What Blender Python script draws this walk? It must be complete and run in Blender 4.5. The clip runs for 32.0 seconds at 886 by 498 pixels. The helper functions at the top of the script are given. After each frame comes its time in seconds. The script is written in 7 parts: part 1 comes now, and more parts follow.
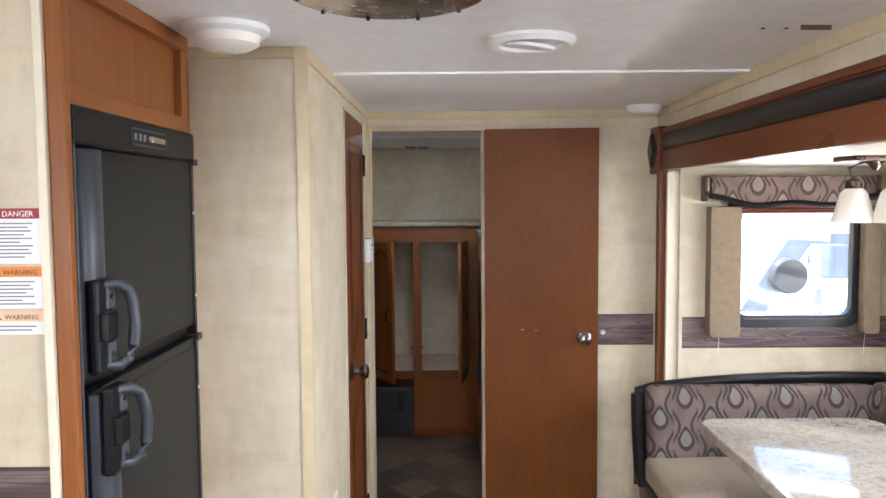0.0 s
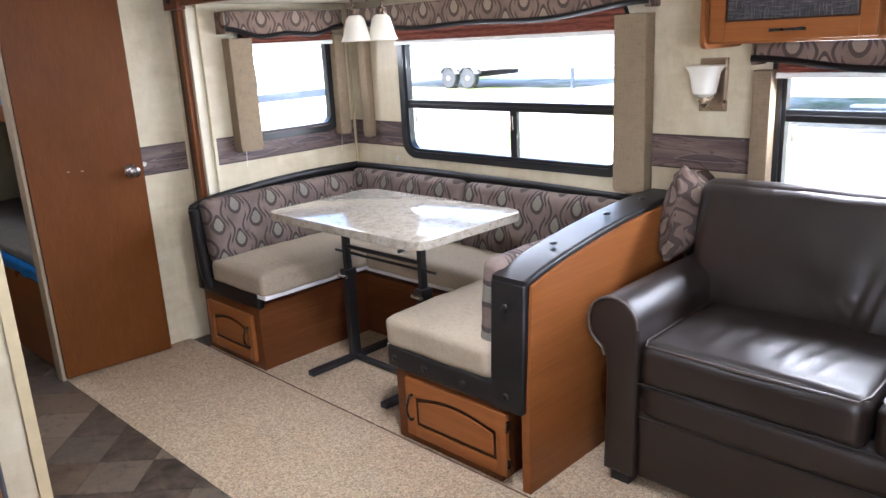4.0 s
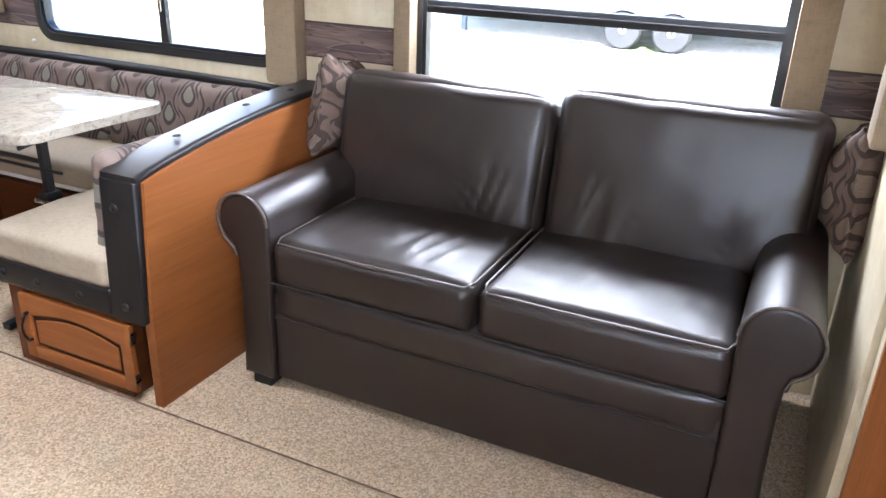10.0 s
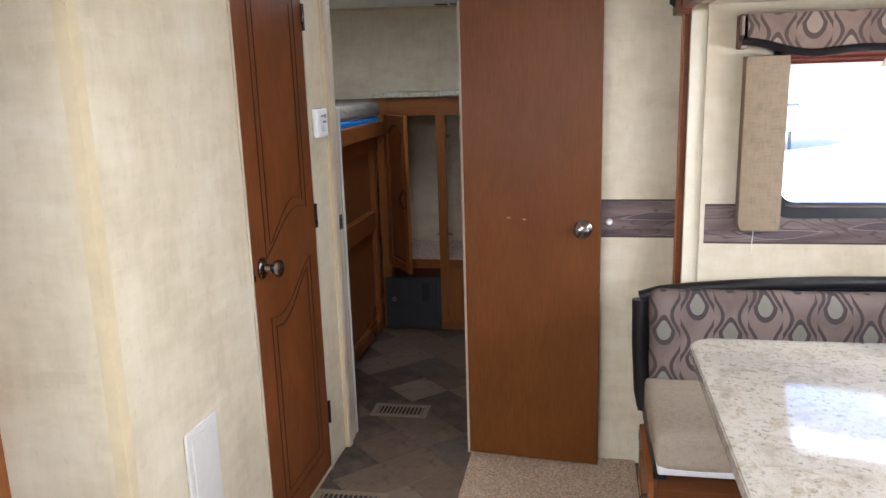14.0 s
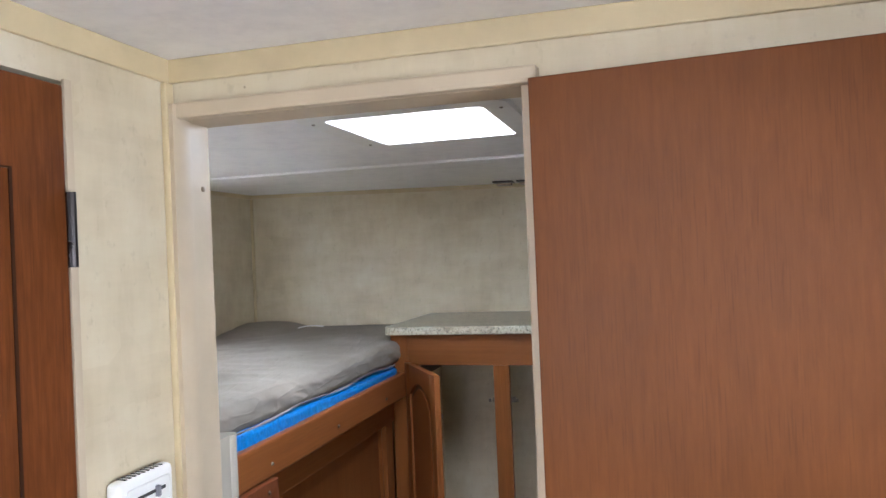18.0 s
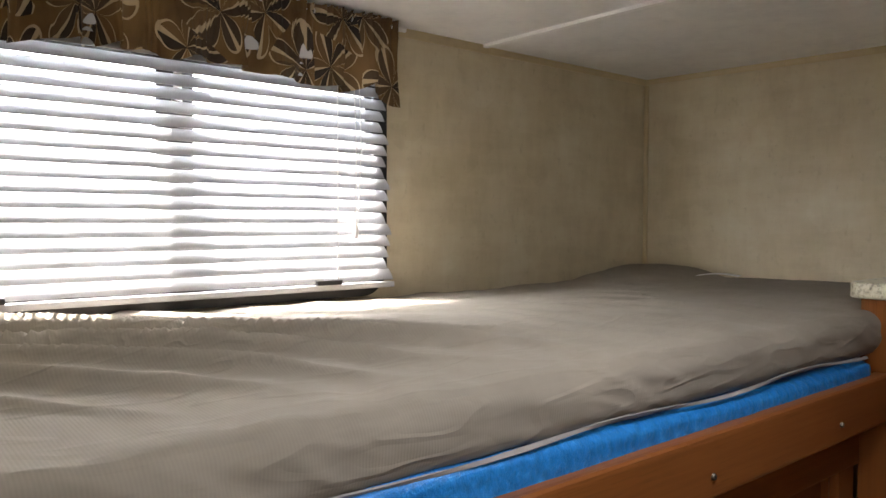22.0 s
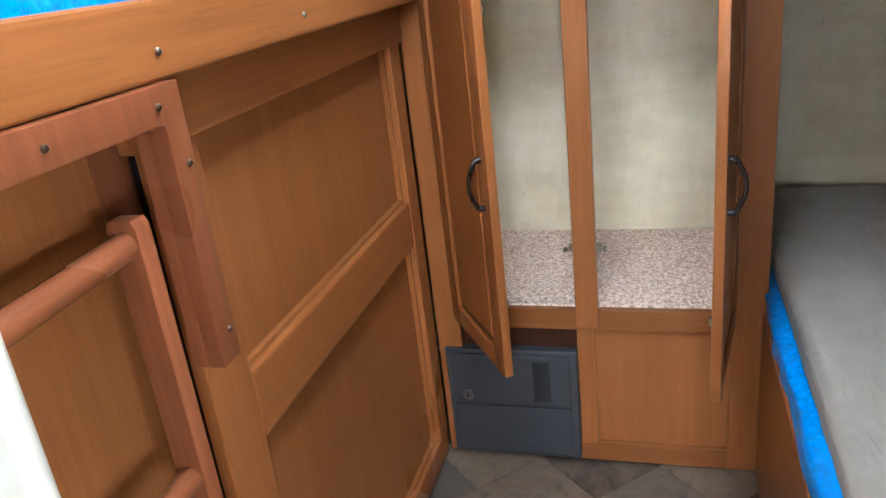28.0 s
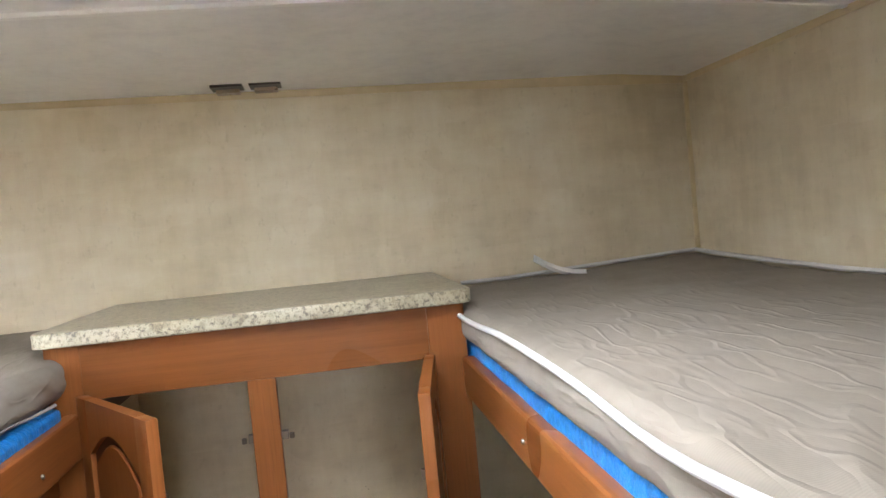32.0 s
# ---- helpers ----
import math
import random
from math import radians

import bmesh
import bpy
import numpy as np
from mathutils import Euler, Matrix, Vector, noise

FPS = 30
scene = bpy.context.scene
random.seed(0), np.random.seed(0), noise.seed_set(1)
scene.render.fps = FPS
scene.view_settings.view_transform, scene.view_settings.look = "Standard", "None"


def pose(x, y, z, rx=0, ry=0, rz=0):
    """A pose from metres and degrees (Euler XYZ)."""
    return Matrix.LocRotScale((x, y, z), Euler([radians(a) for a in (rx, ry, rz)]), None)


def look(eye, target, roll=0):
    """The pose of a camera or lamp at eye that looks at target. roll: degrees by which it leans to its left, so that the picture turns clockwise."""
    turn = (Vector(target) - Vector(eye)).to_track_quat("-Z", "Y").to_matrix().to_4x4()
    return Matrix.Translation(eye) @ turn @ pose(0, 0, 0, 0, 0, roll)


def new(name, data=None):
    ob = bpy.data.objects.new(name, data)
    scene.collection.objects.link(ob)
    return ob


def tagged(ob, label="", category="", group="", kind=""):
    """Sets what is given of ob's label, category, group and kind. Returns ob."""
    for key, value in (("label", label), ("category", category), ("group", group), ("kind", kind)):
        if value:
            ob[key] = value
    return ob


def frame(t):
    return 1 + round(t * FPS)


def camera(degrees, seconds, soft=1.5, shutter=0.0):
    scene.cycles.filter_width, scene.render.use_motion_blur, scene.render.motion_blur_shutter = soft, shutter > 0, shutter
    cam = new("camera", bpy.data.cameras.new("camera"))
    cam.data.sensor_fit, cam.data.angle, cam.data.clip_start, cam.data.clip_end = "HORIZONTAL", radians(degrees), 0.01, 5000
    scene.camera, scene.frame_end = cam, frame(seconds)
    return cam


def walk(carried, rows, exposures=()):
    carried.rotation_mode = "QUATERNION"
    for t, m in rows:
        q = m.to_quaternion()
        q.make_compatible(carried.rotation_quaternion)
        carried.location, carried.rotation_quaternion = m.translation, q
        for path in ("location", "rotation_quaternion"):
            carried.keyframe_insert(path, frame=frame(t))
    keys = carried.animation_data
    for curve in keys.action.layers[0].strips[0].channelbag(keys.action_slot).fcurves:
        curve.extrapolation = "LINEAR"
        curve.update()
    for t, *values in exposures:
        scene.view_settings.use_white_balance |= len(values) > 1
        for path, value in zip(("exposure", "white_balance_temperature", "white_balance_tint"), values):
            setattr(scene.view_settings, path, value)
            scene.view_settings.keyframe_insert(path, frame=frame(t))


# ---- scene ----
cam = camera(60.7, 32.0)
PATH = [
    (0, (0.33, 0.109, 1.587), (0.315, 2.104, 1.456), -0.4),
    (0.5, (0.142, 0.041, 1.593), (0.388, 2.02, 1.436), -0.2),
    (1, (0.058, -0.074, 1.56), (0.45, 1.874, 1.34), 0.5),
    (1.5, (-0.058, -0.195, 1.547), (0.575, 1.679, 1.251), 0.6),
    (2, (-0.151, -0.297, 1.543), (0.708, 1.466, 1.152), 1.0),
    (2.5, (-0.293, -0.291, 1.539), (0.738, 1.357, 1.068), 1.3),
    (3, (-0.468, -0.239, 1.552), (0.706, 1.301, 1.053), 0.3),
    (3.5, (-0.586, -0.162, 1.514), (0.731, 1.259, 1.015), -1.4),
    (5.5, (-0.577, -0.076, 1.477), (0.84, 1.191, 0.855), -4.2),
    (6, (-0.555, -0.114, 1.459), (0.976, 1.019, 0.848), -3.5),
    (6.5, (-0.538, -0.177, 1.453), (1.101, 0.792, 0.838), -4.2),
    (7, (-0.52, -0.228, 1.445), (1.198, 0.571, 0.807), -5.3),
    (7.5, (-0.512, -0.264, 1.432), (1.248, 0.4, 0.753), -5.0),
    (8, (-0.5, -0.286, 1.41), (1.277, 0.277, 0.686), -4.0),
    (8.5, (-0.486, -0.311, 1.401), (1.294, 0.172, 0.629), -3.2),
    (9, (-0.456, -0.322, 1.391), (1.325, 0.125, 0.598), -1.9),
    (9.5, (-0.393, -0.32, 1.4), (1.371, 0.204, 0.616), 0.7),
    (10, (-0.274, -0.326, 1.414), (1.4, 0.446, 0.639), 2.1),
    (10.5, (-0.154, -0.304, 1.418), (1.362, 0.742, 0.639), 2.0),
    (11, (0.015, -0.217, 1.433), (1.349, 1.067, 0.675), 3.0),
    (11.5, (0.179, -0.106, 1.432), (1.259, 1.42, 0.721), 2.1),
    (12, (0.391, -0.004, 1.434), (1.141, 1.733, 0.787), 1.8),
    (12.5, (0.573, 0.105, 1.458), (0.957, 1.976, 0.862), 1.2),
    (13, (0.718, 0.29, 1.476), (0.813, 2.209, 0.921), -0.1),
    (13.5, (0.84, 0.501, 1.478), (0.694, 2.432, 0.976), -1.6),
    (14, (0.942, 0.737, 1.506), (0.577, 2.654, 1.069), -1.8),
    (14.5, (0.983, 0.973, 1.519), (0.48, 2.872, 1.142), -2.0),
    (15, (0.933, 1.261, 1.523), (0.388, 3.163, 1.23), -2.6),
    (15.5, (0.895, 1.514, 1.553), (0.343, 3.424, 1.341), -2.8),
    (17.5, (0.715, 2.418, 1.691), (0.278, 4.37, 1.679), -3.3),
    (18, (0.642, 2.611, 1.686), (0.094, 4.535, 1.698), -2.4),
    (18.5, (0.561, 2.835, 1.669), (-0.119, 4.716, 1.666), -2.1),
    (19, (0.472, 3.039, 1.665), (-0.283, 4.891, 1.653), -1.7),
    (19.5, (0.404, 3.189, 1.657), (-0.459, 4.994, 1.66), -1.7),
    (20, (0.341, 3.337, 1.661), (-0.663, 5.067, 1.655), -2.5),
    (20.5, (0.294, 3.496, 1.631), (-0.913, 5.091, 1.632), -1.0),
    (21, (0.257, 3.582, 1.611), (-1.117, 5.035, 1.577), -0.4),
    (21.5, (0.241, 3.624, 1.596), (-1.214, 4.996, 1.539), -0.8),
    (22, (0.278, 3.651, 1.544), (-1.248, 4.942, 1.474), 0.1),
    (22.5, (0.262, 3.655, 1.514), (-1.273, 4.922, 1.31), 1.2),
    (23, (0.254, 3.661, 1.481), (-1.267, 4.913, 1.136), 0.9),
    (23.5, (0.253, 3.65, 1.444), (-1.238, 4.882, 0.935), 0.3),
    (24, (0.257, 3.637, 1.383), (-1.2, 4.848, 0.741), -0.7),
    (24.5, (0.259, 3.618, 1.354), (-1.148, 4.807, 0.574), -0.1),
    (25, (0.266, 3.599, 1.318), (-1.072, 4.775, 0.408), 0.2),
    (25.5, (0.277, 3.587, 1.29), (-0.991, 4.76, 0.282), 1.2),
    (27.5, (0.311, 3.424, 1.309), (-0.368, 5.09, 0.436), -8.7),
    (28, (0.306, 3.423, 1.297), (-0.26, 5.196, 0.565), -6.8),
    (28.5, (0.309, 3.424, 1.303), (-0.171, 5.272, 0.71), -5.3),
    (29, (0.314, 3.423, 1.336), (-0.115, 5.315, 0.85), -5.5),
    (29.5, (0.317, 3.427, 1.362), (-0.059, 5.356, 0.99), -5.0),
    (30, (0.315, 3.424, 1.41), (-0.017, 5.38, 1.156), -4.0),
    (30.5, (0.313, 3.429, 1.459), (0.012, 5.399, 1.295), -2.6),
    (31, (0.304, 3.452, 1.507), (0.059, 5.434, 1.394), -2.5),
    (31.5, (0.287, 3.509, 1.568), (0.235, 5.505, 1.459), -4.3),
    (32, (0.278, 3.598, 1.58), (0.569, 5.575, 1.502), -5.4),
]
walk(cam, [(t, look(eye, target, roll)) for t, eye, target, roll in PATH], ((0, 3.4, 6050, 16), (3, 3.35, 6000, 16), (5, 3.3, 5750, 16), (9.5, 3.75, 5850, 14), (11, 3.65, 5700, 15), (12, 3.65, 5750, 15), (13, 3.35, 6000, 16), (15.5, 3.6, 6000, 17), (17.5, 4.15, 5800, 14), (19, 4.1, 5800, 14), (20, 4.0, 6200, 16), (21, 3.75, 6800, 15), (22, 3.5, 7000, 16), (23.2, 3.85, 7000, 12), (24.5, 5.1, 7000, 28), (28, 5.75, 5650, 8), (29, 5.4, 6200, 14), (30, 5.1, 5900, 14), (31, 4.85, 6300, 14), (32, 4.85, 6500, 14)))

# ---- world, sun, exposure ----
SUN_EL, SUN_AZ = radians(52), radians(200)
world = bpy.data.worlds.new("world")
scene.world = world
world.use_nodes = True
wn = world.node_tree.nodes
sky = wn.new("ShaderNodeTexSky")
sky.sky_type, sky.sun_disc = "NISHITA", False
sky.sun_elevation, sky.sun_rotation = SUN_EL, radians(-70)
wn["Background"].inputs["Strength"].default_value = 0.10
world.node_tree.links.new(sky.outputs[0], wn["Background"].inputs["Color"])
sun_data = bpy.data.lights.new("sun", "SUN")
sun_data.energy, sun_data.angle, sun_data.color = 3.2, radians(0.6), (1.0, 0.95, 0.88)
sun = new("sun", sun_data)
# the sun stands over the bunk-window side of the trailer
sun.matrix_world = look((-4.0, 2.2, 7.0), (0, 3.6, 0))


def window_lamp(name, eye, target, wide, high, watts, spread=180, color=(1.0, 0.965, 0.915)):
    """The sky's light in a window's opening."""
    d = bpy.data.lights.new(name, "AREA")
    d.shape, d.size, d.size_y, d.energy, d.color, d.spread = "RECTANGLE", wide, high, watts, color, radians(spread)
    ob = new(name, d)
    ob.matrix_world = look(eye, target)
    return ob


# daylight in the openings: slanting down from the sky, and up from the pale lot
COOL = (0.96, 0.98, 1.0)
window_lamp("daylight_dinette", (2.236, 2.27, 1.41), (0.2, 2.35, 1.0), 1.26, 0.11, 1.7, 180, COOL)
window_lamp("lot_light_dinette", (2.232, 2.27, 0.99), (0.6, 2.2, 1.95), 1.22, 0.09, 0.55, 160, COOL)
window_lamp("daylight_sofa", (2.236, 0.34, 1.245), (0.8, 0.34, 0.2), 1.14, 0.09, 3.4, 180, COOL)
window_lamp("daylight_small", (1.83, 3.372, 1.45), (1.4, 1.5, 0.8), 0.46, 0.08, 0.3, 180, COOL)
# next two lamps are fill light in added windows out of view
window_lamp("added_kitchen_fill", (-1.08, -0.9, 1.5), (0.95, 0.9, 1.45), 1.4, 0.6, 3.0, 110, COOL)
window_lamp("added_front_fill", (0.1, -2.57, 1.35), (0.6, -0.2, 0.0), 1.6, 0.9, 0.9, 120, COOL)
HC_LAMP = 1.979
ROOF = (0.88, 0.94, 1.0)
# added lamp under the unseen aisle vent, to brighten the carpet
window_lamp("added_aisle_fill", (0.64, 0.97, HC_LAMP), (0.66, 2.4, 0.0), 0.30, 0.30, 2.1, 120, COOL)
window_lamp("daylight_bunk", (-1.19, 4.19, 1.63), (0.0, 4.3, 1.72), 0.85, 0.45, 4.0, 180, ROOF)
window_lamp("daylight_roof", (0.153, 4.262, HC_LAMP), (0.153, 4.263, 0.0), 0.32, 0.38, 0.42, 180, ROOF)

# ---- materials ----
def mat(name, rough=0.5, metal=0.0, color=(0.5, 0.5, 0.5), spec=0.5):
    m = bpy.data.materials.new(name)
    m.use_nodes = True
    b = m.node_tree.nodes["Principled BSDF"]
    b.inputs["Roughness"].default_value = rough
    b.inputs["Metallic"].default_value = metal
    b.inputs["Base Color"].default_value = (*color, 1)
    b.inputs["Specular IOR Level"].default_value = spec
    return m


class G:
    """A short way to write node graphs."""

    def __init__(self, m):
        self.t = m.node_tree
        self.b = self.t.nodes["Principled BSDF"]

    def n(self, kind, **props):
        node = self.t.nodes.new(kind)
        for k, v in props.items():
            if k == "operation":
                node.operation = v
            elif k == "wave_type":
                node.wave_type = v
            elif k == "bands_direction":
                node.bands_direction = v
            elif k == "feature":
                node.feature = v
            elif k == "blend_type":
                node.blend_type = v
            elif k == "data_type":
                node.data_type = v
        return node

    def link(self, a, b):
        self.t.links.new(a, b)

    def put(self, sock, v):
        if isinstance(v, bpy.types.NodeSocket):
            self.link(v, sock)
        else:
            sock.default_value = v

    def coord(self, which="Object", scale=(1, 1, 1), rot=(0, 0, 0), loc=(0, 0, 0)):
        c, mp = self.n("ShaderNodeTexCoord"), self.n("ShaderNodeMapping")
        mp.inputs["Scale"].default_value, mp.inputs["Rotation"].default_value, mp.inputs["Location"].default_value = scale, rot, loc
        self.link(c.outputs[which], mp.inputs["Vector"])
        return mp.outputs[0]

    def noise(self, vec, scale, detail=4, rough=0.55, dist=0.0):
        x = self.n("ShaderNodeTexNoise")
        self.link(vec, x.inputs["Vector"])
        x.inputs["Scale"].default_value, x.inputs["Detail"].default_value = scale, detail
        x.inputs["Roughness"].default_value, x.inputs["Distortion"].default_value = rough, dist
        return x.outputs["Fac"]

    def voro(self, vec, scale, feature="F1", out="Distance", rand=1.0):
        x = self.n("ShaderNodeTexVoronoi", feature=feature)
        self.link(vec, x.inputs["Vector"])
        x.inputs["Scale"].default_value, x.inputs["Randomness"].default_value = scale, rand
        return x.outputs[out]

    def math(self, op, a, b=0.0, c=0.0):
        x = self.n("ShaderNodeMath", operation=op)
        for s, v in zip(x.inputs, (a, b, c)):
            self.put(s, v)
        return x.outputs[0]

    def ramp(self, fac, stops):
        x = self.n("ShaderNodeValToRGB")
        e = x.color_ramp.elements
        while len(e) < len(stops):
            e.new(0.5)
        for el, (p, c) in zip(e, stops):
            el.position, el.color = p, (*c, 1) if len(c) == 3 else c
        self.link(fac, x.inputs[0])
        return x.outputs[0]

    def mix(self, fac, a, b, kind="MIX"):
        x = self.n("ShaderNodeMix", data_type="RGBA", blend_type=kind)
        self.put(x.inputs[0], fac)
        for s, v in ((x.inputs[6], a), (x.inputs[7], b)):
            self.put(s, (*v, 1) if isinstance(v, tuple) and len(v) == 3 else v)
        return x.outputs[2]

    def color(self, c):
        self.put(self.b.inputs["Base Color"], c)

    def rough(self, r):
        self.put(self.b.inputs["Roughness"], r)

    def bump(self, height, strength=0.3, dist=0.01):
        x = self.n("ShaderNodeBump")
        x.inputs["Strength"].default_value, x.inputs["Distance"].default_value = strength, dist
        self.link(height, x.inputs["Height"])
        self.link(x.outputs[0], self.b.inputs["Normal"])

    def sep(self, vec):
        x = self.n("ShaderNodeSeparateXYZ")
        self.link(vec, x.inputs[0])
        return x.outputs

    def rnd(self):
        return self.n("ShaderNodeObjectInfo").outputs["Random"]


def wallpaper(name, base, dark, light):
    """Vinyl-printed panel with a brushed-linen look: blotches, short level strokes, fine specks."""
    m = mat(name, 0.45, spec=0.35)
    g = G(m)
    v = g.coord()
    blotch = g.noise(g.coord(scale=(4, 4, 3.0)), 1.0, 3, 0.6)
    strokes = g.noise(g.coord(scale=(6, 6, 20)), 1.0, 3, 0.6)
    strokes2 = g.noise(g.coord(scale=(30, 30, 8)), 1.0, 3, 0.6)
    patch = g.n("ShaderNodeTexVoronoi")
    patch.distance = "CHEBYCHEV"
    g.link(g.coord(scale=(11, 11, 14)), patch.inputs["Vector"])
    patch.inputs["Scale"].default_value = 1.0
    pv = g.sep(patch.outputs["Color"])[0]
    thread = g.math("MAXIMUM", g.noise(g.coord(scale=(240, 240, 12)), 1.0, 2), g.noise(g.coord(scale=(14, 14, 260)), 1.0, 2))
    k = g.math("ADD", g.math("MULTIPLY", blotch, 0.46), g.math("MULTIPLY", strokes, 0.26))
    k = g.math("ADD", k, g.math("MULTIPLY", strokes2, 0.20))
    k = g.math("ADD", k, g.math("MULTIPLY", pv, 0.05))
    k = g.math("ADD", k, g.math("MULTIPLY", thread, 0.045))
    c = g.ramp(k, [(0.36, dark), (0.51, base), (0.66, light)])
    fleck = g.noise(g.coord(scale=(60, 60, 38)), 1.0, 3, 0.7)
    c = g.mix(g.ramp(fleck, [(0.60, (0, 0, 0)), (0.74, (0.35, 0.35, 0.35))]), c, tuple(x * 0.8 for x in dark))
    spots = g.voro(v, 16)
    keep = g.math("MULTIPLY", g.math("LESS_THAN", spots, 0.03), g.math("GREATER_THAN", g.noise(v, 6.0), 0.56))
    c = g.mix(g.math("MULTIPLY", keep, 0.55), c, tuple(x * 0.35 for x in dark))
    g.color(c)
    g.bump(k, 0.05, 0.004)
    return m


def wood(name, dark, mid, light, axis=2, rough=0.32, fine=1.0, cloudy=False):
    """Stained wood-grain foil: long streaks along one axis, pores, slow drift."""
    m = mat(name, rough, spec=0.18)
    g = G(m)
    s = [7.0, 7.0, 7.0] if cloudy else [22.0, 22.0, 22.0]
    s[axis] = 3.2 if cloudy else 1.1
    long = g.noise(g.coord(scale=tuple(s)), 1.0 * fine, 5, 0.62, 0.12)
    s2 = [150.0, 150.0, 150.0]
    s2[axis] = 14.0 if cloudy else 3.0
    pores = g.noise(g.coord(scale=tuple(s2)), 1.0, 3, 0.6)
    drift = g.noise(g.coord(scale=(1.6, 1.6, 1.6)), 1.0, 2)
    k = g.math("ADD", g.math("MULTIPLY", long, 0.42), g.math("ADD", g.math("MULTIPLY", pores, 0.34), g.math("MULTIPLY", drift, 0.24)))
    c = g.ramp(k, [(0.36, dark), (0.52, mid), (0.66, light)])
    if cloudy:
        s3 = [34.0, 34.0, 34.0]
        s3[axis] = 11.0
        fleck = g.noise(g.coord(scale=tuple(s3)), 1.0, 4, 0.65, 0.5)
        c = g.mix(g.ramp(fleck, [(0.48, (0, 0, 0)), (0.72, (0.5, 0.5, 0.5))]), c, dark)
    s4 = [420.0, 420.0, 420.0]
    s4[axis] = 16.0
    dash = g.noise(g.coord(scale=tuple(s4)), 1.0, 1, 0.5)
    where = g.noise(g.coord(scale=(5, 5, 5)), 1.0, 3, 0.6, 0.8)
    c = g.mix(g.math("MULTIPLY", g.ramp(dash, [(0.56, (0, 0, 0)), (0.72, (0.28, 0.28, 0.28))]), g.ramp(where, [(0.38, (0.15, 0.15, 0.15)), (0.62, (1, 1, 1))])), c, tuple(x * 0.45 for x in dark))
    g.color(c)
    g.rough(g.ramp(drift, [(0.3, (rough - 0.06,) * 3), (0.7, (rough + 0.1,) * 3)]))
    g.bump(pores, 0.06, 0.003)
    return m


def metal(name, color, rough=0.3):
    m = mat(name, rough, 1.0, color)
    g = G(m)
    g.rough(g.ramp(g.noise(g.coord(), 40, 3), [(0.3, (rough * 0.7,) * 3), (0.7, (min(1, rough * 1.4),) * 3)]))
    return m


def plain(name, color, rough=0.5, scale=25.0, var=0.12, bump=0.04, spec=0.5):
    """A painted or moulded surface with faint mottling at two scales."""
    m = mat(name, rough, 0.0, color, spec)
    g = G(m)
    v = g.coord()
    k = g.math("ADD", g.math("MULTIPLY", g.noise(v, scale, 4), 0.5), g.math("MULTIPLY", g.noise(v, scale * 0.12, 2), 0.5))
    lo, hi = tuple(x * (1 - var) for x in color), tuple(min(1, x * (1 + var)) for x in color)
    g.color(g.ramp(k, [(0.35, lo), (0.65, hi)]))
    if bump:
        g.bump(g.noise(v, scale * 6, 3), bump, 0.002)
    return m


WALL = wallpaper("wall_linen", (0.590, 0.513, 0.362), (0.480, 0.408, 0.278), (0.66, 0.60, 0.455))
WALL_TRIM = plain("wall_trim", (0.56, 0.46, 0.28), 0.4, 20, 0.1)
WALL_PALE = plain("wall_pale_edge", (0.72, 0.66, 0.50), 0.4, 20, 0.08)
JAMB = plain("jamb_cream", (0.50, 0.415, 0.295), 0.5, 15, 0.1)
CASING_PALE = plain("casing_off_white", (0.39, 0.365, 0.305), 0.5, 15, 0.08)
WOOD_DOOR = wood("door_wood", (0.108, 0.0345, 0.0076), (0.136, 0.0435, 0.0096), (0.158, 0.0515, 0.0120), 2, 0.42, 1.0, True)
WOOD_BATH = wood("bath_door_wood", (0.095, 0.029, 0.008), (0.155, 0.047, 0.013), (0.20, 0.064, 0.019), 2, 0.36, 1.0, True)
WOOD_CAB = wood("cabinet_wood", (0.198, 0.067, 0.0178), (0.242, 0.084, 0.0230), (0.28, 0.101, 0.0292))
WOOD_CABX = wood("cabinet_wood_along_x", (0.158, 0.053, 0.0148), (0.196, 0.068, 0.0186), (0.226, 0.082, 0.0240), 0)
WOOD_CABY = wood("cabinet_wood_along_y", (0.20, 0.067, 0.0180), (0.252, 0.087, 0.0240), (0.295, 0.105, 0.0305), 1)
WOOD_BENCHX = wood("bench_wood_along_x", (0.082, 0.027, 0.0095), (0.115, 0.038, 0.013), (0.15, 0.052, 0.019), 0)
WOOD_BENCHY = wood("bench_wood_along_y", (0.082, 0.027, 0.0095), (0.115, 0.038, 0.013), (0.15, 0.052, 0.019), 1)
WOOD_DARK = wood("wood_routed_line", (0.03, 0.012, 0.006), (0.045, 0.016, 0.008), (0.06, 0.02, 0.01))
WOOD_RED = wood("ladder_wood", (0.135, 0.041, 0.0165), (0.185, 0.057, 0.022), (0.24, 0.078, 0.030), 2, 0.28)
WOOD_REDY = wood("ladder_wood_along_y", (0.135, 0.041, 0.0165), (0.185, 0.057, 0.022), (0.24, 0.078, 0.030), 1, 0.28)
WOOD_FASCIA = wood("fascia_wood", (0.10, 0.031, 0.012), (0.14, 0.045, 0.017), (0.18, 0.062, 0.024), 1)
BLACK_VINYL = plain("black_vinyl", (0.010, 0.009, 0.0095), 0.38, 60, 0.2, 0.12, 0.3)
BLACK_TRIM = plain("black_trim", (0.011, 0.011, 0.012), 0.35, 40, 0.2)
BLACK_FRAME = plain("black_window_frame", (0.012, 0.013, 0.015), 0.3, 40, 0.2)
BLACK_STEEL = plain("black_steel", (0.016, 0.016, 0.018), 0.35, 50, 0.2, 0.1)
FRIDGE_BODY = plain("fridge_black", (0.006, 0.0062, 0.0066), 0.38, 60, 0.15, 0.1, 0.2)
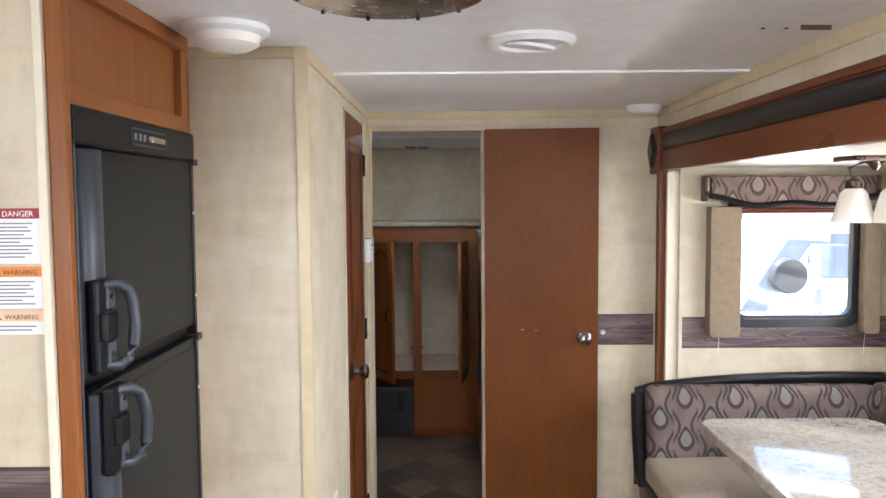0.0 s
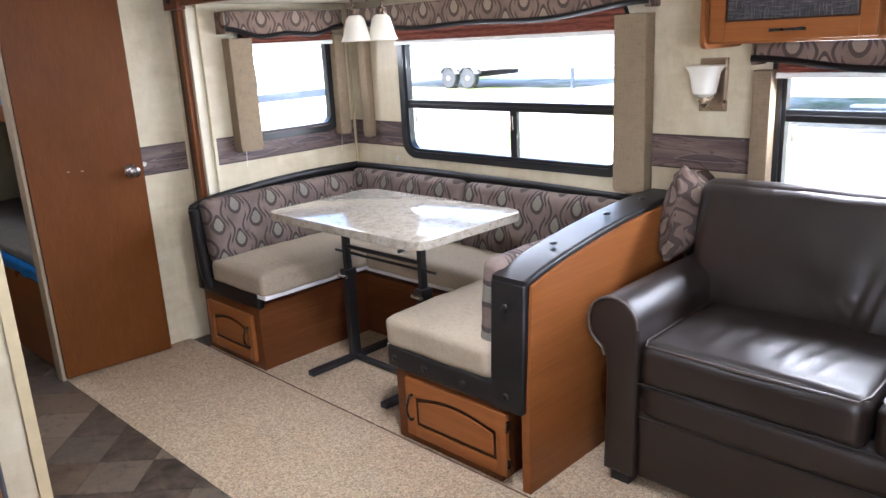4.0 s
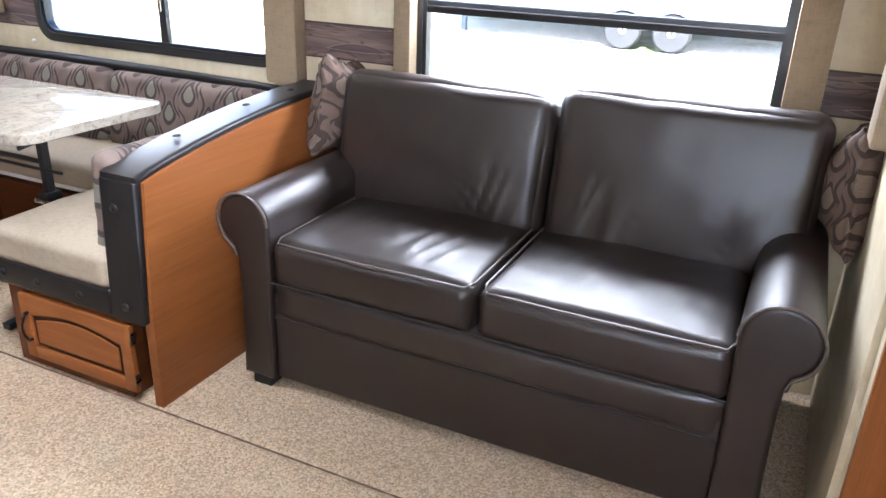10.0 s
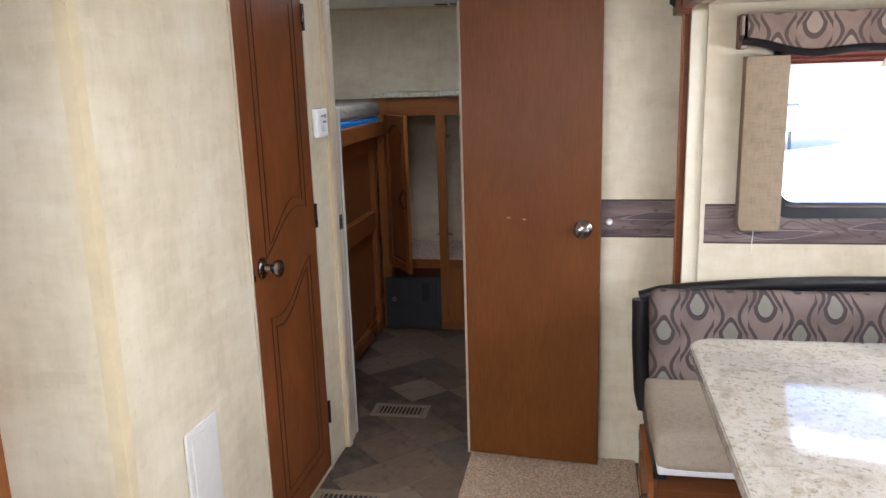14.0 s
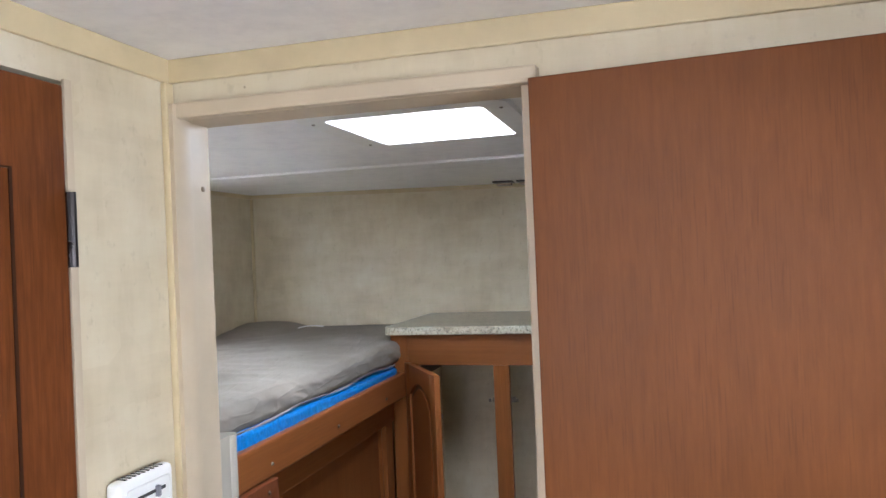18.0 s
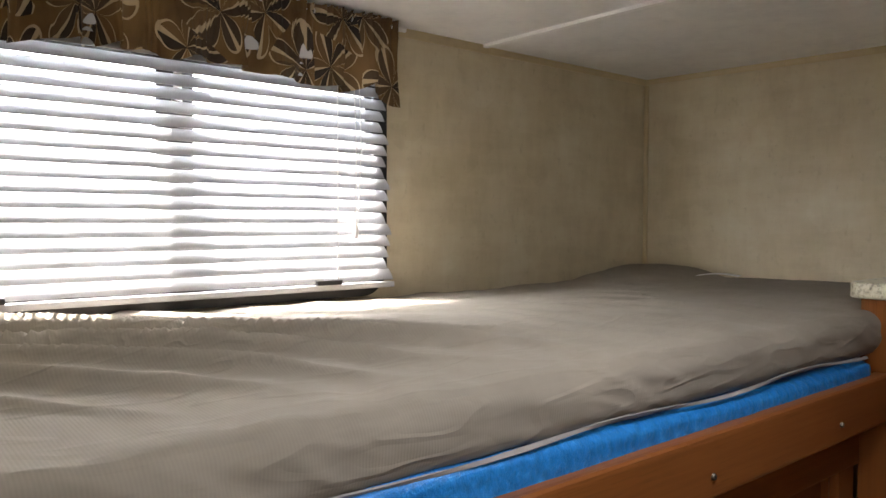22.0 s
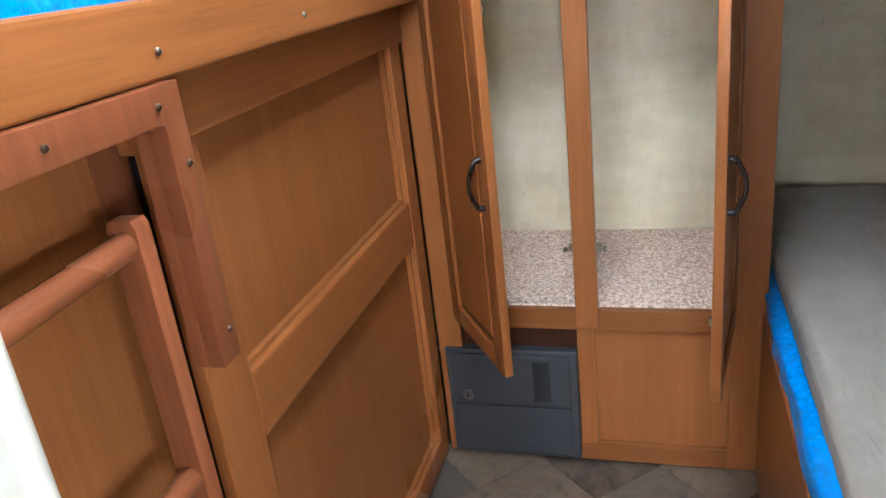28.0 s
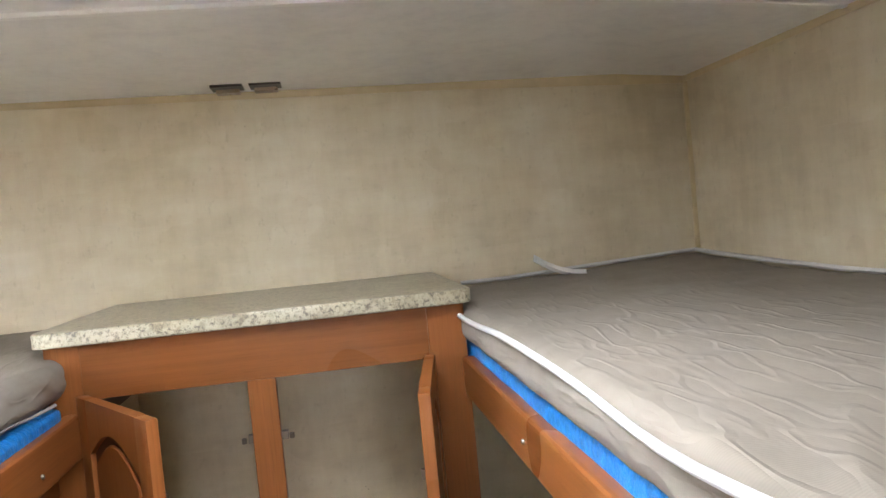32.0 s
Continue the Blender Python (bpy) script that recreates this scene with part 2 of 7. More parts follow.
FRIDGE_DOOR = plain("fridge_panel", (0.012, 0.012, 0.0098), 0.5, 8, 0.12, 0.0, 0.2)
GRIP_GREY = plain("fridge_grip_grey", (0.030, 0.034, 0.041), 0.36, 50, 0.12, 0.08, 0.35)
FRIDGE_GREY = plain("fridge_grey_plastic", (0.045, 0.052, 0.062), 0.36, 50, 0.12, 0.08)
WHITE_PLASTIC = plain("white_plastic", (0.78, 0.78, 0.76), 0.4, 30, 0.05)
SEAM_WHITE = plain("seam_white", (0.88, 0.88, 0.88), 0.4, 30, 0.03)
IVORY = plain("ivory_plastic", (0.72, 0.65, 0.42), 0.4, 30, 0.06)
PAPER = plain("sticker_paper", (0.82, 0.82, 0.80), 0.5, 30, 0.05)
RED_INK = plain("red_ink", (0.30, 0.012, 0.018), 0.5)
ORANGE_INK = plain("orange_ink", (0.72, 0.24, 0.02), 0.5)
PALE_ORANGE_INK = plain("faded_orange_ink", (0.85, 0.55, 0.32), 0.5)
GREY_INK = plain("grey_ink", (0.22, 0.22, 0.25), 0.6)
DARK_INK = plain("dark_ink", (0.03, 0.03, 0.03), 0.6)
CHROME = metal("brushed_nickel", (0.55, 0.52, 0.48), 0.22)
BRONZE = metal("dark_bronze", (0.14, 0.10, 0.075), 0.32)
NICKEL_WARM = metal("antique_nickel", (0.36, 0.29, 0.22), 0.32)
HANDLE_DARK = metal("handle_dark", (0.05, 0.045, 0.045), 0.3)
BOLT = metal("bolt_zinc", (0.24, 0.21, 0.18), 0.4)
SCREW_BROWN = metal("screw_bronze", (0.16, 0.11, 0.075), 0.45)
PANEL_GREY = plain("power_panel_grey", (0.028, 0.029, 0.033), 0.5, 60, 0.15, 0.2)
RUBBER = plain("mottled_rubber", (0.025, 0.025, 0.027), 0.7, 40, 0.2)
# near-black colour that holds the shade of slots, holes and ducts
SHADE_BLACK = plain("shade_black", (0.02, 0.018, 0.016), 0.8)
BLIND = plain("blind_white", (0.42, 0.43, 0.45), 0.42, 30, 0.03)


def let_light_through(m, color, share):
    """A thin sheet that passes part of the daylight on, scattered."""
    t = m.node_tree
    thin, both = t.nodes.new("ShaderNodeBsdfTranslucent"), t.nodes.new("ShaderNodeMixShader")
    thin.inputs["Color"].default_value = (*color, 1)
    both.inputs[0].default_value = share
    t.links.new(t.nodes["Principled BSDF"].outputs[0], both.inputs[1])
    t.links.new(thin.outputs[0], both.inputs[2])
    t.links.new(both.outputs[0], t.nodes["Material Output"].inputs["Surface"])


let_light_through(BLIND, (0.80, 0.84, 0.90), 0.03)
CORD = plain("blind_cord", (0.75, 0.74, 0.72), 0.6)
BAND_LINE = plain("band_dark_line", (0.05, 0.035, 0.03), 0.5)
FROST = mat("frosted_glass_shade", 0.45, 0.0, (0.86, 0.84, 0.76))
G(FROST).b.inputs["Subsurface Weight"].default_value = 0.35
G(FROST).b.inputs["Subsurface Radius"].default_value = (0.02, 0.02, 0.018)
GRILLE = plain("vent_grille_tan", (0.20, 0.15, 0.10), 0.45, 40, 0.12)


def make_ceiling():
    m = plain("ceiling_white", (0.78, 0.78, 0.79), 0.42, 6, 0.05, 0.0)
    g = G(m)
    v = g.coord()
    k = g.noise(v, 28, 5, 0.7)
    blot = g.noise(v, 7, 4, 0.65, 0.8)
    c = g.ramp(g.math("ADD", g.math("MULTIPLY", k, 0.5), g.math("MULTIPLY", blot, 0.5)), [(0.35, (0.75, 0.75, 0.765)), (0.52, (0.83, 0.83, 0.835)), (0.7, (0.87, 0.87, 0.87))])
    g.color(c)
    g.bump(k, 0.12, 0.004)
    return m


def make_band():
    """Border print: purple-brown ground with long drawn ovals and thin pale swirls."""
    m = mat("border_print", 0.4)
    g = G(m)
    co = g.coord("UV")
    u, w, _ = g.sep(co)
    warp = g.n("ShaderNodeMapping")
    warp.inputs["Scale"].default_value = (1.5, 13.0, 1.0)
    g.link(co, warp.inputs["Vector"])
    flow = g.noise(warp.outputs[0], 1.0, 2, 0.5, 0.9)
    ground = g.ramp(g.noise(warp.outputs[0], 0.9, 3, 0.6, 0.8), [(0.34, (0.055, 0.036, 0.038)), (0.46, (0.115, 0.076, 0.072)), (0.56, (0.17, 0.118, 0.105)), (0.68, (0.24, 0.18, 0.16))])
    streak = g.math("LESS_THAN", g.math("ABSOLUTE", g.math("SUBTRACT", g.math("FRACT", g.math("MULTIPLY", flow, 13.0)), 0.5)), 0.09)
    c = g.mix(g.math("MULTIPLY", streak, 0.65), ground, (0.04, 0.026, 0.028))
    # long pointed ovals with a pale outline
    us = g.math("ADD", g.math("DIVIDE", u, 0.36), g.math("MULTIPLY", flow, 0.25))
    x = g.math("MULTIPLY", g.math("SUBTRACT", g.math("FRACT", us), 0.5), 2.0)
    y = g.math("MULTIPLY", g.math("SUBTRACT", g.math("FRACT", g.math("ADD", g.math("DIVIDE", w, 0.085), g.math("MULTIPLY", g.math("SINE", g.math("MULTIPLY", u, 9.0)), 0.18))), 0.5), 3.2)
    lens = g.math("ADD", g.math("MULTIPLY", x, x), g.math("ABSOLUTE", y))
    c = g.mix(g.math("MULTIPLY", g.math("LESS_THAN", lens, 0.52), 0.6), c, (0.05, 0.036, 0.045))
    c = g.mix(g.math("MULTIPLY", g.math("LESS_THAN", g.math("ABSOLUTE", g.math("SUBTRACT", lens, 0.56)), 0.05), 0.55), c, (0.30, 0.25, 0.23))
    g.color(c)
    return m


def make_tile():
    m = mat("slate_vinyl", 0.42, spec=0.3)
    g = G(m)
    v = g.coord()
    r = g.rnd()
    tone = g.ramp(r, [(0.0, (0.023, 0.018, 0.015)), (0.3, (0.045, 0.033, 0.026)), (0.5, (0.092, 0.061, 0.040)), (0.7, (0.14, 0.100, 0.068)), (0.85, (0.185, 0.145, 0.105)), (1.0, (0.036, 0.031, 0.029))])
    cl = g.noise(v, 9, 5, 0.65, 0.6)
    c = g.mix(g.ramp(cl, [(0.38, (0, 0, 0)), (0.68, (0.6, 0.6, 0.6))]), tone, (0.195, 0.145, 0.102))
    dark = g.noise(v, 22, 5, 0.7)
    c = g.mix(g.ramp(dark, [(0.52, (0, 0, 0)), (0.7, (0.65, 0.65, 0.65))]), c, (0.025, 0.022, 0.022))
    g.color(c)
    g.rough(g.ramp(cl, [(0.3, (0.36,) * 3), (0.7, (0.52,) * 3)]))
    g.bump(dark, 0.1, 0.003)
    return m


def make_carpet(name, a, b, c3, dots=0.3):
    """Loop pile: rounded loops, some of them dark brown, over slow soiling."""
    m = mat(name, 0.95, spec=0.1)
    g = G(m)
    v = g.coord(scale=(1, 1, 0.3))
    warp = g.n("ShaderNodeTexVoronoi")
    g.link(v, warp.inputs["Vector"])
    warp.inputs["Scale"].default_value = 170.0
    loops = warp.outputs["Distance"]
    pick, pick2, _ = g.sep(warp.outputs["Color"])
    big = g.noise(v, 2.2, 4, 0.6)
    fleck = g.noise(v, 42, 3, 0.65)
    tone = g.math("ADD", g.math("MULTIPLY", pick, 0.45), g.math("ADD", g.math("MULTIPLY", fleck, 0.35), g.math("MULTIPLY", big, 0.2)))
    c = g.ramp(tone, [(0.28, a), (0.48, b), (0.70, c3)])
    c = g.mix(g.math("MULTIPLY", g.math("GREATER_THAN", g.math("ADD", g.math("MULTIPLY", pick2, 0.7), g.math("MULTIPLY", fleck, 0.5)), 0.78), dots), c, tuple(x * 0.30 for x in a))
    c = g.mix(g.ramp(loops, [(0.5, (0, 0, 0)), (0.9, (0.3, 0.3, 0.3))]), c, tuple(x * 0.5 for x in a))
    c = g.mix(g.ramp(g.noise(v, 4.5, 3, 0.6), [(0.58, (0, 0, 0)), (0.8, (0.3, 0.3, 0.3))]), c, tuple(x * 0.55 for x in a))
    g.color(c)
    g.bump(g.math("SUBTRACT", 1.0, loops), 0.5, 0.004)
    return m


def make_leather():
    m = mat("brown_leather", 0.42, spec=0.6)
    g = G(m)
    v = g.coord()
    grain = g.voro(v, 420)
    big = g.noise(v, 3, 3)
    g.color(g.ramp(g.noise(v, 5, 4), [(0.3, (0.0112, 0.0066, 0.0052)), (0.7, (0.0165, 0.0102, 0.0082))]))
    g.rough(g.ramp(big, [(0.3, (0.36,) * 3), (0.7, (0.46,) * 3)]))
    h = g.math("ADD", g.math("MULTIPLY", grain, 0.25), g.math("MULTIPLY", g.noise(g.coord(scale=(7, 3, 7)), 1.0, 3, 0.5), 2.2))
    g.bump(h, 0.25, 0.004)
    return m


def make_linen(name, base, scale=1.0):
    m = mat(name, 0.9, spec=0.15)
    g = G(m)
    a = g.noise(g.coord(scale=(60 * scale, 60 * scale, 500 * scale)), 1.0, 2)
    b = g.noise(g.coord(scale=(500 * scale, 60 * scale, 60 * scale)), 1.0, 2)
    d = g.noise(g.coord(scale=(60 * scale, 500 * scale, 60 * scale)), 1.0, 2)
    k = g.math("MULTIPLY", g.math("ADD", g.math("ADD", a, b), d), 0.3333)
    big = g.noise(g.coord(), 3, 3)
    k2 = g.math("ADD", g.math("MULTIPLY", k, 0.75), g.math("MULTIPLY", big, 0.25))
    g.color(g.ramp(k2, [(0.36, tuple(x * 0.76 for x in base)), (0.5, base), (0.64, tuple(min(1, x * 1.12) for x in base))]))
    g.bump(k, 0.35, 0.003)
    return m


def make_teardrop(name, ground, ring, fill, su=0.105, sv=0.17, bold=1.0):
    """Woven upholstery with staggered drops, each with a dark outline, on a mauve-taupe ground with wavy dark stems."""
    m = mat(name, 0.85, spec=0.15)
    g = G(m)
    co = g.coord("UV")
    u, v, _ = g.sep(co)
    us = g.math("DIVIDE", u, su)
    col = g.math("FLOOR", us)
    odd = g.math("MODULO", g.math("ABSOLUTE", col), 2.0)
    vs = g.math("ADD", g.math("DIVIDE", v, sv), g.math("MULTIPLY", odd, 0.5))
    x = g.math("SUBTRACT", g.math("FRACT", us), 0.5)
    y = g.math("SUBTRACT", g.math("FRACT", vs), 0.45)
    # a drop: a circle pinched towards its upper tip
    pinch = g.math("ADD", 1.0, g.math("MULTIPLY", g.math("MAXIMUM", y, 0.0), 3.4))
    dx = g.math("MULTIPLY", g.math("MULTIPLY", x, pinch), su * 10)
    dy = g.math("MULTIPLY", y, sv * 10 * 0.72)
    d = g.math("SQRT", g.math("ADD", g.math("MULTIPLY", dx, dx), g.math("MULTIPLY", dy, dy)))
    inner = g.math("LESS_THAN", d, 0.235)
    outer = g.math("LESS_THAN", d, 0.33 + 0.03 * bold)
    wave = g.math("MULTIPLY", g.math("SINE", g.math("MULTIPLY", vs, 6.2832)), 0.16)
    stem = g.math("LESS_THAN", g.math("ABSOLUTE", g.math("SUBTRACT", g.math("ABSOLUTE", x), g.math("ADD", 0.40, wave))), 0.055)
    weave = g.noise(g.coord("UV", scale=(700, 700, 1)), 1.0, 2)
    tone = g.noise(g.coord("UV", scale=(8, 8, 1)), 1.0, 3)
    c = g.mix(g.ramp(tone, [(0.4, (0, 0, 0)), (0.62, (1, 1, 1))]), ground, tuple(k * 0.72 for k in ground))
    c = g.mix(stem, c, ring)
    c = g.mix(outer, c, ring)
    c = g.mix(inner, c, fill)
    c = g.mix(0.45, c, g.ramp(weave, [(0.35, (0.35, 0.35, 0.35)), (0.65, (1, 1, 1))]), "MULTIPLY")
    g.color(c)
    g.bump(weave, 0.25, 0.002)
    return m


def make_leaf_fabric():
    """Brown drapery with sprays of large leaves outlined in pale thread."""
    m = mat("leaf_drapery", 0.7, spec=0.2)
    g = G(m)
    v = g.coord("UV", scale=(6.5, 6.5, 1))
    cell = g.n("ShaderNodeTexVoronoi")
    g.link(v, cell.inputs["Vector"])
    cell.inputs["Scale"].default_value = 1.0
    away = g.n("ShaderNodeVectorMath")
    away.operation = "SUBTRACT"
    g.link(v, away.inputs[0])
    g.link(cell.outputs["Position"], away.inputs[1])
    x, y, _ = g.sep(away.outputs[0])
    pick, pick2, _ = g.sep(cell.outputs["Color"])
    ang = g.math("ADD", g.math("ARCTAN2", y, x), g.math("MULTIPLY", pick, 6.2832))
    r = g.math("SQRT", g.math("ADD", g.math("MULTIPLY", x, x), g.math("MULTIPLY", y, y)))
    lobe = g.math("ABSOLUTE", g.math("COSINE", g.math("MULTIPLY", ang, 2.5)))
    reach = g.math("MULTIPLY", g.math("POWER", lobe, 0.6), 0.62)
    leaf = g.math("LESS_THAN", r, reach)
    line = g.math("LESS_THAN", g.math("ABSOLUTE", g.math("SUBTRACT", r, reach)), 0.022)
    rib = g.math("MULTIPLY", g.math("GREATER_THAN", lobe, 0.985), leaf)
    which = g.math("FRACT", g.math("ADD", g.math("MULTIPLY", g.math("FLOOR", g.math("MULTIPLY", ang, 0.7958)), 0.37), pick2))
    fill = g.ramp(which, [(0.0, (0.022, 0.018, 0.015)), (0.35, (0.060, 0.038, 0.020)), (0.6, (0.165, 0.098, 0.042)), (1.0, (0.030, 0.024, 0.020))])
    ground = g.ramp(g.noise(v, 1.3, 3), [(0.4, (0.105, 0.060, 0.024)), (0.6, (0.16, 0.095, 0.038))])
    c = g.mix(leaf, ground, fill)
    c = g.mix(g.math("MAXIMUM", line, rib), c, (0.40, 0.31, 0.20))
    g.color(c)
    g.bump(g.noise(v, 40, 2), 0.2, 0.002)
    return m


def make_granite(name, pale, mid, dark, scale=1.0, rough=0.14, dense=0.5):
    m = mat(name, rough, spec=0.5)
    g = G(m)
    v = g.coord()
    n = g.noise(v, 16 * scale, 5, 0.7, 0.7)
    n2 = g.noise(v, 48 * scale, 4, 0.7)
    sp = g.voro(v, 110 * scale)
    c = g.ramp(n, [(0.36, mid), (0.47, pale), (0.60, pale), (0.70, mid)])
    c = g.mix(g.ramp(n2, [(dense, (0, 0, 0)), (dense + 0.12, (0.85, 0.85, 0.85))]), c, dark)
    c = g.mix(g.ramp(g.noise(v, 5 * scale, 4, 0.6, 1.0), [(0.5, (0, 0, 0)), (0.66, (0.6, 0.6, 0.6))]), c, tuple(x * 0.75 for x in mid))
    c = g.mix(g.math("MULTIPLY", g.math("LESS_THAN", sp, 0.16), 0.5), c, tuple(x * 0.35 for x in dark))
    g.color(c)
    return m


def make_mattress(name, base):
    """Ribbed loose cover with soft creases."""
    m = mat(name, 0.9, spec=0.15)
    g = G(m)
    rib = g.n("ShaderNodeTexWave", wave_type="BANDS", bands_direction="Y")
    g.link(g.coord(), rib.inputs["Vector"])
    rib.inputs["Scale"].default_value, rib.inputs["Distortion"].default_value = 95.0, 0.5
    rib.inputs["Detail"].default_value = 1.0
    big = g.noise(g.coord(), 2.5, 4, 0.6)
    st = g.noise(g.coord(), 14, 4, 0.6)
    k = g.math("ADD", g.math("MULTIPLY", big, 0.6), g.math("MULTIPLY", st, 0.4))
    c = g.ramp(k, [(0.35, tuple(x * 0.78 for x in base)), (0.65, base)])
    c = g.mix(g.math("MULTIPLY", rib.outputs["Fac"], 0.10), c, tuple(x * 0.5 for x in base))
    g.color(c)
    crease = g.noise(g.coord(scale=(9, 4, 9), rot=(0, 0, 0.5)), 1.0, 4, 0.55, 0.4)
    h = g.math("ADD", g.math("MULTIPLY", crease, 0.0035), g.math("MULTIPLY", rib.outputs["Fac"], 0.00005))
    # fine pull lines, mostly on the open side
    fine = g.noise(g.coord(scale=(30, 7, 30), rot=(0.6, 0, 0.35)), 1.0, 1, 0.5, 0.15)
    h = g.math("ADD", h, g.math("MULTIPLY", g.math("MAXIMUM", g.math("SUBTRACT", 1.0, g.math("MULTIPLY", g.math("ABSOLUTE", g.math("SUBTRACT", fine, 0.5)), 14.0)), 0.0), 0.0009))
    g.bump(h, 1.0, 1.0)
    return m


def make_foam():
    m = mat("blue_foam_film", 0.35, spec=0.5)
    g = G(m)
    v = g.coord()
    n = g.noise(v, 70, 4, 0.7)
    g.color(g.ramp(n, [(0.35, (0.004, 0.16, 0.50)), (0.6, (0.01, 0.26, 0.74)), (0.75, (0.07, 0.42, 0.88))]))
    g.bump(n, 0.6, 0.006)
    return m


def make_shade():
    """Pleated window shade, dull red-brown."""
    m = mat("pleated_shade", 0.8)
    g = G(m)
    n = g.noise(g.coord(scale=(20, 20, 160)), 1.0, 3)
    g.color(g.ramp(n, [(0.35, (0.20, 0.055, 0.035)), (0.65, (0.34, 0.11, 0.07))]))
    return m


def make_mesh_cloth():
    m = mat("speaker_cloth_weave", 0.8)
    g = G(m)
    a = g.noise(g.coord(scale=(300, 300, 20)), 1.0, 2)
    b = g.noise(g.coord(scale=(20, 20, 300)), 1.0, 2)
    k = g.math("MAXIMUM", a, b)
    g.color(g.ramp(k, [(0.45, (0.02, 0.018, 0.02)), (0.62, (0.07, 0.065, 0.07)), (0.75, (0.17, 0.155, 0.15))]))
    return m


def glass(name, tint=(0.96, 0.98, 0.98)):
    m = mat(name, 0.0, 0.0, tint)
    b = G(m).b
    b.inputs["Transmission Weight"].default_value = 1.0
    b.inputs["IOR"].default_value = 1.4
    return m


CEIL = make_ceiling()
BAND = make_band()
TILE = make_tile()
CARPET = make_carpet("beige_carpet", (0.60, 0.45, 0.295), (0.77, 0.61, 0.43), (0.87, 0.74, 0.565))
CARPET_PINK = make_carpet("wardrobe_carpet", (0.46, 0.31, 0.225), (0.66, 0.49, 0.39), (0.80, 0.66, 0.56), 0.45)
LEATHER = make_leather()
SEAT_LINEN = make_linen("seat_linen", (0.335, 0.275, 0.205))
DRAPE_LINEN = make_linen("drape_linen", (0.25, 0.19, 0.125), 0.45)
HEM_GREY = plain("grey_hem_cloth", (0.29, 0.275, 0.265), 0.85)
WHITE_PIPING = plain("grey_white_piping", (0.62, 0.62, 0.62), 0.6)
DROPS = make_teardrop("teardrop_fabric", (0.205, 0.155, 0.132), (0.070, 0.054, 0.052), (0.215, 0.20, 0.165))
DROPS_BOLD = make_teardrop("teardrop_valance_fabric", (0.27, 0.19, 0.15), (0.10, 0.072, 0.062), (0.32, 0.25, 0.195), 0.105, 0.15, 1.0)
LEAF = make_leaf_fabric()
TABLE_TOP = make_granite("table_laminate", (0.37, 0.335, 0.28), (0.29, 0.245, 0.185), (0.15, 0.125, 0.10), 1.5, 0.09, 0.55)
COUNTER = make_granite("speckled_counter", (0.46, 0.42, 0.31), (0.32, 0.285, 0.20), (0.10, 0.09, 0.07), 3.2, 0.3, 0.50)
GRANITE = make_granite("granite_counter", (0.66, 0.56, 0.40), (0.48, 0.34, 0.20), (0.08, 0.07, 0.07), 1.0, 0.18, 0.56)
MATTRESS = make_mattress("mattress_cloth", (0.32, 0.286, 0.243))
FOAM = make_foam()
SHADE = make_shade()
MESH_CLOTH = make_mesh_cloth()
PANE = glass("window_pane")
SKYLIGHT = mat("skylight_acrylic", 0.6, 0.0, (0.9, 0.9, 0.88))
let_light_through(SKYLIGHT, (0.92, 0.90, 0.86), 0.55)

# ---- building helpers ----
def thing(name, loc, label, category, group="", kind=""):
    ob = new(name)
    ob.location = loc
    ob.empty_display_size = 0.05
    return tagged(ob, label, category, group, kind)


def root_shift(parent):
    top = parent
    while top.parent is not None:
        top = top.parent
    return Matrix.Translation(-top.location) if top.type == "EMPTY" and parent is top else Matrix.Identity(4)


def mesh_of(name, bm, material, smooth=None):
    me = bpy.data.meshes.new(name)
    bmesh.ops.recalc_face_normals(bm, faces=bm.faces)
    if smooth:
        for f in bm.faces:
            f.smooth = True
        for e in bm.edges:
            if len(e.link_faces) == 2 and e.calc_face_angle(0.0) > radians(smooth):
                e.smooth = False
    bm.to_mesh(me)
    bm.free()
    me.materials.append(material)
    return me


def part(name, bm, material, parent, label="", smooth=None):
    """One bmesh in world coordinates as one mesh object under a thing or a part."""
    ob = new(name, mesh_of(name, bm, material, smooth))
    ob.parent = parent
    ob.matrix_parent_inverse = root_shift(parent)
    return tagged(ob, label)


def solo(name, bm, material, label, category, group="", kind="", smooth=None):
    return tagged(new(name, mesh_of(name, bm, material, smooth)), label, category, group, kind)


def box(x0, x1, y0, y1, z0, z1, bevel=0.0, seg=2, bm=None):
    b = bmesh.new()
    bmesh.ops.create_cube(b, size=1.0)
    for v in b.verts:
        v.co = ((x0 + x1) / 2 + v.co.x * (x1 - x0), (y0 + y1) / 2 + v.co.y * (y1 - y0), (z0 + z1) / 2 + v.co.z * (z1 - z0))
    if bevel:
        bmesh.ops.bevel(b, geom=b.edges[:], offset=bevel, segments=seg, profile=0.6, affect="EDGES")
    return merge(bm, b) if bm is not None else b


def merge(bm, other):
    me = bpy.data.meshes.new("tmp")
    other.to_mesh(me)
    other.free()
    bm.from_mesh(me)
    bpy.data.meshes.remove(me)
    return bm


def moved(bm, m):
    bmesh.ops.transform(bm, matrix=m, verts=bm.verts)
    return bm


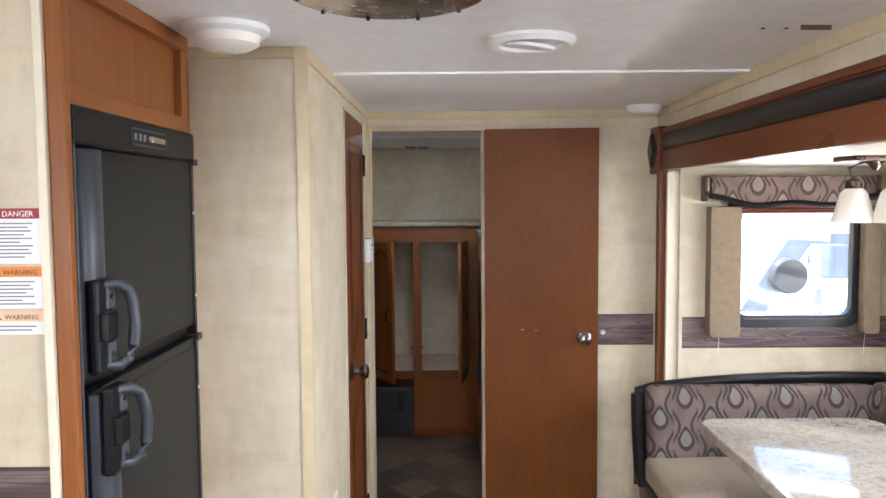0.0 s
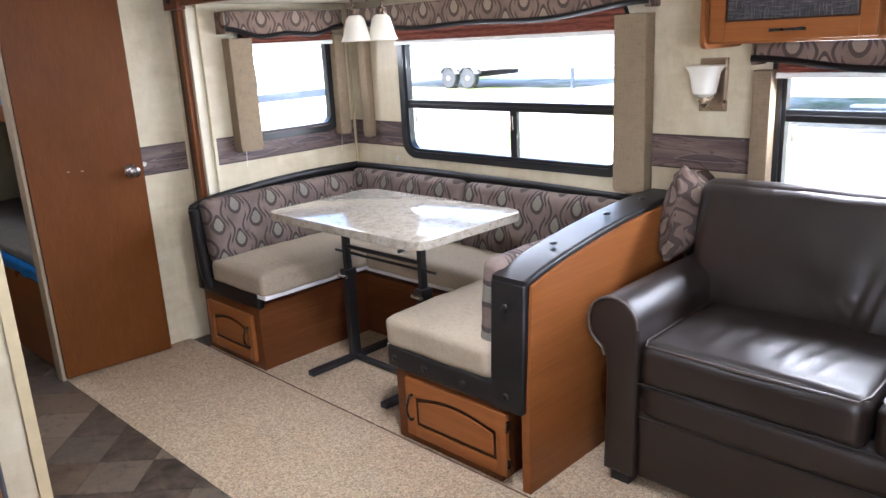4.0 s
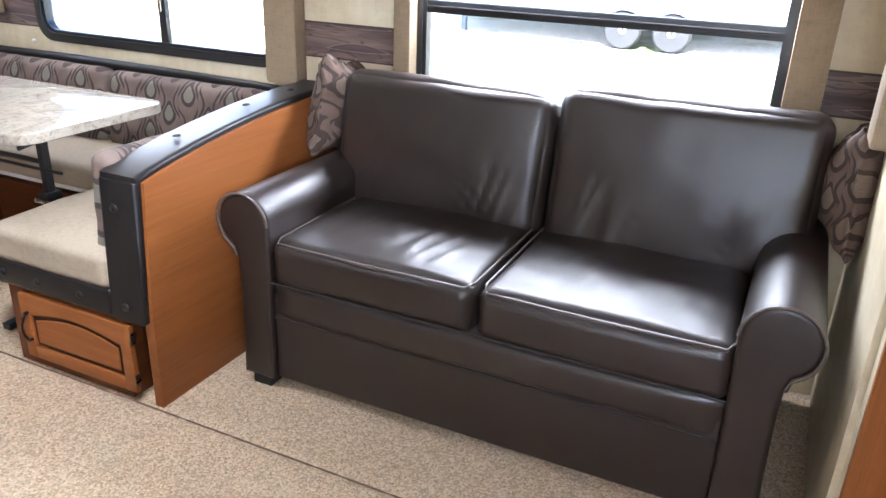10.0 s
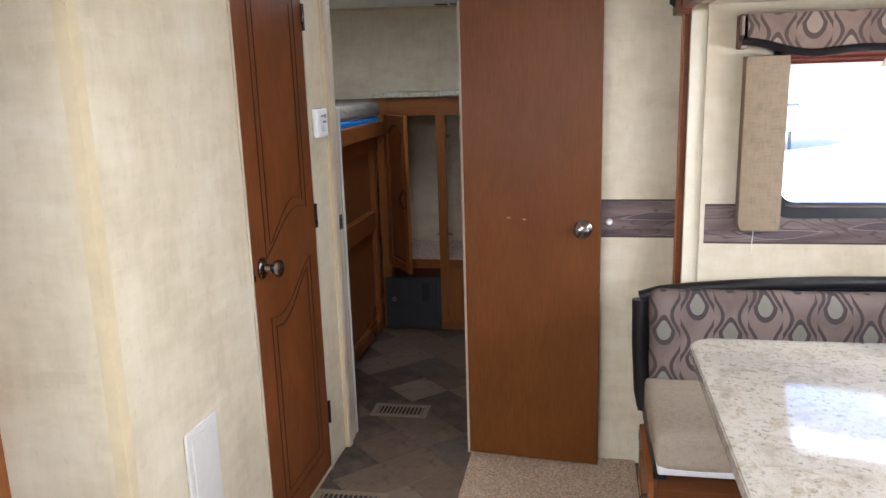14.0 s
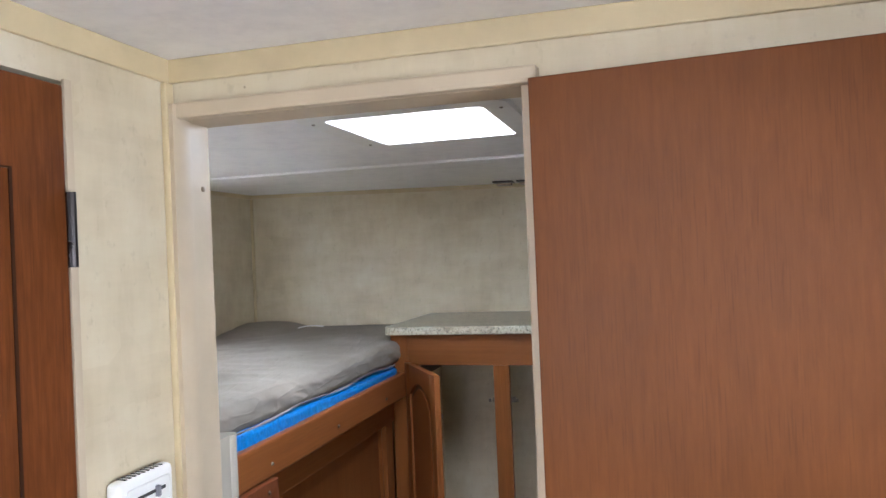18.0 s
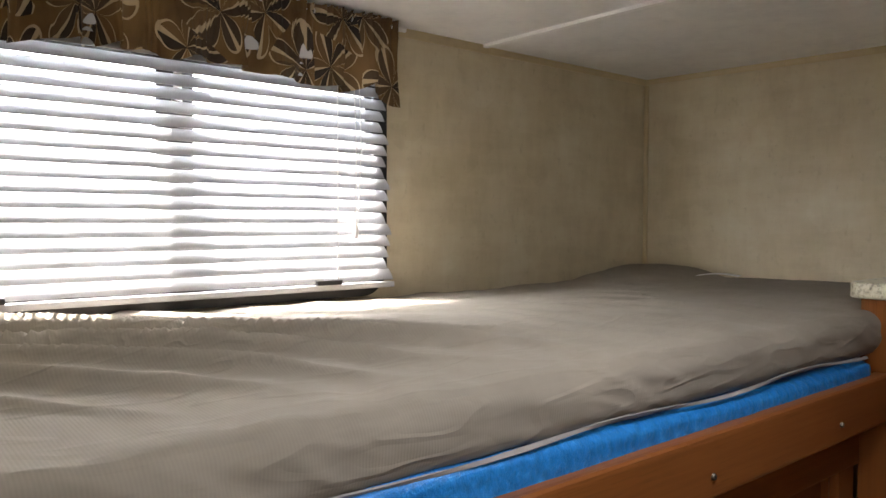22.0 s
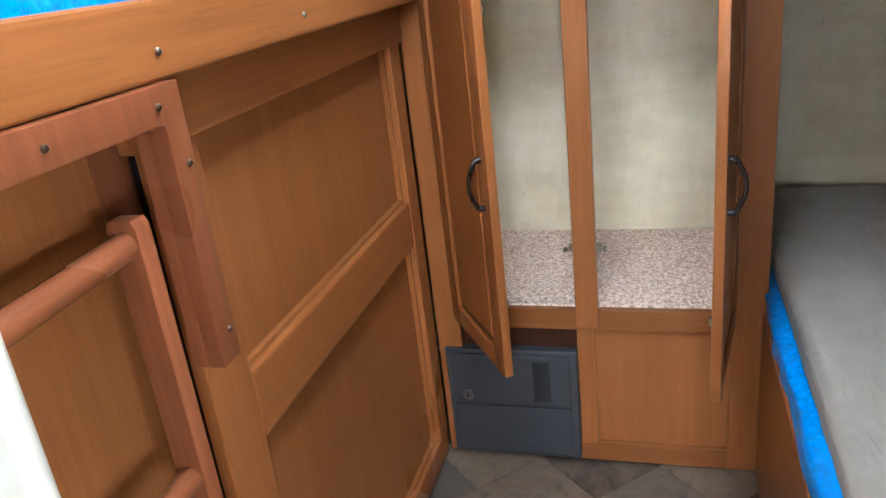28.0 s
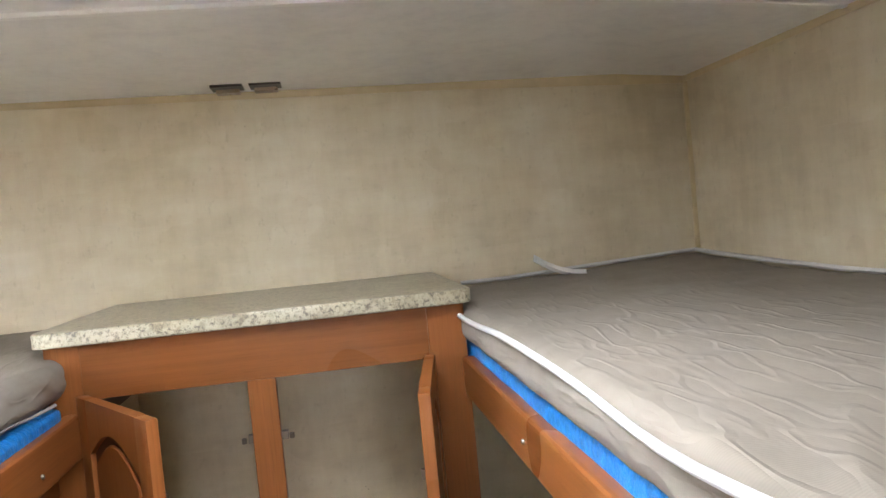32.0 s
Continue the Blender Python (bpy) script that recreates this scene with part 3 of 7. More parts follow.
def prism(points, axis, a, b, bevel=0.0, seg=2):
    """A polygon of two coordinates pushed along one axis from a to b. axis x: points are (y, z); y: (x, z); z: (x, y)."""
    bm = bmesh.new()
    spot = {"x": lambda p, t: (t, p[0], p[1]), "y": lambda p, t: (p[0], t, p[1]), "z": lambda p, t: (p[0], p[1], t)}[axis]
    lo = [bm.verts.new(spot(p, a)) for p in points]
    hi = [bm.verts.new(spot(p, b)) for p in points]
    bm.faces.new(lo)
    bm.faces.new(hi[::-1])
    n = len(points)
    for i in range(n):
        bm.faces.new((lo[i], lo[(i + 1) % n], hi[(i + 1) % n], hi[i]))
    bmesh.ops.recalc_face_normals(bm, faces=bm.faces)
    if bevel:
        rim = [e for e in bm.edges if all(v in lo for v in e.verts) or all(v in hi for v in e.verts)]
        bmesh.ops.bevel(bm, geom=rim, offset=bevel, segments=seg, profile=0.6, affect="EDGES")
    return bm


def tube(path, r, sides=10, bm=None, close=False):
    """A round bar along a list of points."""
    b = bmesh.new() if bm is None else bm
    pts = [Vector(p) for p in path]
    rings = []
    for i, p in enumerate(pts):
        d = (pts[min(i + 1, len(pts) - 1)] - pts[max(i - 1, 0)]).normalized()
        up = Vector((0, 0, 1)) if abs(d.z) < 0.9 else Vector((1, 0, 0))
        s = d.cross(up).normalized()
        t = s.cross(d)
        rr = r[i] if isinstance(r, (list, tuple)) else r
        rings.append([b.verts.new(p + rr * (math.cos(2 * math.pi * k / sides) * s + math.sin(2 * math.pi * k / sides) * t)) for k in range(sides)])
    for a, c in zip(rings, rings[1:]):
        for k in range(sides):
            b.faces.new((a[k], a[(k + 1) % sides], c[(k + 1) % sides], c[k]))
    b.faces.new(rings[0][::-1])
    b.faces.new(rings[-1])
    return b


def lathe(profile, centre, axis="z", steps=28):
    """A turned solid: (radius, height) pairs round an axis."""
    b = bmesh.new()
    rings = []
    for r, h in profile:
        ring = []
        for k in range(steps):
            c, s = math.cos(2 * math.pi * k / steps) * r, math.sin(2 * math.pi * k / steps) * r
            p = {"z": (c, s, h), "y": (c, h, s), "x": (h, c, s)}[axis]
            ring.append(b.verts.new(Vector(p) + Vector(centre)))
        rings.append(ring)
    for a, c in zip(rings, rings[1:]):
        for k in range(steps):
            b.faces.new((a[k], a[(k + 1) % steps], c[(k + 1) % steps], c[k]))
    b.faces.new(rings[0])
    b.faces.new(rings[-1])
    bmesh.ops.remove_doubles(b, verts=b.verts, dist=1e-5)
    return b


def soft_box(size, r, n=14, puff=(0, 0, 0), wrinkle=0.0, freq=9.0, seed=0.0, squash=1.0):
    """A cushion about the origin: rounded edges, puffed faces, soft creases."""
    bm = bmesh.new()
    h = [s / 2 for s in size]
    ticks = [-1 + 2 * i / n for i in range(n + 1)]
    ticks = [math.copysign(abs(t) ** 0.75, t) for t in ticks]
    for ax in range(3):
        for sign in (-1, 1):
            grid = []
            for a in ticks:
                row = []
                for c in ticks:
                    p = [0, 0, 0]
                    p[ax], p[(ax + 1) % 3], p[(ax + 2) % 3] = sign, a, c
                    row.append(bm.verts.new(p))
                grid.append(row)
            for i in range(n):
                for j in range(n):
                    bm.faces.new((grid[i][j], grid[i + 1][j], grid[i + 1][j + 1], grid[i][j + 1]))
    bmesh.ops.remove_doubles(bm, verts=bm.verts, dist=1e-4)
    for v in bm.verts:
        q = v.co.copy()
        p = Vector([q[i] * h[i] for i in range(3)])
        core = Vector([max(-h[i] + r, min(h[i] - r, p[i])) for i in range(3)])
        d = p - core
        if d.length > 1e-6:
            p = core + d.normalized() * r
        for i in range(3):
            o = [(1 - q[k] ** 2) for k in range(3) if k != i]
            p[i] += math.copysign(puff[i] * max(0, o[0] * o[1]) ** 0.7, q[i]) if abs(q[i]) > 0.98 else q[i] * puff[i] * max(0, o[0] * o[1]) ** 0.7 * 0.6
        if wrinkle:
            w = noise.noise(Vector((p.x * freq, p.y * freq * squash, p.z * freq + seed))) + 0.5 * noise.noise(Vector((p.x * freq * 2.3, p.y * freq * 2.3 * squash, p.z * freq * 2.3 - seed)))
            p += p.normalized() * 0 + Vector((q.x, q.y, q.z)).normalized() * w * wrinkle
        v.co = p
    return bm


def sheet(f, nu, nv, thick=0.0):
    """A surface f(u, v), u and v from 0 to 1, with an optional thickness along its normals."""
    bm = bmesh.new()
    g = [[bm.verts.new(f(i / nu, j / nv)) for j in range(nv + 1)] for i in range(nu + 1)]
    for i in range(nu):
        for j in range(nv):
            bm.faces.new((g[i][j], g[i + 1][j], g[i + 1][j + 1], g[i][j + 1]))
    if thick:
        bmesh.ops.recalc_face_normals(bm, faces=bm.faces)
        bmesh.ops.solidify(bm, geom=bm.faces[:], thickness=thick)
    return bm


def map_uv(ob, fu, fv):
    """Metres on the cloth: fu and fv give u and v from a vertex."""
    me = ob.data
    layer = me.uv_layers.new(name="UVMap")
    for loop in me.loops:
        co = me.vertices[loop.vertex_index].co
        layer.data[loop.index].uv = (fu(co), fv(co))
    return ob


def strip(points, width, normal, lift, closed=False):
    """A narrow flat ribbon along points lying in a plane, raised off it."""
    bm = bmesh.new()
    nrm = Vector(normal)
    pts = [Vector(p) + nrm * lift for p in points]
    n = len(pts)
    rows = []
    for i, p in enumerate(pts):
        a, c = (pts[(i - 1) % n], pts[(i + 1) % n]) if closed else (pts[max(i - 1, 0)], pts[min(i + 1, n - 1)])
        s = (c - a).normalized().cross(nrm)
        rows.append((bm.verts.new(p + s * width / 2), bm.verts.new(p - s * width / 2)))
    for i in range(n if closed else n - 1):
        a, c = rows[i], rows[(i + 1) % n]
        bm.faces.new((a[0], a[1], c[1], c[0]))
    bmesh.ops.recalc_face_normals(bm, faces=bm.faces)
    bmesh.ops.solidify(bm, geom=bm.faces[:], thickness=0.0012)
    return bm


def arc(x0, x1, z_end, rise, n=14):
    """Points of a shallow arch from (x0, z_end) to (x1, z_end)."""
    return [(x0 + (x1 - x0) * i / n, z_end + rise * math.sin(math.pi * i / n)) for i in range(n + 1)]


def pull_handle(parent, m, span=0.1, material=None, name="handle"):
    """An arched cabinet pull along local z, standing out along local -y."""
    pts = [(0, 0.0, -span / 2), (0, -0.012, -span / 2 * 0.98)]
    pts += [(0, -0.014 - 0.016 * math.sin(math.pi * i / 10), -span / 2 * 0.95 + span * 0.95 * i / 10) for i in range(11)]
    pts += [(0, -0.012, span / 2 * 0.98), (0, 0.0, span / 2)]
    rr = [0.006, 0.006] + [0.0038 + 0.0012 * abs(math.cos(math.pi * i / 10)) for i in range(11)] + [0.006, 0.006]
    return part(name, moved(tube(pts, rr, 8), m), material or HANDLE_DARK, parent, "dark curved metal pull", 50)


def panel_door(parent, m, w, h, wood=None, arch=0.035, stile=0.055, thick=0.02, name="door", handle=None, label=""):
    """A raised-panel cabinet door. Local: x across from 0 to w, z up from 0 to h, front at y = 0, back at y = thick."""
    wood = wood or WOOD_CAB
    bm = box(0, stile, 0, thick, 0, h, 0.003)
    box(w - stile, w, 0, thick, 0, h, 0.003, bm=bm)
    box(stile - 0.001, w - stile + 0.001, 0.0006, thick, 0, stile, 0.002, bm=bm)
    low = arc(stile - 0.001, w - stile + 0.001, h - stile - arch, arch)
    merge(bm, prism([(stile - 0.001, h), *low, (w - stile + 0.001, h)], "y", 0.0006, thick))
    d = part(name, moved(bm, m), wood, parent, label, 40)
    # groove shade put into the colour: dark backing makes the panel look recessed
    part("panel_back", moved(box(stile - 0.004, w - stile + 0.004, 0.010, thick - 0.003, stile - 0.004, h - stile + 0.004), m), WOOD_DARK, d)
    g = 0.016
    top = arc(stile + g, w - stile - g, h - stile - arch - g, arch)
    pts = [(stile + g, stile + g), *top, (w - stile - g, stile + g)]
    part("raised_panel", moved(prism(pts, "y", 0.003, 0.0095, 0.003, 1), m), wood, d, "", 40)
    if handle is not None:
        pull_handle(d, m @ pose(*handle))
    return d


def screw(parent, at, normal="x", r=0.006, material=None, name="bolt"):
    sgn = 1 if normal[0] != "-" else -1
    prof = [(r, 0), (r, 0.0015 * sgn), (r * 0.75, 0.0035 * sgn), (r * 0.35, 0.004 * sgn), (r * 0.3, 0.0028 * sgn)]
    return part(name, lathe(prof, at, normal[-1], 10), material or BOLT, parent, "", 40)


def round_rect(x0, x1, z0, z1, r, n=6):
    pts = []
    for cx, cz, a in ((x1 - r, z1 - r, 0), (x0 + r, z1 - r, 90), (x0 + r, z0 + r, 180), (x1 - r, z0 + r, 270)):
        pts += [(cx + r * math.cos(radians(a + 90 * i / n)), cz + r * math.sin(radians(a + 90 * i / n))) for i in range(n + 1)]
    return pts


def ring_prism(outer, inner, axis, a, b):
    """A frame between two outlines with the same number of points."""
    bm = bmesh.new()
    spot = {"x": lambda p, t: (t, p[0], p[1]), "y": lambda p, t: (p[0], t, p[1]), "z": lambda p, t: (p[0], p[1], t)}[axis]
    rings = [[bm.verts.new(spot(p, t)) for p in pts] for pts, t in ((outer, a), (outer, b), (inner, b), (inner, a))]
    n = len(outer)
    for r, s in zip(rings, rings[1:] + rings[:1]):
        for i in range(n):
            bm.faces.new((r[i], r[(i + 1) % n], s[(i + 1) % n], s[i]))
    return bm


def text_part(words, size, m, material, parent, name="lettering"):
    """Lettering in the built-in font, as a thin mesh. Local x along the line, z up, facing -y."""
    c = bpy.data.curves.new("words", "FONT")
    c.body, c.size, c.extrude, c.align_x = words, size, 0.0002, "CENTER"
    c.resolution_u = 2
    tmp = bpy.data.objects.new("words", c)
    scene.collection.objects.link(tmp)
    dg = bpy.context.evaluated_depsgraph_get()
    me = bpy.data.meshes.new_from_object(tmp.evaluated_get(dg))
    bpy.data.objects.remove(tmp)
    bm = bmesh.new()
    bm.from_mesh(me)
    moved(bm, m @ pose(0, 0, 0, 90, 0, 0))
    return part(name, bm, material, parent)


# ---- the shell ----
HC = 1.985          # ceiling
XL, XR = -1.107, 1.28   # outer wall on the bunk-window side, wall with the slide-out
YB, YR = 3.57, 5.64     # bulkhead before the bunk room, rear wall
XBR = 1.32
SLX, SLY0, SLY1, SLZ = 2.245, -0.555, 3.385, 1.715  # slide-out: window wall, end walls, ceiling


def wall(name, bm, label="mottled tan linen-print wall panel", material=None):
    return solo(name, bm, material or WALL, label, "wall", kind="structure")


def wall_with_holes(axis, at0, at1, a0, a1, z0, z1, holes):
    """A wall slab with rectangular holes. axis: the wall's normal; a: the level coordinate along it. holes: (a0, a1, z0, z1)."""
    bm = bmesh.new()
    cuts_a = sorted({a0, a1, *(h[0] for h in holes), *(h[1] for h in holes)})
    for lo, hi in zip(cuts_a, cuts_a[1:]):
        mid = (lo + hi) / 2
        zs = [(h[2], h[3]) for h in holes if h[0] < mid < h[1]]
        z = z0
        for b0, b1 in sorted(zs) + [(z1, z1)]:
            if b0 > z + 1e-6:
                if axis == "x":
                    box(at0, at1, lo, hi, z, b0, bm=bm)
                else:
                    box(lo, hi, at0, at1, z, b0, bm=bm)
            z = max(z, b1)
    return bm


# window openings: (level from, to, z from, to)
BIG_WIN = (1.60, 2.94, 0.905, 1.60)
SOFA_WIN = (-0.27, 0.955, 0.76, 1.42)
SMALL_WIN = (1.56, 2.10, 1.05, 1.60)
BUNK_WIN = (3.76, 4.62, 1.41, 1.86)
# next two openings are additions out of view, made for fill light
ADDED_SIDE_WIN = (-1.7, -0.3, 1.1, 1.75)
ADDED_END_WIN = (-0.7, 0.9, 0.78, 1.72)
SKY = (-0.028, 0.322, 4.065, 4.46)
# aisle vent, an addition out of view that lets in light
ADDED_VENT = (0.47, 0.81, 0.80, 1.14)

wall("wall_left", wall_with_holes("x", XL - 0.05, XL, -2.6, 5.69, -0.1, HC, [BUNK_WIN, ADDED_SIDE_WIN]))
wall("wall_rear", box(XL, XBR + 0.05, YR, YR + 0.05, -0.1, HC))
wall("wall_bunk_right", box(XBR, XBR + 0.05, 3.66, YR, -0.1, HC))
wall("wall_front", wall_with_holes("y", -2.65, -2.6, XL, XR + 0.05, -0.1, HC, [ADDED_END_WIN]))
wall("wall_bulkhead", wall_with_holes("y", YB, YB + 0.078, XL, XBR + 0.05, -0.1, HC, [(-0.048, 0.505, -0.1, 1.918)]))
wall("wall_right", wall_with_holes("x", XR, XR + 0.05, -2.6, YB, -0.1, HC, [(-0.60, 3.42, -0.1, 1.72)]))
wall("wall_bath", wall_with_holes("x", -0.085, -0.04, 2.10, YB, -0.1, HC, [(2.795, 3.367, 0.02, 1.912)]))
wall("wall_closet", box(-0.37, -0.085, 2.10, 2.14, -0.1, HC))
wall("wall_fridge_side", box(XL, -0.345, 1.36, 1.40, -0.1, HC))
wall("wall_slide_window", wall_with_holes("x", SLX, SLX + 0.045, SLY0 - 0.045, SLY1 + 0.045, -0.05, SLZ + 0.05, [BIG_WIN, SOFA_WIN]))
wall("wall_slide_end", wall_with_holes("y", SLY1, SLY1 + 0.035, XR + 0.05, SLX, -0.05, SLZ + 0.05, [SMALL_WIN]))
wall("wall_slide_near", box(XR + 0.05, SLX, SLY0 - 0.045, SLY0, -0.05, SLZ + 0.05))

cb = bmesh.new()
box(XL - 0.05, XR + 0.05, -2.65, ADDED_VENT[2], HC, HC + 0.06, bm=cb)
box(XL - 0.05, ADDED_VENT[0], ADDED_VENT[2], ADDED_VENT[3], HC, HC + 0.06, bm=cb)
box(ADDED_VENT[1], XR + 0.05, ADDED_VENT[2], ADDED_VENT[3], HC, HC + 0.06, bm=cb)
box(XL - 0.05, XR + 0.05, ADDED_VENT[3], SKY[2], HC, HC + 0.06, bm=cb)
box(XR + 0.05, XBR + 0.05, YB, SKY[2], HC, HC + 0.06, bm=cb)
box(XL - 0.05, SKY[0], SKY[2], SKY[3], HC, HC + 0.06, bm=cb)
box(SKY[1], XBR + 0.05, SKY[2], SKY[3], HC, HC + 0.06, bm=cb)
box(XL - 0.05, XBR + 0.05, SKY[3], YR + 0.05, HC, HC + 0.06, bm=cb)
solo("ceiling", cb, CEIL, "white textured ceiling panels with faint mottling", "ceiling", kind="structure")
sc = box(XR + 0.05, SLX + 0.045, SLY0 - 0.045, SLY1 + 0.035, SLZ, SLZ + 0.05)
solo("ceiling_slide", sc, plain("slide_ceiling", (0.62, 0.56, 0.45), 0.5, 12, 0.05), "cream slide-out ceiling panel", "ceiling", kind="structure")

# over the bunks the ceiling falls a little to the rear wall and to the far side
CX, CY = 0.62, 4.955


def ceiling_drop(x, y):
    return max(0.019 * (x - XL) * max(0.0, (y - CY) / (YR - CY)), 0.06 * max(0.0, (x - CX) / (XBR - CX)))


for name, x0, x1, y0 in (("ceiling_rear", XL, CX, CY), ("ceiling_far_side", CX, XBR, YB + 0.078)):
    solo(name, sheet(lambda u, v: (x0 + (x1 - x0) * u, y0 + (YR - y0) * v, HC - 0.002 - ceiling_drop(x0 + (x1 - x0) * u, y0 + (YR - y0) * v)), 24, 30, 0.002), CEIL, "white textured ceiling panel falling to the wall", "ceiling", kind="structure", smooth=40)
solo("trim_ceiling_seam_1", box(XL, XR, 2.506, 2.524, HC - 0.007, HC + 0.002, 0.003), SEAM_WHITE, "thin white ceiling seam strip", "trim", kind="structure")
seam = [(XL, HC - 0.008), (CX, HC - 0.008), (XBR, HC - 0.068), (XBR, HC - 0.05), (CX, HC + 0.002), (XL, HC + 0.002)]
solo("trim_ceiling_seam_2", prism(seam, "y", CY - 0.009, CY + 0.009, 0.002), SEAM_WHITE, "thin white ceiling seam strip", "trim", kind="structure")

# wall-top and corner battens
def batten(name, *b):
    return solo(name, box(*b, 0.003), WALL_TRIM, "cream-tan batten over a panel joint", "trim", kind="structure")


batten("trim_top_bulkhead", -0.04, XR, YB - 0.008, YB, HC - 0.035, HC)
batten("trim_top_bath", -0.04, -0.032, 2.10, YB - 0.008, HC - 0.035, HC)
batten("trim_top_closet", -0.37, -0.066, 2.092, 2.10, HC - 0.03, HC)
batten("trim_top_right", XR - 0.008, XR, -2.6, YB - 0.008, HC - 0.04, HC)
rear_top = [(XL, HC - 0.020), (CX, HC - 0.024 - ceiling_drop(CX, YR)), (XBR, HC - 0.084), (XBR, HC - 0.04), (CX, HC - 0.01), (XL, HC)]
solo("trim_top_rear", prism(rear_top, "y", YR - 0.007, YR - 0.0005, 0.002), WALL_TRIM, "cream-tan batten over a panel joint", "trim", kind="structure")
batten("trim_top_left", XL, XL + 0.007, 3.66, YR - 0.007, HC - 0.022, HC)
batten("trim_top_bunk_right", XBR - 0.007, XBR, 3.66, YR - 0.007, HC - 0.080, HC - 0.05)
batten("trim_corner_rear_left", XL, XL + 0.012, YR - 0.012, YR, 1.2, HC - 0.022)
batten("trim_corner_rear_right", XBR - 0.012, XBR, YR - 0.012, YR, 0.5, HC - 0.022)
batten("trim_corner_bath", -0.04, -0.03, YB - 0.02, YB - 0.001, 0.0, HC - 0.035)
solo("trim_corner_closet", prism([(-0.066, 2.093), (-0.034, 2.093), (-0.034, 2.125), (-0.04, 2.125), (-0.04, 2.10), (-0.066, 2.10)], "z", 0.0, HC), WALL_TRIM, "tan corner moulding on the closet wall", "trim", kind="structure")
solo("trim_corner_fridge", box(-0.345, -0.330, 1.352, 1.382, 0, HC, 0.002), WALL_PALE, "pale batten beside the fridge cabinet", "trim", kind="structure")
batten("trim_corner_slide", SLX - 0.012, SLX, SLY1 - 0.012, SLY1, 0.75, SLZ)

# the bunk doorway's casing
cas = thing("door_casing", (-0.02, YB, 0), "cream plastic casing round the bunk room doorway", "door frame", kind="structure")
part("casing_side", prism([(-0.048, YB + 0.078), (-0.048, YB - 0.002), (-0.037, YB - 0.004), (-0.033, YB - 0.016), (-0.022, YB - 0.018), (-0.018, YB - 0.004), (-0.019, YB + 0.02), (-0.027, YB + 0.032), (-0.027, YB + 0.078)], "z", 0, 1.918), JAMB, cas, "", 50)
part("casing_side", box(0.481, 0.505, YB + 0.0, YB + 0.078, 0, 1.918, 0.003), JAMB, cas)
part("casing_head", box(-0.037, 0.503, YB - 0.012, YB + 0.004, 1.897, 1.920, 0.004), JAMB, cas)
part("casing_head", box(-0.027, 0.487, YB + 0.004, YB + 0.078, 1.897, 1.918, 0.002), JAMB, cas)
# the bunk-side leg of the casing, up to the mattress height
leg_plan = [(-0.064, YB + 0.0785), (-0.064, 3.684), (-0.056, 3.695), (-0.042, 3.702), (-0.032, 3.700), (-0.025, 3.692), (-0.025, 3.684), (-0.030, 3.679), (-0.027, YB + 0.0785)]
part("casing_leg", prism(leg_plan, "z", 0.004, 1.41), CASING_PALE, cas, "off-white casing leg with a rounded edge", 50)
lp = part("strike_plate", box(-0.027, -0.0245, 3.612, 3.645, 0.925, 0.985, 0.001), BRONZE, cas, "bronze strike plate")
# the hole is a near-black box on the plate, its shade painted
part("strike_hole", box(-0.0246, -0.0235, 3.621, 3.636, 0.94, 0.97), SHADE_BLACK, lp)
for z in (1.80, 1.2, 0.35):
    part("screw_cover", lathe([(0.0042, 0), (0.0042, 0.002), (0.002, 0.003)], (-0.027, YB + 0.058, z), "x", 10), NICKEL_WARM, cas)

# border print
def border(name, bm, fu, lab="purple-brown border print with flowing ovals between dark lines"):
    ob = solo(name, bm, BAND, lab, "wallpaper border", kind="structure")
    return map_uv(ob, fu, lambda c: c.z)


def border_run(name, axis, at, face, a0, a1, z0, z1):
    """A border on a wall; axis is the wall's normal and face the side (+1 or -1) it looks to."""
    t = 0.0015 * face
    mk = (lambda lo, hi, u, v, d: box(min(at, at + d), max(at, at + d), lo, hi, u, v)) if axis == "x" else (lambda lo, hi, u, v, d: box(lo, hi, min(at, at + d), max(at, at + d), u, v))
    ob = border(name, mk(a0, a1, z0, z1, t), (lambda c: c.y) if axis == "x" else (lambda c: c.x))
    for z in (z0, z1):
        part("border_line", mk(a0, a1, z - 0.003, z + 0.003, t * 1.8), BAND_LINE, ob)


border_run("wallpaper_border_bulkhead", "y", YB, -1, 1.0, XR - 0.01, 0.915, 1.052)
border_run("wallpaper_border_slide_end", "y", SLY1, -1, 1.345, SLX - 0.012, 0.935, 1.065)
border_run("wallpaper_border_slide_window", "x", SLX, -1, 2.96, SLY1 - 0.012, 0.935, 1.065)
border_run("wallpaper_border_sconce", "x", SLX, -1, 0.96, 1.58, 0.945, 1.075)
border_run("wallpaper_border_sofa", "x", SLX, -1, SLY0 + 0.01, -0.28, 0.945, 1.075)
border_run("wallpaper_border_slide_near", "y", SLY0, 1, 1.40, SLX - 0.012, 0.945, 1.075)
border_run("wallpaper_border_fridge_side", "y", 1.36, -1, XL, -0.342, 0.992, 1.136)

# slide-out surround: fascia, stiles, corner blocks
fas = thing("slide_fascia", (XR, 1.4, 1.7), "reddish wood slide-out fascia with a black inset band", "trim", kind="structure")
part("fascia_board", box(XR - 0.022, XR, -0.57, 3.42, 1.705, 1.885, 0.003), WOOD_FASCIA, fas)
part("fascia_lip", box(XR - 0.032, XR - 0.022, -0.57, 3.42, 1.705, 1.79, 0.004), WOOD_FASCIA, fas)
part("fascia_cap", box(XR - 0.034, XR - 0.022, -0.57, 3.42, 1.862, 1.885, 0.004), WOOD_FASCIA, fas)
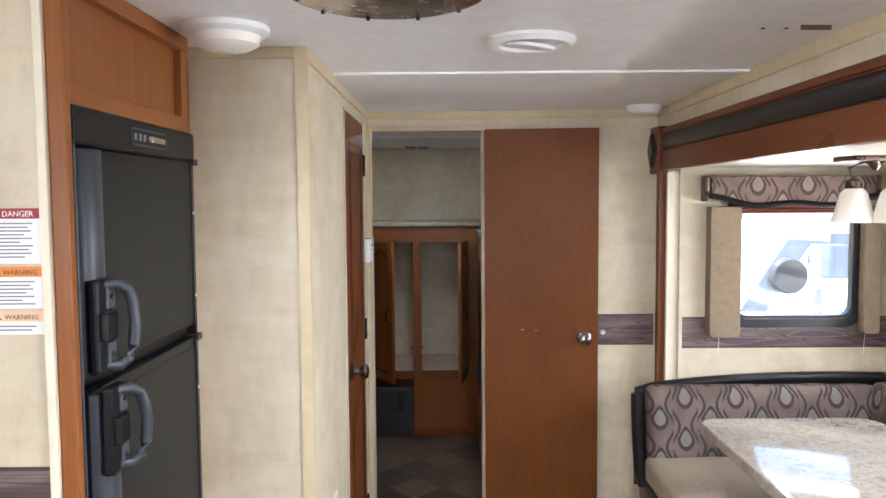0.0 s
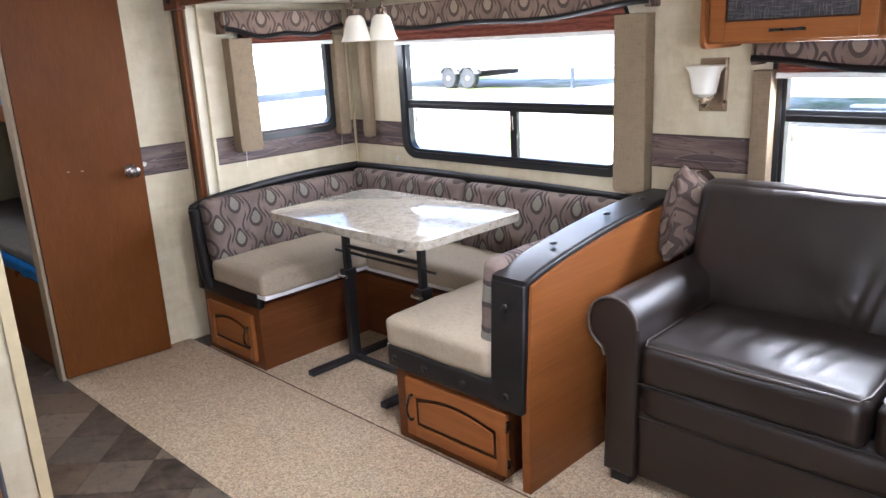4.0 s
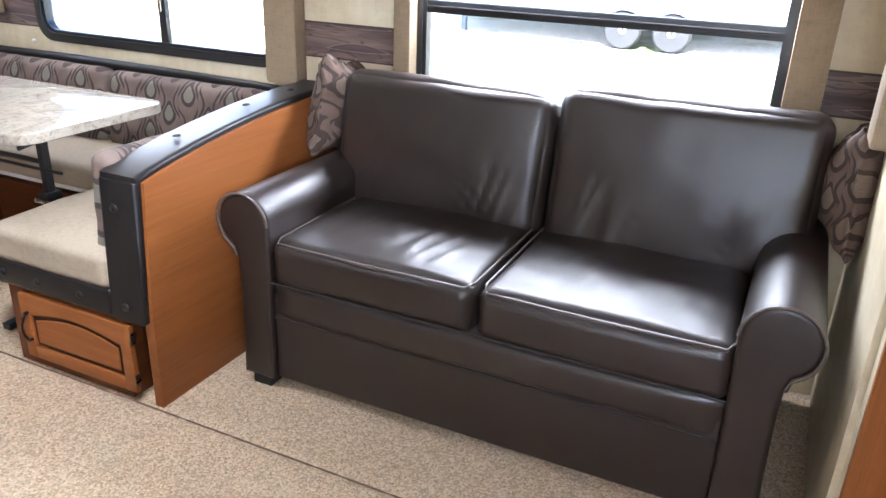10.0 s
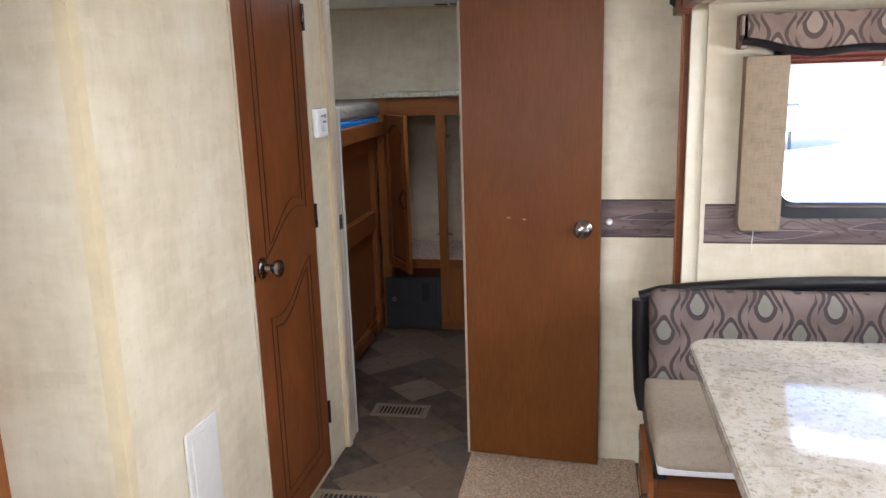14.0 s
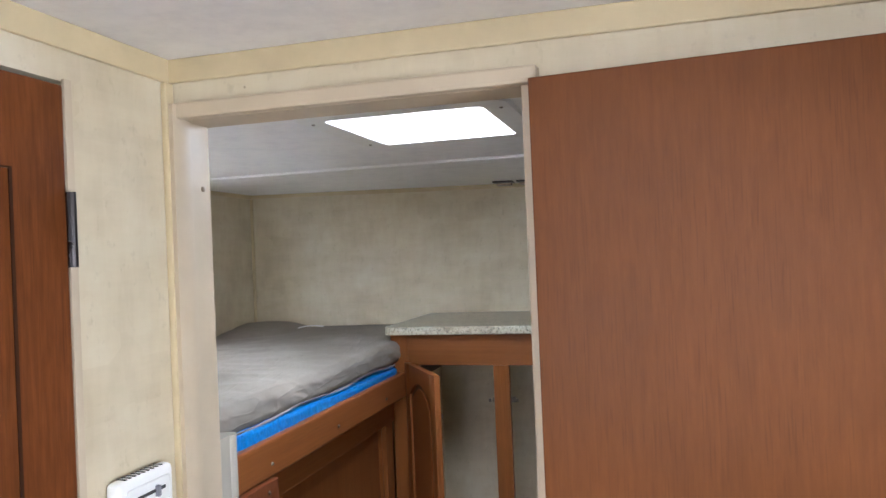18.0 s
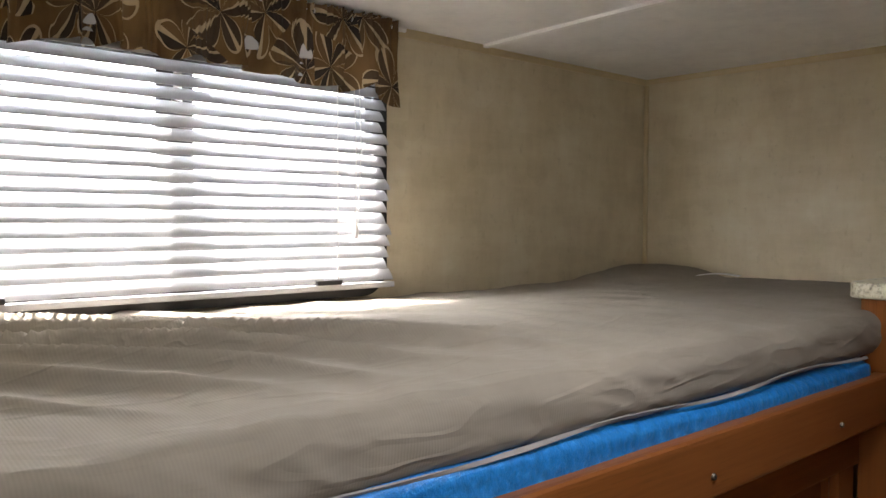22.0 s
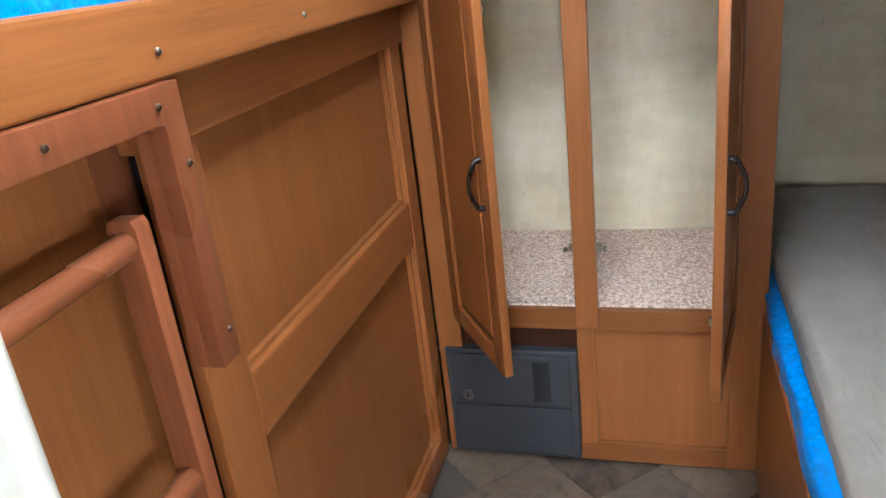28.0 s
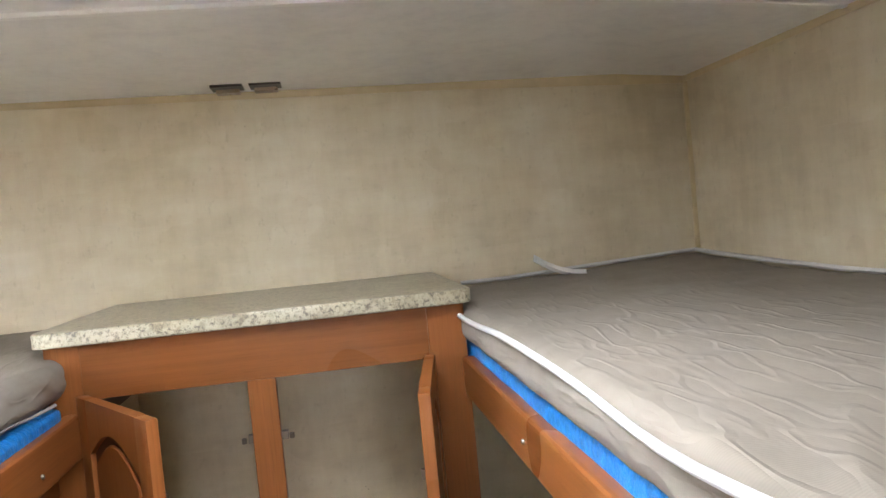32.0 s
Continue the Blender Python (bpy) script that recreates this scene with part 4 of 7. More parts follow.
part("black_inset", prism([(XR - 0.022, 1.795), (XR - 0.029, 1.801), (XR - 0.036, 1.826), (XR - 0.029, 1.851), (XR - 0.022, 1.857)], "y", -0.57, 3.42), BLACK_TRIM, fas, "black vinyl band", 40)
stl = thing("slide_stile", (XR, 3.45, 0), "reddish wood stile at the slide-out opening", "trim", kind="structure")
part("stile_board", box(XR - 0.02, XR, 3.428, 3.478, 0, 1.70, 0.003), WOOD_FASCIA, stl)
part("stile_return", box(XR + 0.0005, XR + 0.05, 3.405, 3.4195, 0, 1.70), WALL_PALE, stl, "pale return")
part("stile_edge", box(XR - 0.026, XR - 0.02, 3.428, 3.442, 0, 1.70, 0.002), WOOD_CAB, stl)
part("stile_band", box(XR - 0.018, XR, 3.478, 3.512, 0, 1.70, 0.002), WOOD_DARK, stl)
st2 = thing("slide_stile", (XR, -0.65, 0), "reddish wood stile with a black inset at the sofa end", "trim", kind="structure")
part("stile_board", box(XR - 0.022, XR, -0.655, -0.57, 0, 1.70, 0.003), WOOD_CAB, st2)
part("stile_edge", box(XR - 0.022, XR, -0.755, -0.722, 0, 1.70, 0.003), WOOD_CAB, st2)
part("black_inset", prism([(XR, -0.722), (XR - 0.016, -0.722), (XR - 0.027, -0.708), (XR - 0.029, -0.69), (XR - 0.027, -0.67), (XR - 0.016, -0.655), (XR, -0.655)], "z", 0, 1.70), BLACK_TRIM, st2, "black vinyl band", 40)
part("stile_return", box(XR, XR + 0.05, -0.60, -0.57, 0, 1.70), WALL_PALE, st2, "pale return")


def rosette(y, wide=0.19):
    r = thing("corner_block", (XR - 0.03, y, 1.69), "reddish wood block with a raised black diamond", "trim", "blocks on the slide-out fascia", "structure")
    part("block", box(XR - 0.048, XR - 0.001, y - wide / 2, y + wide / 2, 1.692, 1.895, 0.004), WOOD_FASCIA, r)
    d = bmesh.new()
    a = [d.verts.new((XR - 0.048, y + s * wide * 0.36, 1.793 + t * 0.078)) for s, t in ((-1, 0), (0, -1), (1, 0), (0, 1))]
    c = [d.verts.new((XR - 0.066, y + s * wide * 0.30, 1.793 + t * 0.066)) for s, t in ((-1, 0), (0, -1), (1, 0), (0, 1))]
    for i in range(4):
        d.faces.new((a[i], a[(i + 1) % 4], c[(i + 1) % 4], c[i]))
    d.faces.new(c)
    part("diamond", d, BLACK_TRIM, r, "raised black diamond")


rosette(1.40)
rosette(3.455, 0.13)
rosette(-0.66)

# floor: slab, carpet strips, seam
solo("floor", box(XL - 0.05, XBR + 0.05, -2.65, YR + 0.05, -0.1, -0.004), plain("tile_joint", (0.075, 0.06, 0.048), 0.5), "dark slate-look vinyl floor laid in diamonds", "floor", kind="structure")
solo("floor_slide", box(XBR + 0.05, SLX + 0.045, SLY0 - 0.045, SLY1 + 0.045, -0.1, -0.004), SHADE_BLACK, "slide-out floor deck", "floor", kind="structure")


def carpet(name, x0, x1, y0, y1, lab):
    def f(u, v):
        x, y = x0 + (x1 - x0) * u, y0 + (y1 - y0) * v
        edge = min(u * (x1 - x0), (1 - u) * (x1 - x0), 0.02) / 0.02
        z = 0.004 + 0.005 * edge + 0.0012 * noise.noise(Vector((x * 40, y * 40, 0)))
        wob = 0.002 * noise.noise(Vector((y * 22, x0, 3))) if u in (0.0, 1.0) else 0
        return (x + wob, y, z)

    bm = sheet(f, int((x1 - x0) / 0.02), int((y1 - y0) / 0.03))
    bmesh.ops.solidify(bm, geom=bm.faces[:], thickness=0.006)
    return solo(name, bm, CARPET, lab, "carpet", kind="structure", smooth=60)


carpet("carpet_aisle", 0.497, 1.151, -0.86, YB, "beige flecked loop carpet strip, slightly soiled")
carpet("carpet_slide", 1.156, SLX, SLY0, SLY1, "beige flecked loop carpet under dinette and sofa")
solo("trim_carpet_seam", box(1.149, 1.158, -0.8, 3.4, 0.0, 0.0045), plain("seam_brown", (0.16, 0.10, 0.06), 0.9), "dark seam between two carpet strips", "trim", kind="structure")


# ---- windows ----
def window(name, axis, at, face, hole, label, rail=None, post=None, r=0.06, catch=None, half=0.02):
    """A black-framed trailer window in a hole (a0, a1, z0, z1). face: the side of the room. rail: height of a level bar; post: place of an upright below it."""
    a0, a1, z0, z1 = hole
    w = thing(name, (at, a0, z0) if axis == "x" else (a0, at, z0), label, "window", kind="structure")
    lip = at + face * 0.012
    back = at - face * 0.04
    o1, i1 = round_rect(a0 - 0.028, a1 + 0.028, z0 - 0.028, z1 + 0.028, r + 0.025), round_rect(a0 + 0.008, a1 - 0.008, z0 + 0.008, z1 - 0.008, r)
    part("window_frame", ring_prism(o1, i1, axis, at + face * 0.0005, lip), BLACK_FRAME, w, "", 40)
    o2, i2 = round_rect(a0 + 0.0, a1 - 0.0, z0 + 0.0, z1 - 0.0, r), round_rect(a0 + 0.022, a1 - 0.022, z0 + 0.022, z1 - 0.022, r * 0.8)
    part("sash_frame", ring_prism(o2, i2, axis, back, at), BLACK_FRAME, w, "", 40)

    def bar(u0, u1, v0, v1, d0, d1):
        lo, hi = sorted((at - face * d0, at - face * d1))
        return box(lo, hi, u0, u1, v0, v1, 0.003) if axis == "x" else box(u0, u1, lo, hi, v0, v1, 0.003)

    if rail is not None:
        part("sash_bar", bar(a0 + 0.01, a1 - 0.01, rail - 0.022, rail + 0.022, 0.005, 0.035), BLACK_FRAME, w)
        part("sash_bead", bar(a0 + 0.01, a1 - 0.01, rail - 0.004, rail + 0.004, 0.0, 0.01), BLACK_TRIM, w)
    if post is not None:
        p = part("sash_post", bar(post - half, post + half, z0 + 0.01, (rail or z1) - 0.01, 0.006, 0.034), BLACK_FRAME, w)
        part("latch", bar(post - 0.008, post + 0.008, (rail or z1) - 0.11, (rail or z1) - 0.04, -0.008, 0.006), CHROME, p, "grey window latch")
    if catch is not None:
        part("catch", bar(catch - 0.008, catch + 0.008, (rail or z1) - 0.09, (rail or z1) - 0.03, -0.008, 0.006), WHITE_PLASTIC, w, "pale window catch")
    lo, hi = sorted((at - face * 0.024, at - face * 0.029))
    inner = round_rect(a0 + 0.012, a1 - 0.012, z0 + 0.012, z1 - 0.012, r * 0.8)
    pane = part("pane", prism(inner, axis, lo, hi), PANE, w)
    pane.visible_shadow = False
    return w


window("window_1", "x", SLX, -1, BIG_WIN, "large black-framed dinette window with a sliding lower half", 1.165, 2.20, 0.07, 2.86)
window("window_2", "y", SLY1, -1, SMALL_WIN, "small black-framed window at the dinette's end")
window("window_3", "x", SLX, -1, SOFA_WIN, "wide black-framed window behind the sofa", 1.165, None, 0.05, 0.90)
window("window_4", "x", XL, 1, BUNK_WIN, "bunk window with a dark centre post behind blinds", None, 4.18, 0.04, None, 0.036)
# the last two windows are added, unseen, to hold fill lamps
window("added_window_side", "x", XL, 1, ADDED_SIDE_WIN, "black-framed side window in the kitchen, added out of view for light", None, None, 0.05)
window("added_window_end", "y", -2.6, 1, ADDED_END_WIN, "black-framed window at the front end, added out of view for light", None, None, 0.05)


def shade(name, axis, at, a0, a1, z0, z1, label):
    """A gathered pleated blind with a white bottom rail."""
    s = thing(name, (at, a0, z0) if axis == "x" else (a0, at, z0), label, "window blind")
    n = 8
    h = (z1 - z0 - 0.02) / n
    pts = []
    for i in range(n + 1):
        pts.append((at + (0.012 if i % 2 else -0.004), z0 + 0.02 + h * i))
    outline = pts + [(p[0] + 0.002, p[1]) for p in reversed(pts)]
    if axis == "x":
        bm = prism(outline, "y", a0, a1)
    else:
        bm = prism([(p[0] - at, p[1]) for p in outline], "x", a0, a1)
        moved(bm, Matrix.Translation((0, at, 0)))
    part("pleats", bm, SHADE, s)
    rb = box(at - 0.012, at + 0.016, a0, a1, z0, z0 + 0.02, 0.003) if axis == "x" else box(a0, a1, at - 0.012, at + 0.016, z0, z0 + 0.02, 0.003)
    part("bottom_rail", rb, WHITE_PLASTIC, s, "white bottom rail")
    return s


shade("pleated_shade", "x", SLX - 0.03, 1.585, 2.955, 1.475, 1.60, "red-brown pleated shade drawn up over the dinette window")
shade("pleated_shade", "y", SLY1 - 0.03, 1.55, 2.11, 1.50, 1.58, "red-brown pleated shade drawn up over the small window")
shade("pleated_shade", "x", SLX - 0.03, -0.28, 0.96, 1.30, 1.39, "red-brown pleated shade drawn up behind the sofa")


def valance(name, axis, at, a0, a1, z0, z1, label, dip=0.035, depth=0.085, side=-1):
    """A padded cornice board: patterned face with a curved lower edge, dark piping, two woven side legs handled apart."""
    v = thing(name, (at, a0, z0) if axis == "x" else (a0, at, z0), label, "valance")
    n = 36
    wave = [(a0 + (a1 - a0) * i / n, z0 + dip * (0.5 - 0.5 * math.cos(2 * math.pi * i / n)) * (-1) + 0.012 * math.cos(4 * math.pi * i / n)) for i in range(n + 1)]
    wave = [(a, z + dip) for a, z in wave]
    outline = [(a0, z1), *wave, (a1, z1)]
    front = at + side * depth
    ob = part("face_board", prism(outline, axis, *sorted((front, front - side * 0.022)), 0.006), DROPS_BOLD, v, "patterned padded face", 50)
    map_uv(ob, (lambda c: c.y) if axis == "x" else (lambda c: c.x), lambda c: c.z)
    low = [(front + side * 0.002, a, z + 0.006) if axis == "x" else (a, front + side * 0.002, z + 0.006) for a, z in wave]
    part("piping", tube(low, 0.013, 6), BLACK_VINYL, v, "dark lower piping", 60)
    for e0, e1 in ((a0 - 0.004, a0 + 0.02), (a1 - 0.02, a1 + 0.004)):
        lo, hi = sorted((at, front))
        bm = box(lo, hi, e0, e1, z0 + dip - 0.005, z1, 0.005) if axis == "x" else box(e0, e1, lo, hi, z0 + dip - 0.005, z1, 0.005)
        e = part("end_board", bm, DROPS_BOLD, v)
        map_uv(e, (lambda c: c.x) if axis == "x" else (lambda c: c.y), lambda c: c.z)
    lo, hi = sorted((at, front - side * 0.022))
    part("top_board", box(lo, hi, a0 + 0.02, a1 - 0.02, z1 - 0.012, z1 - 0.001) if axis == "x" else box(a0 + 0.02, a1 - 0.02, lo, hi, z1 - 0.012, z1 - 0.001), WOOD_DARK, v)
    return v


valance("window_valance", "x", SLX - 0.002, 1.44, 3.27, 1.545, 1.675, "brown teardrop-print cornice over the dinette window")
valance("window_valance", "y", SLY1 - 0.002, 1.42, 2.14, 1.545, 1.675, "brown teardrop-print cornice over the small window", 0.03)
valance("window_valance", "x", SLX - 0.002, -0.42, 1.03, 1.325, 1.425, "brown teardrop-print cornice under the overhead cabinet", 0.03)


def drape_leg(axis, at, a0, a1, z0, z1, depth, side, label):
    """A padded upright board covered in coarse woven linen beside a window."""
    lo, hi = sorted((at, at + side * depth))
    d = thing("drape_panel", (at, a0, z0) if axis == "x" else (a0, at, z0), label, "drape panel", "woven boards beside the windows")
    pts = [(a0, z0 + 0.012), (a0 + 0.01, z0), (a1 - 0.01, z0), (a1, z0 + 0.012), (a1, z1), (a0, z1)]
    bm = prism(pts, axis, lo, hi, 0.008)
    part("cover", bm, DRAPE_LINEN, d, "", 50)
    edge = at + side * (depth - 0.004)
    seam = [(a0 + 0.001, z0 + 0.02), (a0 + 0.001, z1 - 0.01)]
    part("edge_seam", tube([(edge, a, z) if axis == "x" else (a, edge, z) for a, z in seam], 0.0022, 6), DRAPE_LINEN, d, "stitched edge", 60)
    return d


drape_leg("x", SLX - 0.003, 1.455, 1.60, 0.835, 1.553, 0.075, -1, "coarse tan woven board beside the dinette window")
drape_leg("x", SLX - 0.003, 3.19, 3.25, 0.98, 1.553, 0.05, -1, "coarse tan woven board in the dinette corner")
drape_leg("y", SLY1 - 0.003, 1.44, 1.57, 0.99, 1.548, 0.075, -1, "coarse tan woven board beside the small window")
drape_leg("y", SLY1 - 0.003, 2.10, 2.17, 1.00, 1.548, 0.06, -1, "coarse tan woven board beside the small window")
drape_leg("x", SLX - 0.003, 0.965, 1.03, 0.86, 1.33, 0.07, -1, "coarse tan woven board beside the sofa window")
drape_leg("x", SLX - 0.003, -0.385, -0.28, 0.86, 1.33, 0.07, -1, "coarse tan woven board beside the sofa window")
drape_leg("y", SLY0 + 0.002, 1.46, 1.585, 1.03, 1.55, 0.08, 1, "coarse tan woven board at the sofa's end")
for x in (1.50, 2.13):
    t = thing("blind_tieback", (x, SLY1, 1.02), "small clear cord holder on the wall", "cord holder")
    part("peg", lathe([(0.009, 0), (0.009, -0.01), (0.004, -0.014)], (x, SLY1, 1.025), "y", 12), WHITE_PLASTIC, t)
    part("cord", tube([(x, SLY1 - 0.012, 1.2), (x + 0.003, SLY1 - 0.014, 1.03), (x - 0.002, SLY1 - 0.012, 0.90)], 0.0012, 5), CORD, t)
t = thing("blind_tieback", (SLX, 3.0, 0.9), "small clear cord holder on the wall", "cord holder")
part("peg", lathe([(0.009, 0), (0.009, -0.01), (0.004, -0.014)], (SLX, 3.02, 0.865), "x", 12), WHITE_PLASTIC, t)


# ---- fridge, closet, stickers ----
FX0, FX1 = -0.345, -0.305     # cabinet depth behind and at the face
cab = thing("fridge_cabinet", (-0.34, 1.69, 0), "brown wood cabinet surround framing the fridge", "cabinet")
part("side_stile", box(-0.3295, -0.300, 1.3605, 1.383, 0, HC, 0.004), WOOD_CAB, cab)
part("top_rail", box(FX0, -0.312, 1.383, 1.989, 1.752, 1.79, 0.003), WOOD_CABY, cab)
part("upper_rail", box(FX0, -0.306, 1.383, 1.989, 1.95, HC, 0.003), WOOD_CABY, cab)
part("upper_panel", box(FX0, -0.330, 1.383, 1.989, 1.79, 1.95), WOOD_CAB, cab)
part("panel_stile", box(-0.330, -0.312, 1.950, 1.989, 1.79, 1.95, 0.002), WOOD_CAB, cab)
part("lower_panel", box(FX0, -0.315, 1.383, 1.989, 0.02, 0.37, 0.003), WOOD_CAB, cab)
part("far_return", box(-0.40, -0.345, 1.992, 2.10, 0, HC), WOOD_CAB, cab)

fr = thing("refrigerator", (-0.34, 1.69, 0.375), "black two-door absorption fridge with grey handles, upper door ajar", "fridge")
part("body", box(-0.93, -0.330, 1.386, 1.986, 0.375, 1.75), FRIDGE_BODY, fr)
part("trim_frame", ring_prism([(1.384, 0.372), (1.989, 0.372), (1.989, 1.752), (1.384, 1.752)], [(1.398, 0.39), (1.975, 0.39), (1.975, 1.685), (1.398, 1.685)], "x", -0.325, -0.303), FRIDGE_BODY, fr)
part("trim_bead", box(-0.303, -0.299, 1.384, 1.390, 0.372, 1.685, 0.001), FRIDGE_GREY, fr, "thin grey edge bead")
ctl = part("control_panel", box(-0.325, -0.298, 1.384, 1.989, 1.686, 1.751, 0.005), FRIDGE_BODY, fr)
part("switch_plate", ring_prism(round_rect(1.615, 1.80, 1.700, 1.735, 0.012), round_rect(1.618, 1.797, 1.703, 1.732, 0.01), "x", -0.298, -0.296), FRIDGE_GREY, ctl)
for y in (1.628, 1.652, 1.676):
    part("indicator", box(-0.298, -0.2955, y, y + 0.010, 1.710, 1.724), GREY_INK, ctl)
part("badge", prism(round_rect(1.70, 1.79, 1.711, 1.723, 0.005), "x", -0.298, -0.2955), CHROME, ctl, "chrome maker's badge without lettering")


def fridge_door(z0, z1, ajar, handle_z, half):
    """Door hinged at its far edge. Local: x outwards, y from the hinge towards the near edge."""
    m = Matrix.Translation((-0.327, 1.972, 0)) @ pose(0, 0, 0, 0, 0, ajar)
    w = 0.565
    d = part("door", moved(box(0, 0.026, -w, 0.0, z0, z1, 0.004), m), FRIDGE_BODY, fr, "black fridge door")
    part("door_panel", moved(box(0.026, 0.028, -w + 0.085, -0.016, z0 + 0.02, z1 - 0.022, 0.001), m), FRIDGE_DOOR, d, "dark olive-grey door insert")
    part("hinge_strip", moved(box(0.026, 0.031, -0.014, 0.0, z0, z1, 0.001), m), BLACK_TRIM, d, "glossy black hinge strip")
    for z in (z0 + 0.07, z1 - 0.13):
        part("rivet", moved(box(0.031, 0.032, -0.010, -0.004, z, z + 0.007), m), WHITE_PLASTIC, d)
    grip = [(0.012, -w), (0.036, -w + 0.004), (0.050, -w + 0.024), (0.052, -w + 0.052), (0.044, -w + 0.078), (0.012, -w + 0.088)]
    part("edge_grip", moved(prism(grip, "z", z0 + 0.004, z1 - 0.004, 0.003), m), GRIP_GREY, d, "grey rounded door edge", 50)
    part("seal_lip", moved(box(-0.012, 0.004, -w + 0.004, -w + 0.016, z0 + 0.006, z1 - 0.006, 0.002), m), FRIDGE_GREY, d, "grey door gasket")
    hz = handle_z
    part("handle_base", moved(box(0.044, 0.064, -w + 0.004, -w + 0.068, hz - half - 0.012, hz + half + 0.012, 0.006), m), FRIDGE_BODY, d, "dark grey handle mount")
    a = -w + 0.05
    loop = [(0.056, a - 0.012, hz + half), (0.076, a + 0.006, hz + half + 0.003), (0.088, a + 0.018, hz + half - 0.010), (0.093, a + 0.026, hz + half - 0.03), (0.095, a + 0.030, hz), (0.093, a + 0.026, hz - half + 0.03), (0.088, a + 0.018, hz - half + 0.010), (0.076, a + 0.006, hz - half - 0.003), (0.056, a - 0.012, hz - half)]
    part("handle_loop", moved(tube(loop, 0.0105, 10), m), GRIP_GREY, d, "grey looped pull", 60)
    part("latch", moved(box(0.062, 0.076, -w + 0.010, -w + 0.058, hz - 0.026, hz + 0.026, 0.005), m), FRIDGE_BODY, d, "square latch block")
    for dz in (-0.052, 0.052):
        part("latch_plate", moved(box(0.062, 0.068, -w + 0.034, -w + 0.062, hz + dz - 0.022, hz + dz + 0.022, 0.003), m), FRIDGE_GREY, d)
        part("screw", moved(lathe([(0.005, 0), (0.005, 0.003), (0.003, 0.004)], (0.068, -w + 0.048, hz + dz), "x", 8), m), BLACK_TRIM, d)
    part("hinge", moved(box(-0.004, 0.036, -0.012, 0.018, z1 - 0.010, z1 + 0.006, 0.002), m), BLACK_TRIM, d)
    return d


fridge_door(1.282, 1.684, -1.8, 1.366, 0.072)
fridge_door(0.40, 1.252, 0.0, 1.18, 0.067)


def sticker(z0, z1, head, word, dark_text, rows):
    x0, x1 = -0.432, -0.347
    s = thing("warning_sticker", (x0, 1.36, z0), f"white safety sticker headed {word} on the wall by the fridge", "sticker", "safety stickers")
    part("paper", box(x0, x1, 1.3586, 1.362, z0, z1), PAPER, s)
    part("heading", box(x0, x1, 1.3578, 1.3588, z1 - 0.017, z1), head, s, "coloured heading bar")
    m = Matrix.Translation(((x0 + x1) / 2 + 0.006, 1.3574, z1 - 0.0135))
    text_part(word, 0.0118 if len(word) > 6 else 0.013, m, dark_text, s)
    tri = bmesh.new()
    tx = (x0 + x1) / 2 - (0.034 if len(word) > 6 else 0.03)
    vs = [tri.verts.new(p) for p in ((tx - 0.006, 1.3574, z1 - 0.014), (tx + 0.006, 1.3574, z1 - 0.014), (tx, 1.3574, z1 - 0.004))]
    tri.faces.new(vs)
    bmesh.ops.solidify(tri, geom=tri.faces[:], thickness=0.0004)
    part("alert_triangle", tri, dark_text, s)
    k = 0
    z = z1 - 0.024
    while z > z0 + 0.006:
        ln = (0.9, 0.8, 0.86, 0.7, 0.88, 0.6)[k % 6]
        part("text_line", box(x0 + 0.006, x0 + 0.006 + (x1 - x0 - 0.012) * ln, 1.3579, 1.3587, z - 0.0022, z), GREY_INK, s)
        z -= 0.0062
        k += 1


sticker(1.485, 1.577, RED_INK, "DANGER", PAPER, 10)
sticker(1.410, 1.480, ORANGE_INK, "WARNING", DARK_INK, 8)
sticker(1.366, 1.405, PALE_ORANGE_INK, "WARNING", DARK_INK, 4)

# ---- bath wall: door, thermostat, vents ----
bd = thing("door_1", (-0.04, 3.09, 0.02), "closed brown bathroom door with routed panel outlines", "door", kind="structure")
slab = part("slab", box(-0.075, -0.035, 2.802, 3.357, 0.024, 1.906, 0.002), WOOD_BATH, bd)


def routed(outline):
    pts = [(-0.035, y, z) for y, z in outline]
    part("routed_line", strip(pts, 0.005, (1, 0, 0), 0.0006, True), WOOD_DARK, slab)


for d in (0.0, 0.035):
    a, c = 2.905 + d, 3.275 - d
    up = [(a, 1.80 - d * 0.9), (c, 1.80 - d * 0.9), (c, 1.075 + d)]
    up += [(c + (a - c) * i / 12, 1.075 + d + (0.0 - 0.10) * (0.5 - 0.5 * math.cos(math.pi * i / 12)) + 0.05 * math.sin(math.pi * i / 12)) for i in range(1, 13)]
    routed(up)
    dn = [(a, 0.12 + d), (c, 0.12 + d), (c, 0.90 - d)]
    dn += [(c + (a - c) * i / 12, 0.90 - d - 0.12 * (0.5 - 0.5 * math.cos(math.pi * i / 12)) - 0.04 * math.sin(math.pi * i / 12)) for i in range(1, 13)]
    routed(dn)


def knob(parent, m, label="dark chrome door knob"):
    """Along local y, outwards to -y."""
    prof = [(0.001, 0.0), (0.032, 0.0), (0.033, -0.006), (0.026, -0.011), (0.013, -0.014), (0.011, -0.032), (0.019, -0.040), (0.027, -0.052), (0.026, -0.062), (0.017, -0.067), (0.001, -0.068)]
    return part("door_knob", moved(lathe(prof, (0, 0, 0), "y", 24), m), CHROME_DARK, parent, label, 35)


CHROME_DARK = metal("dark_chrome", (0.22, 0.19, 0.175), 0.18)
knob(bd, Matrix.Translation((-0.035, 2.865, 0.955)) @ pose(0, 0, 0, 0, 0, 90))
part("latch_edge", box(-0.034, -0.0325, 2.802, 2.812, 0.92, 0.99), BRONZE, bd, "bronze latch plate")
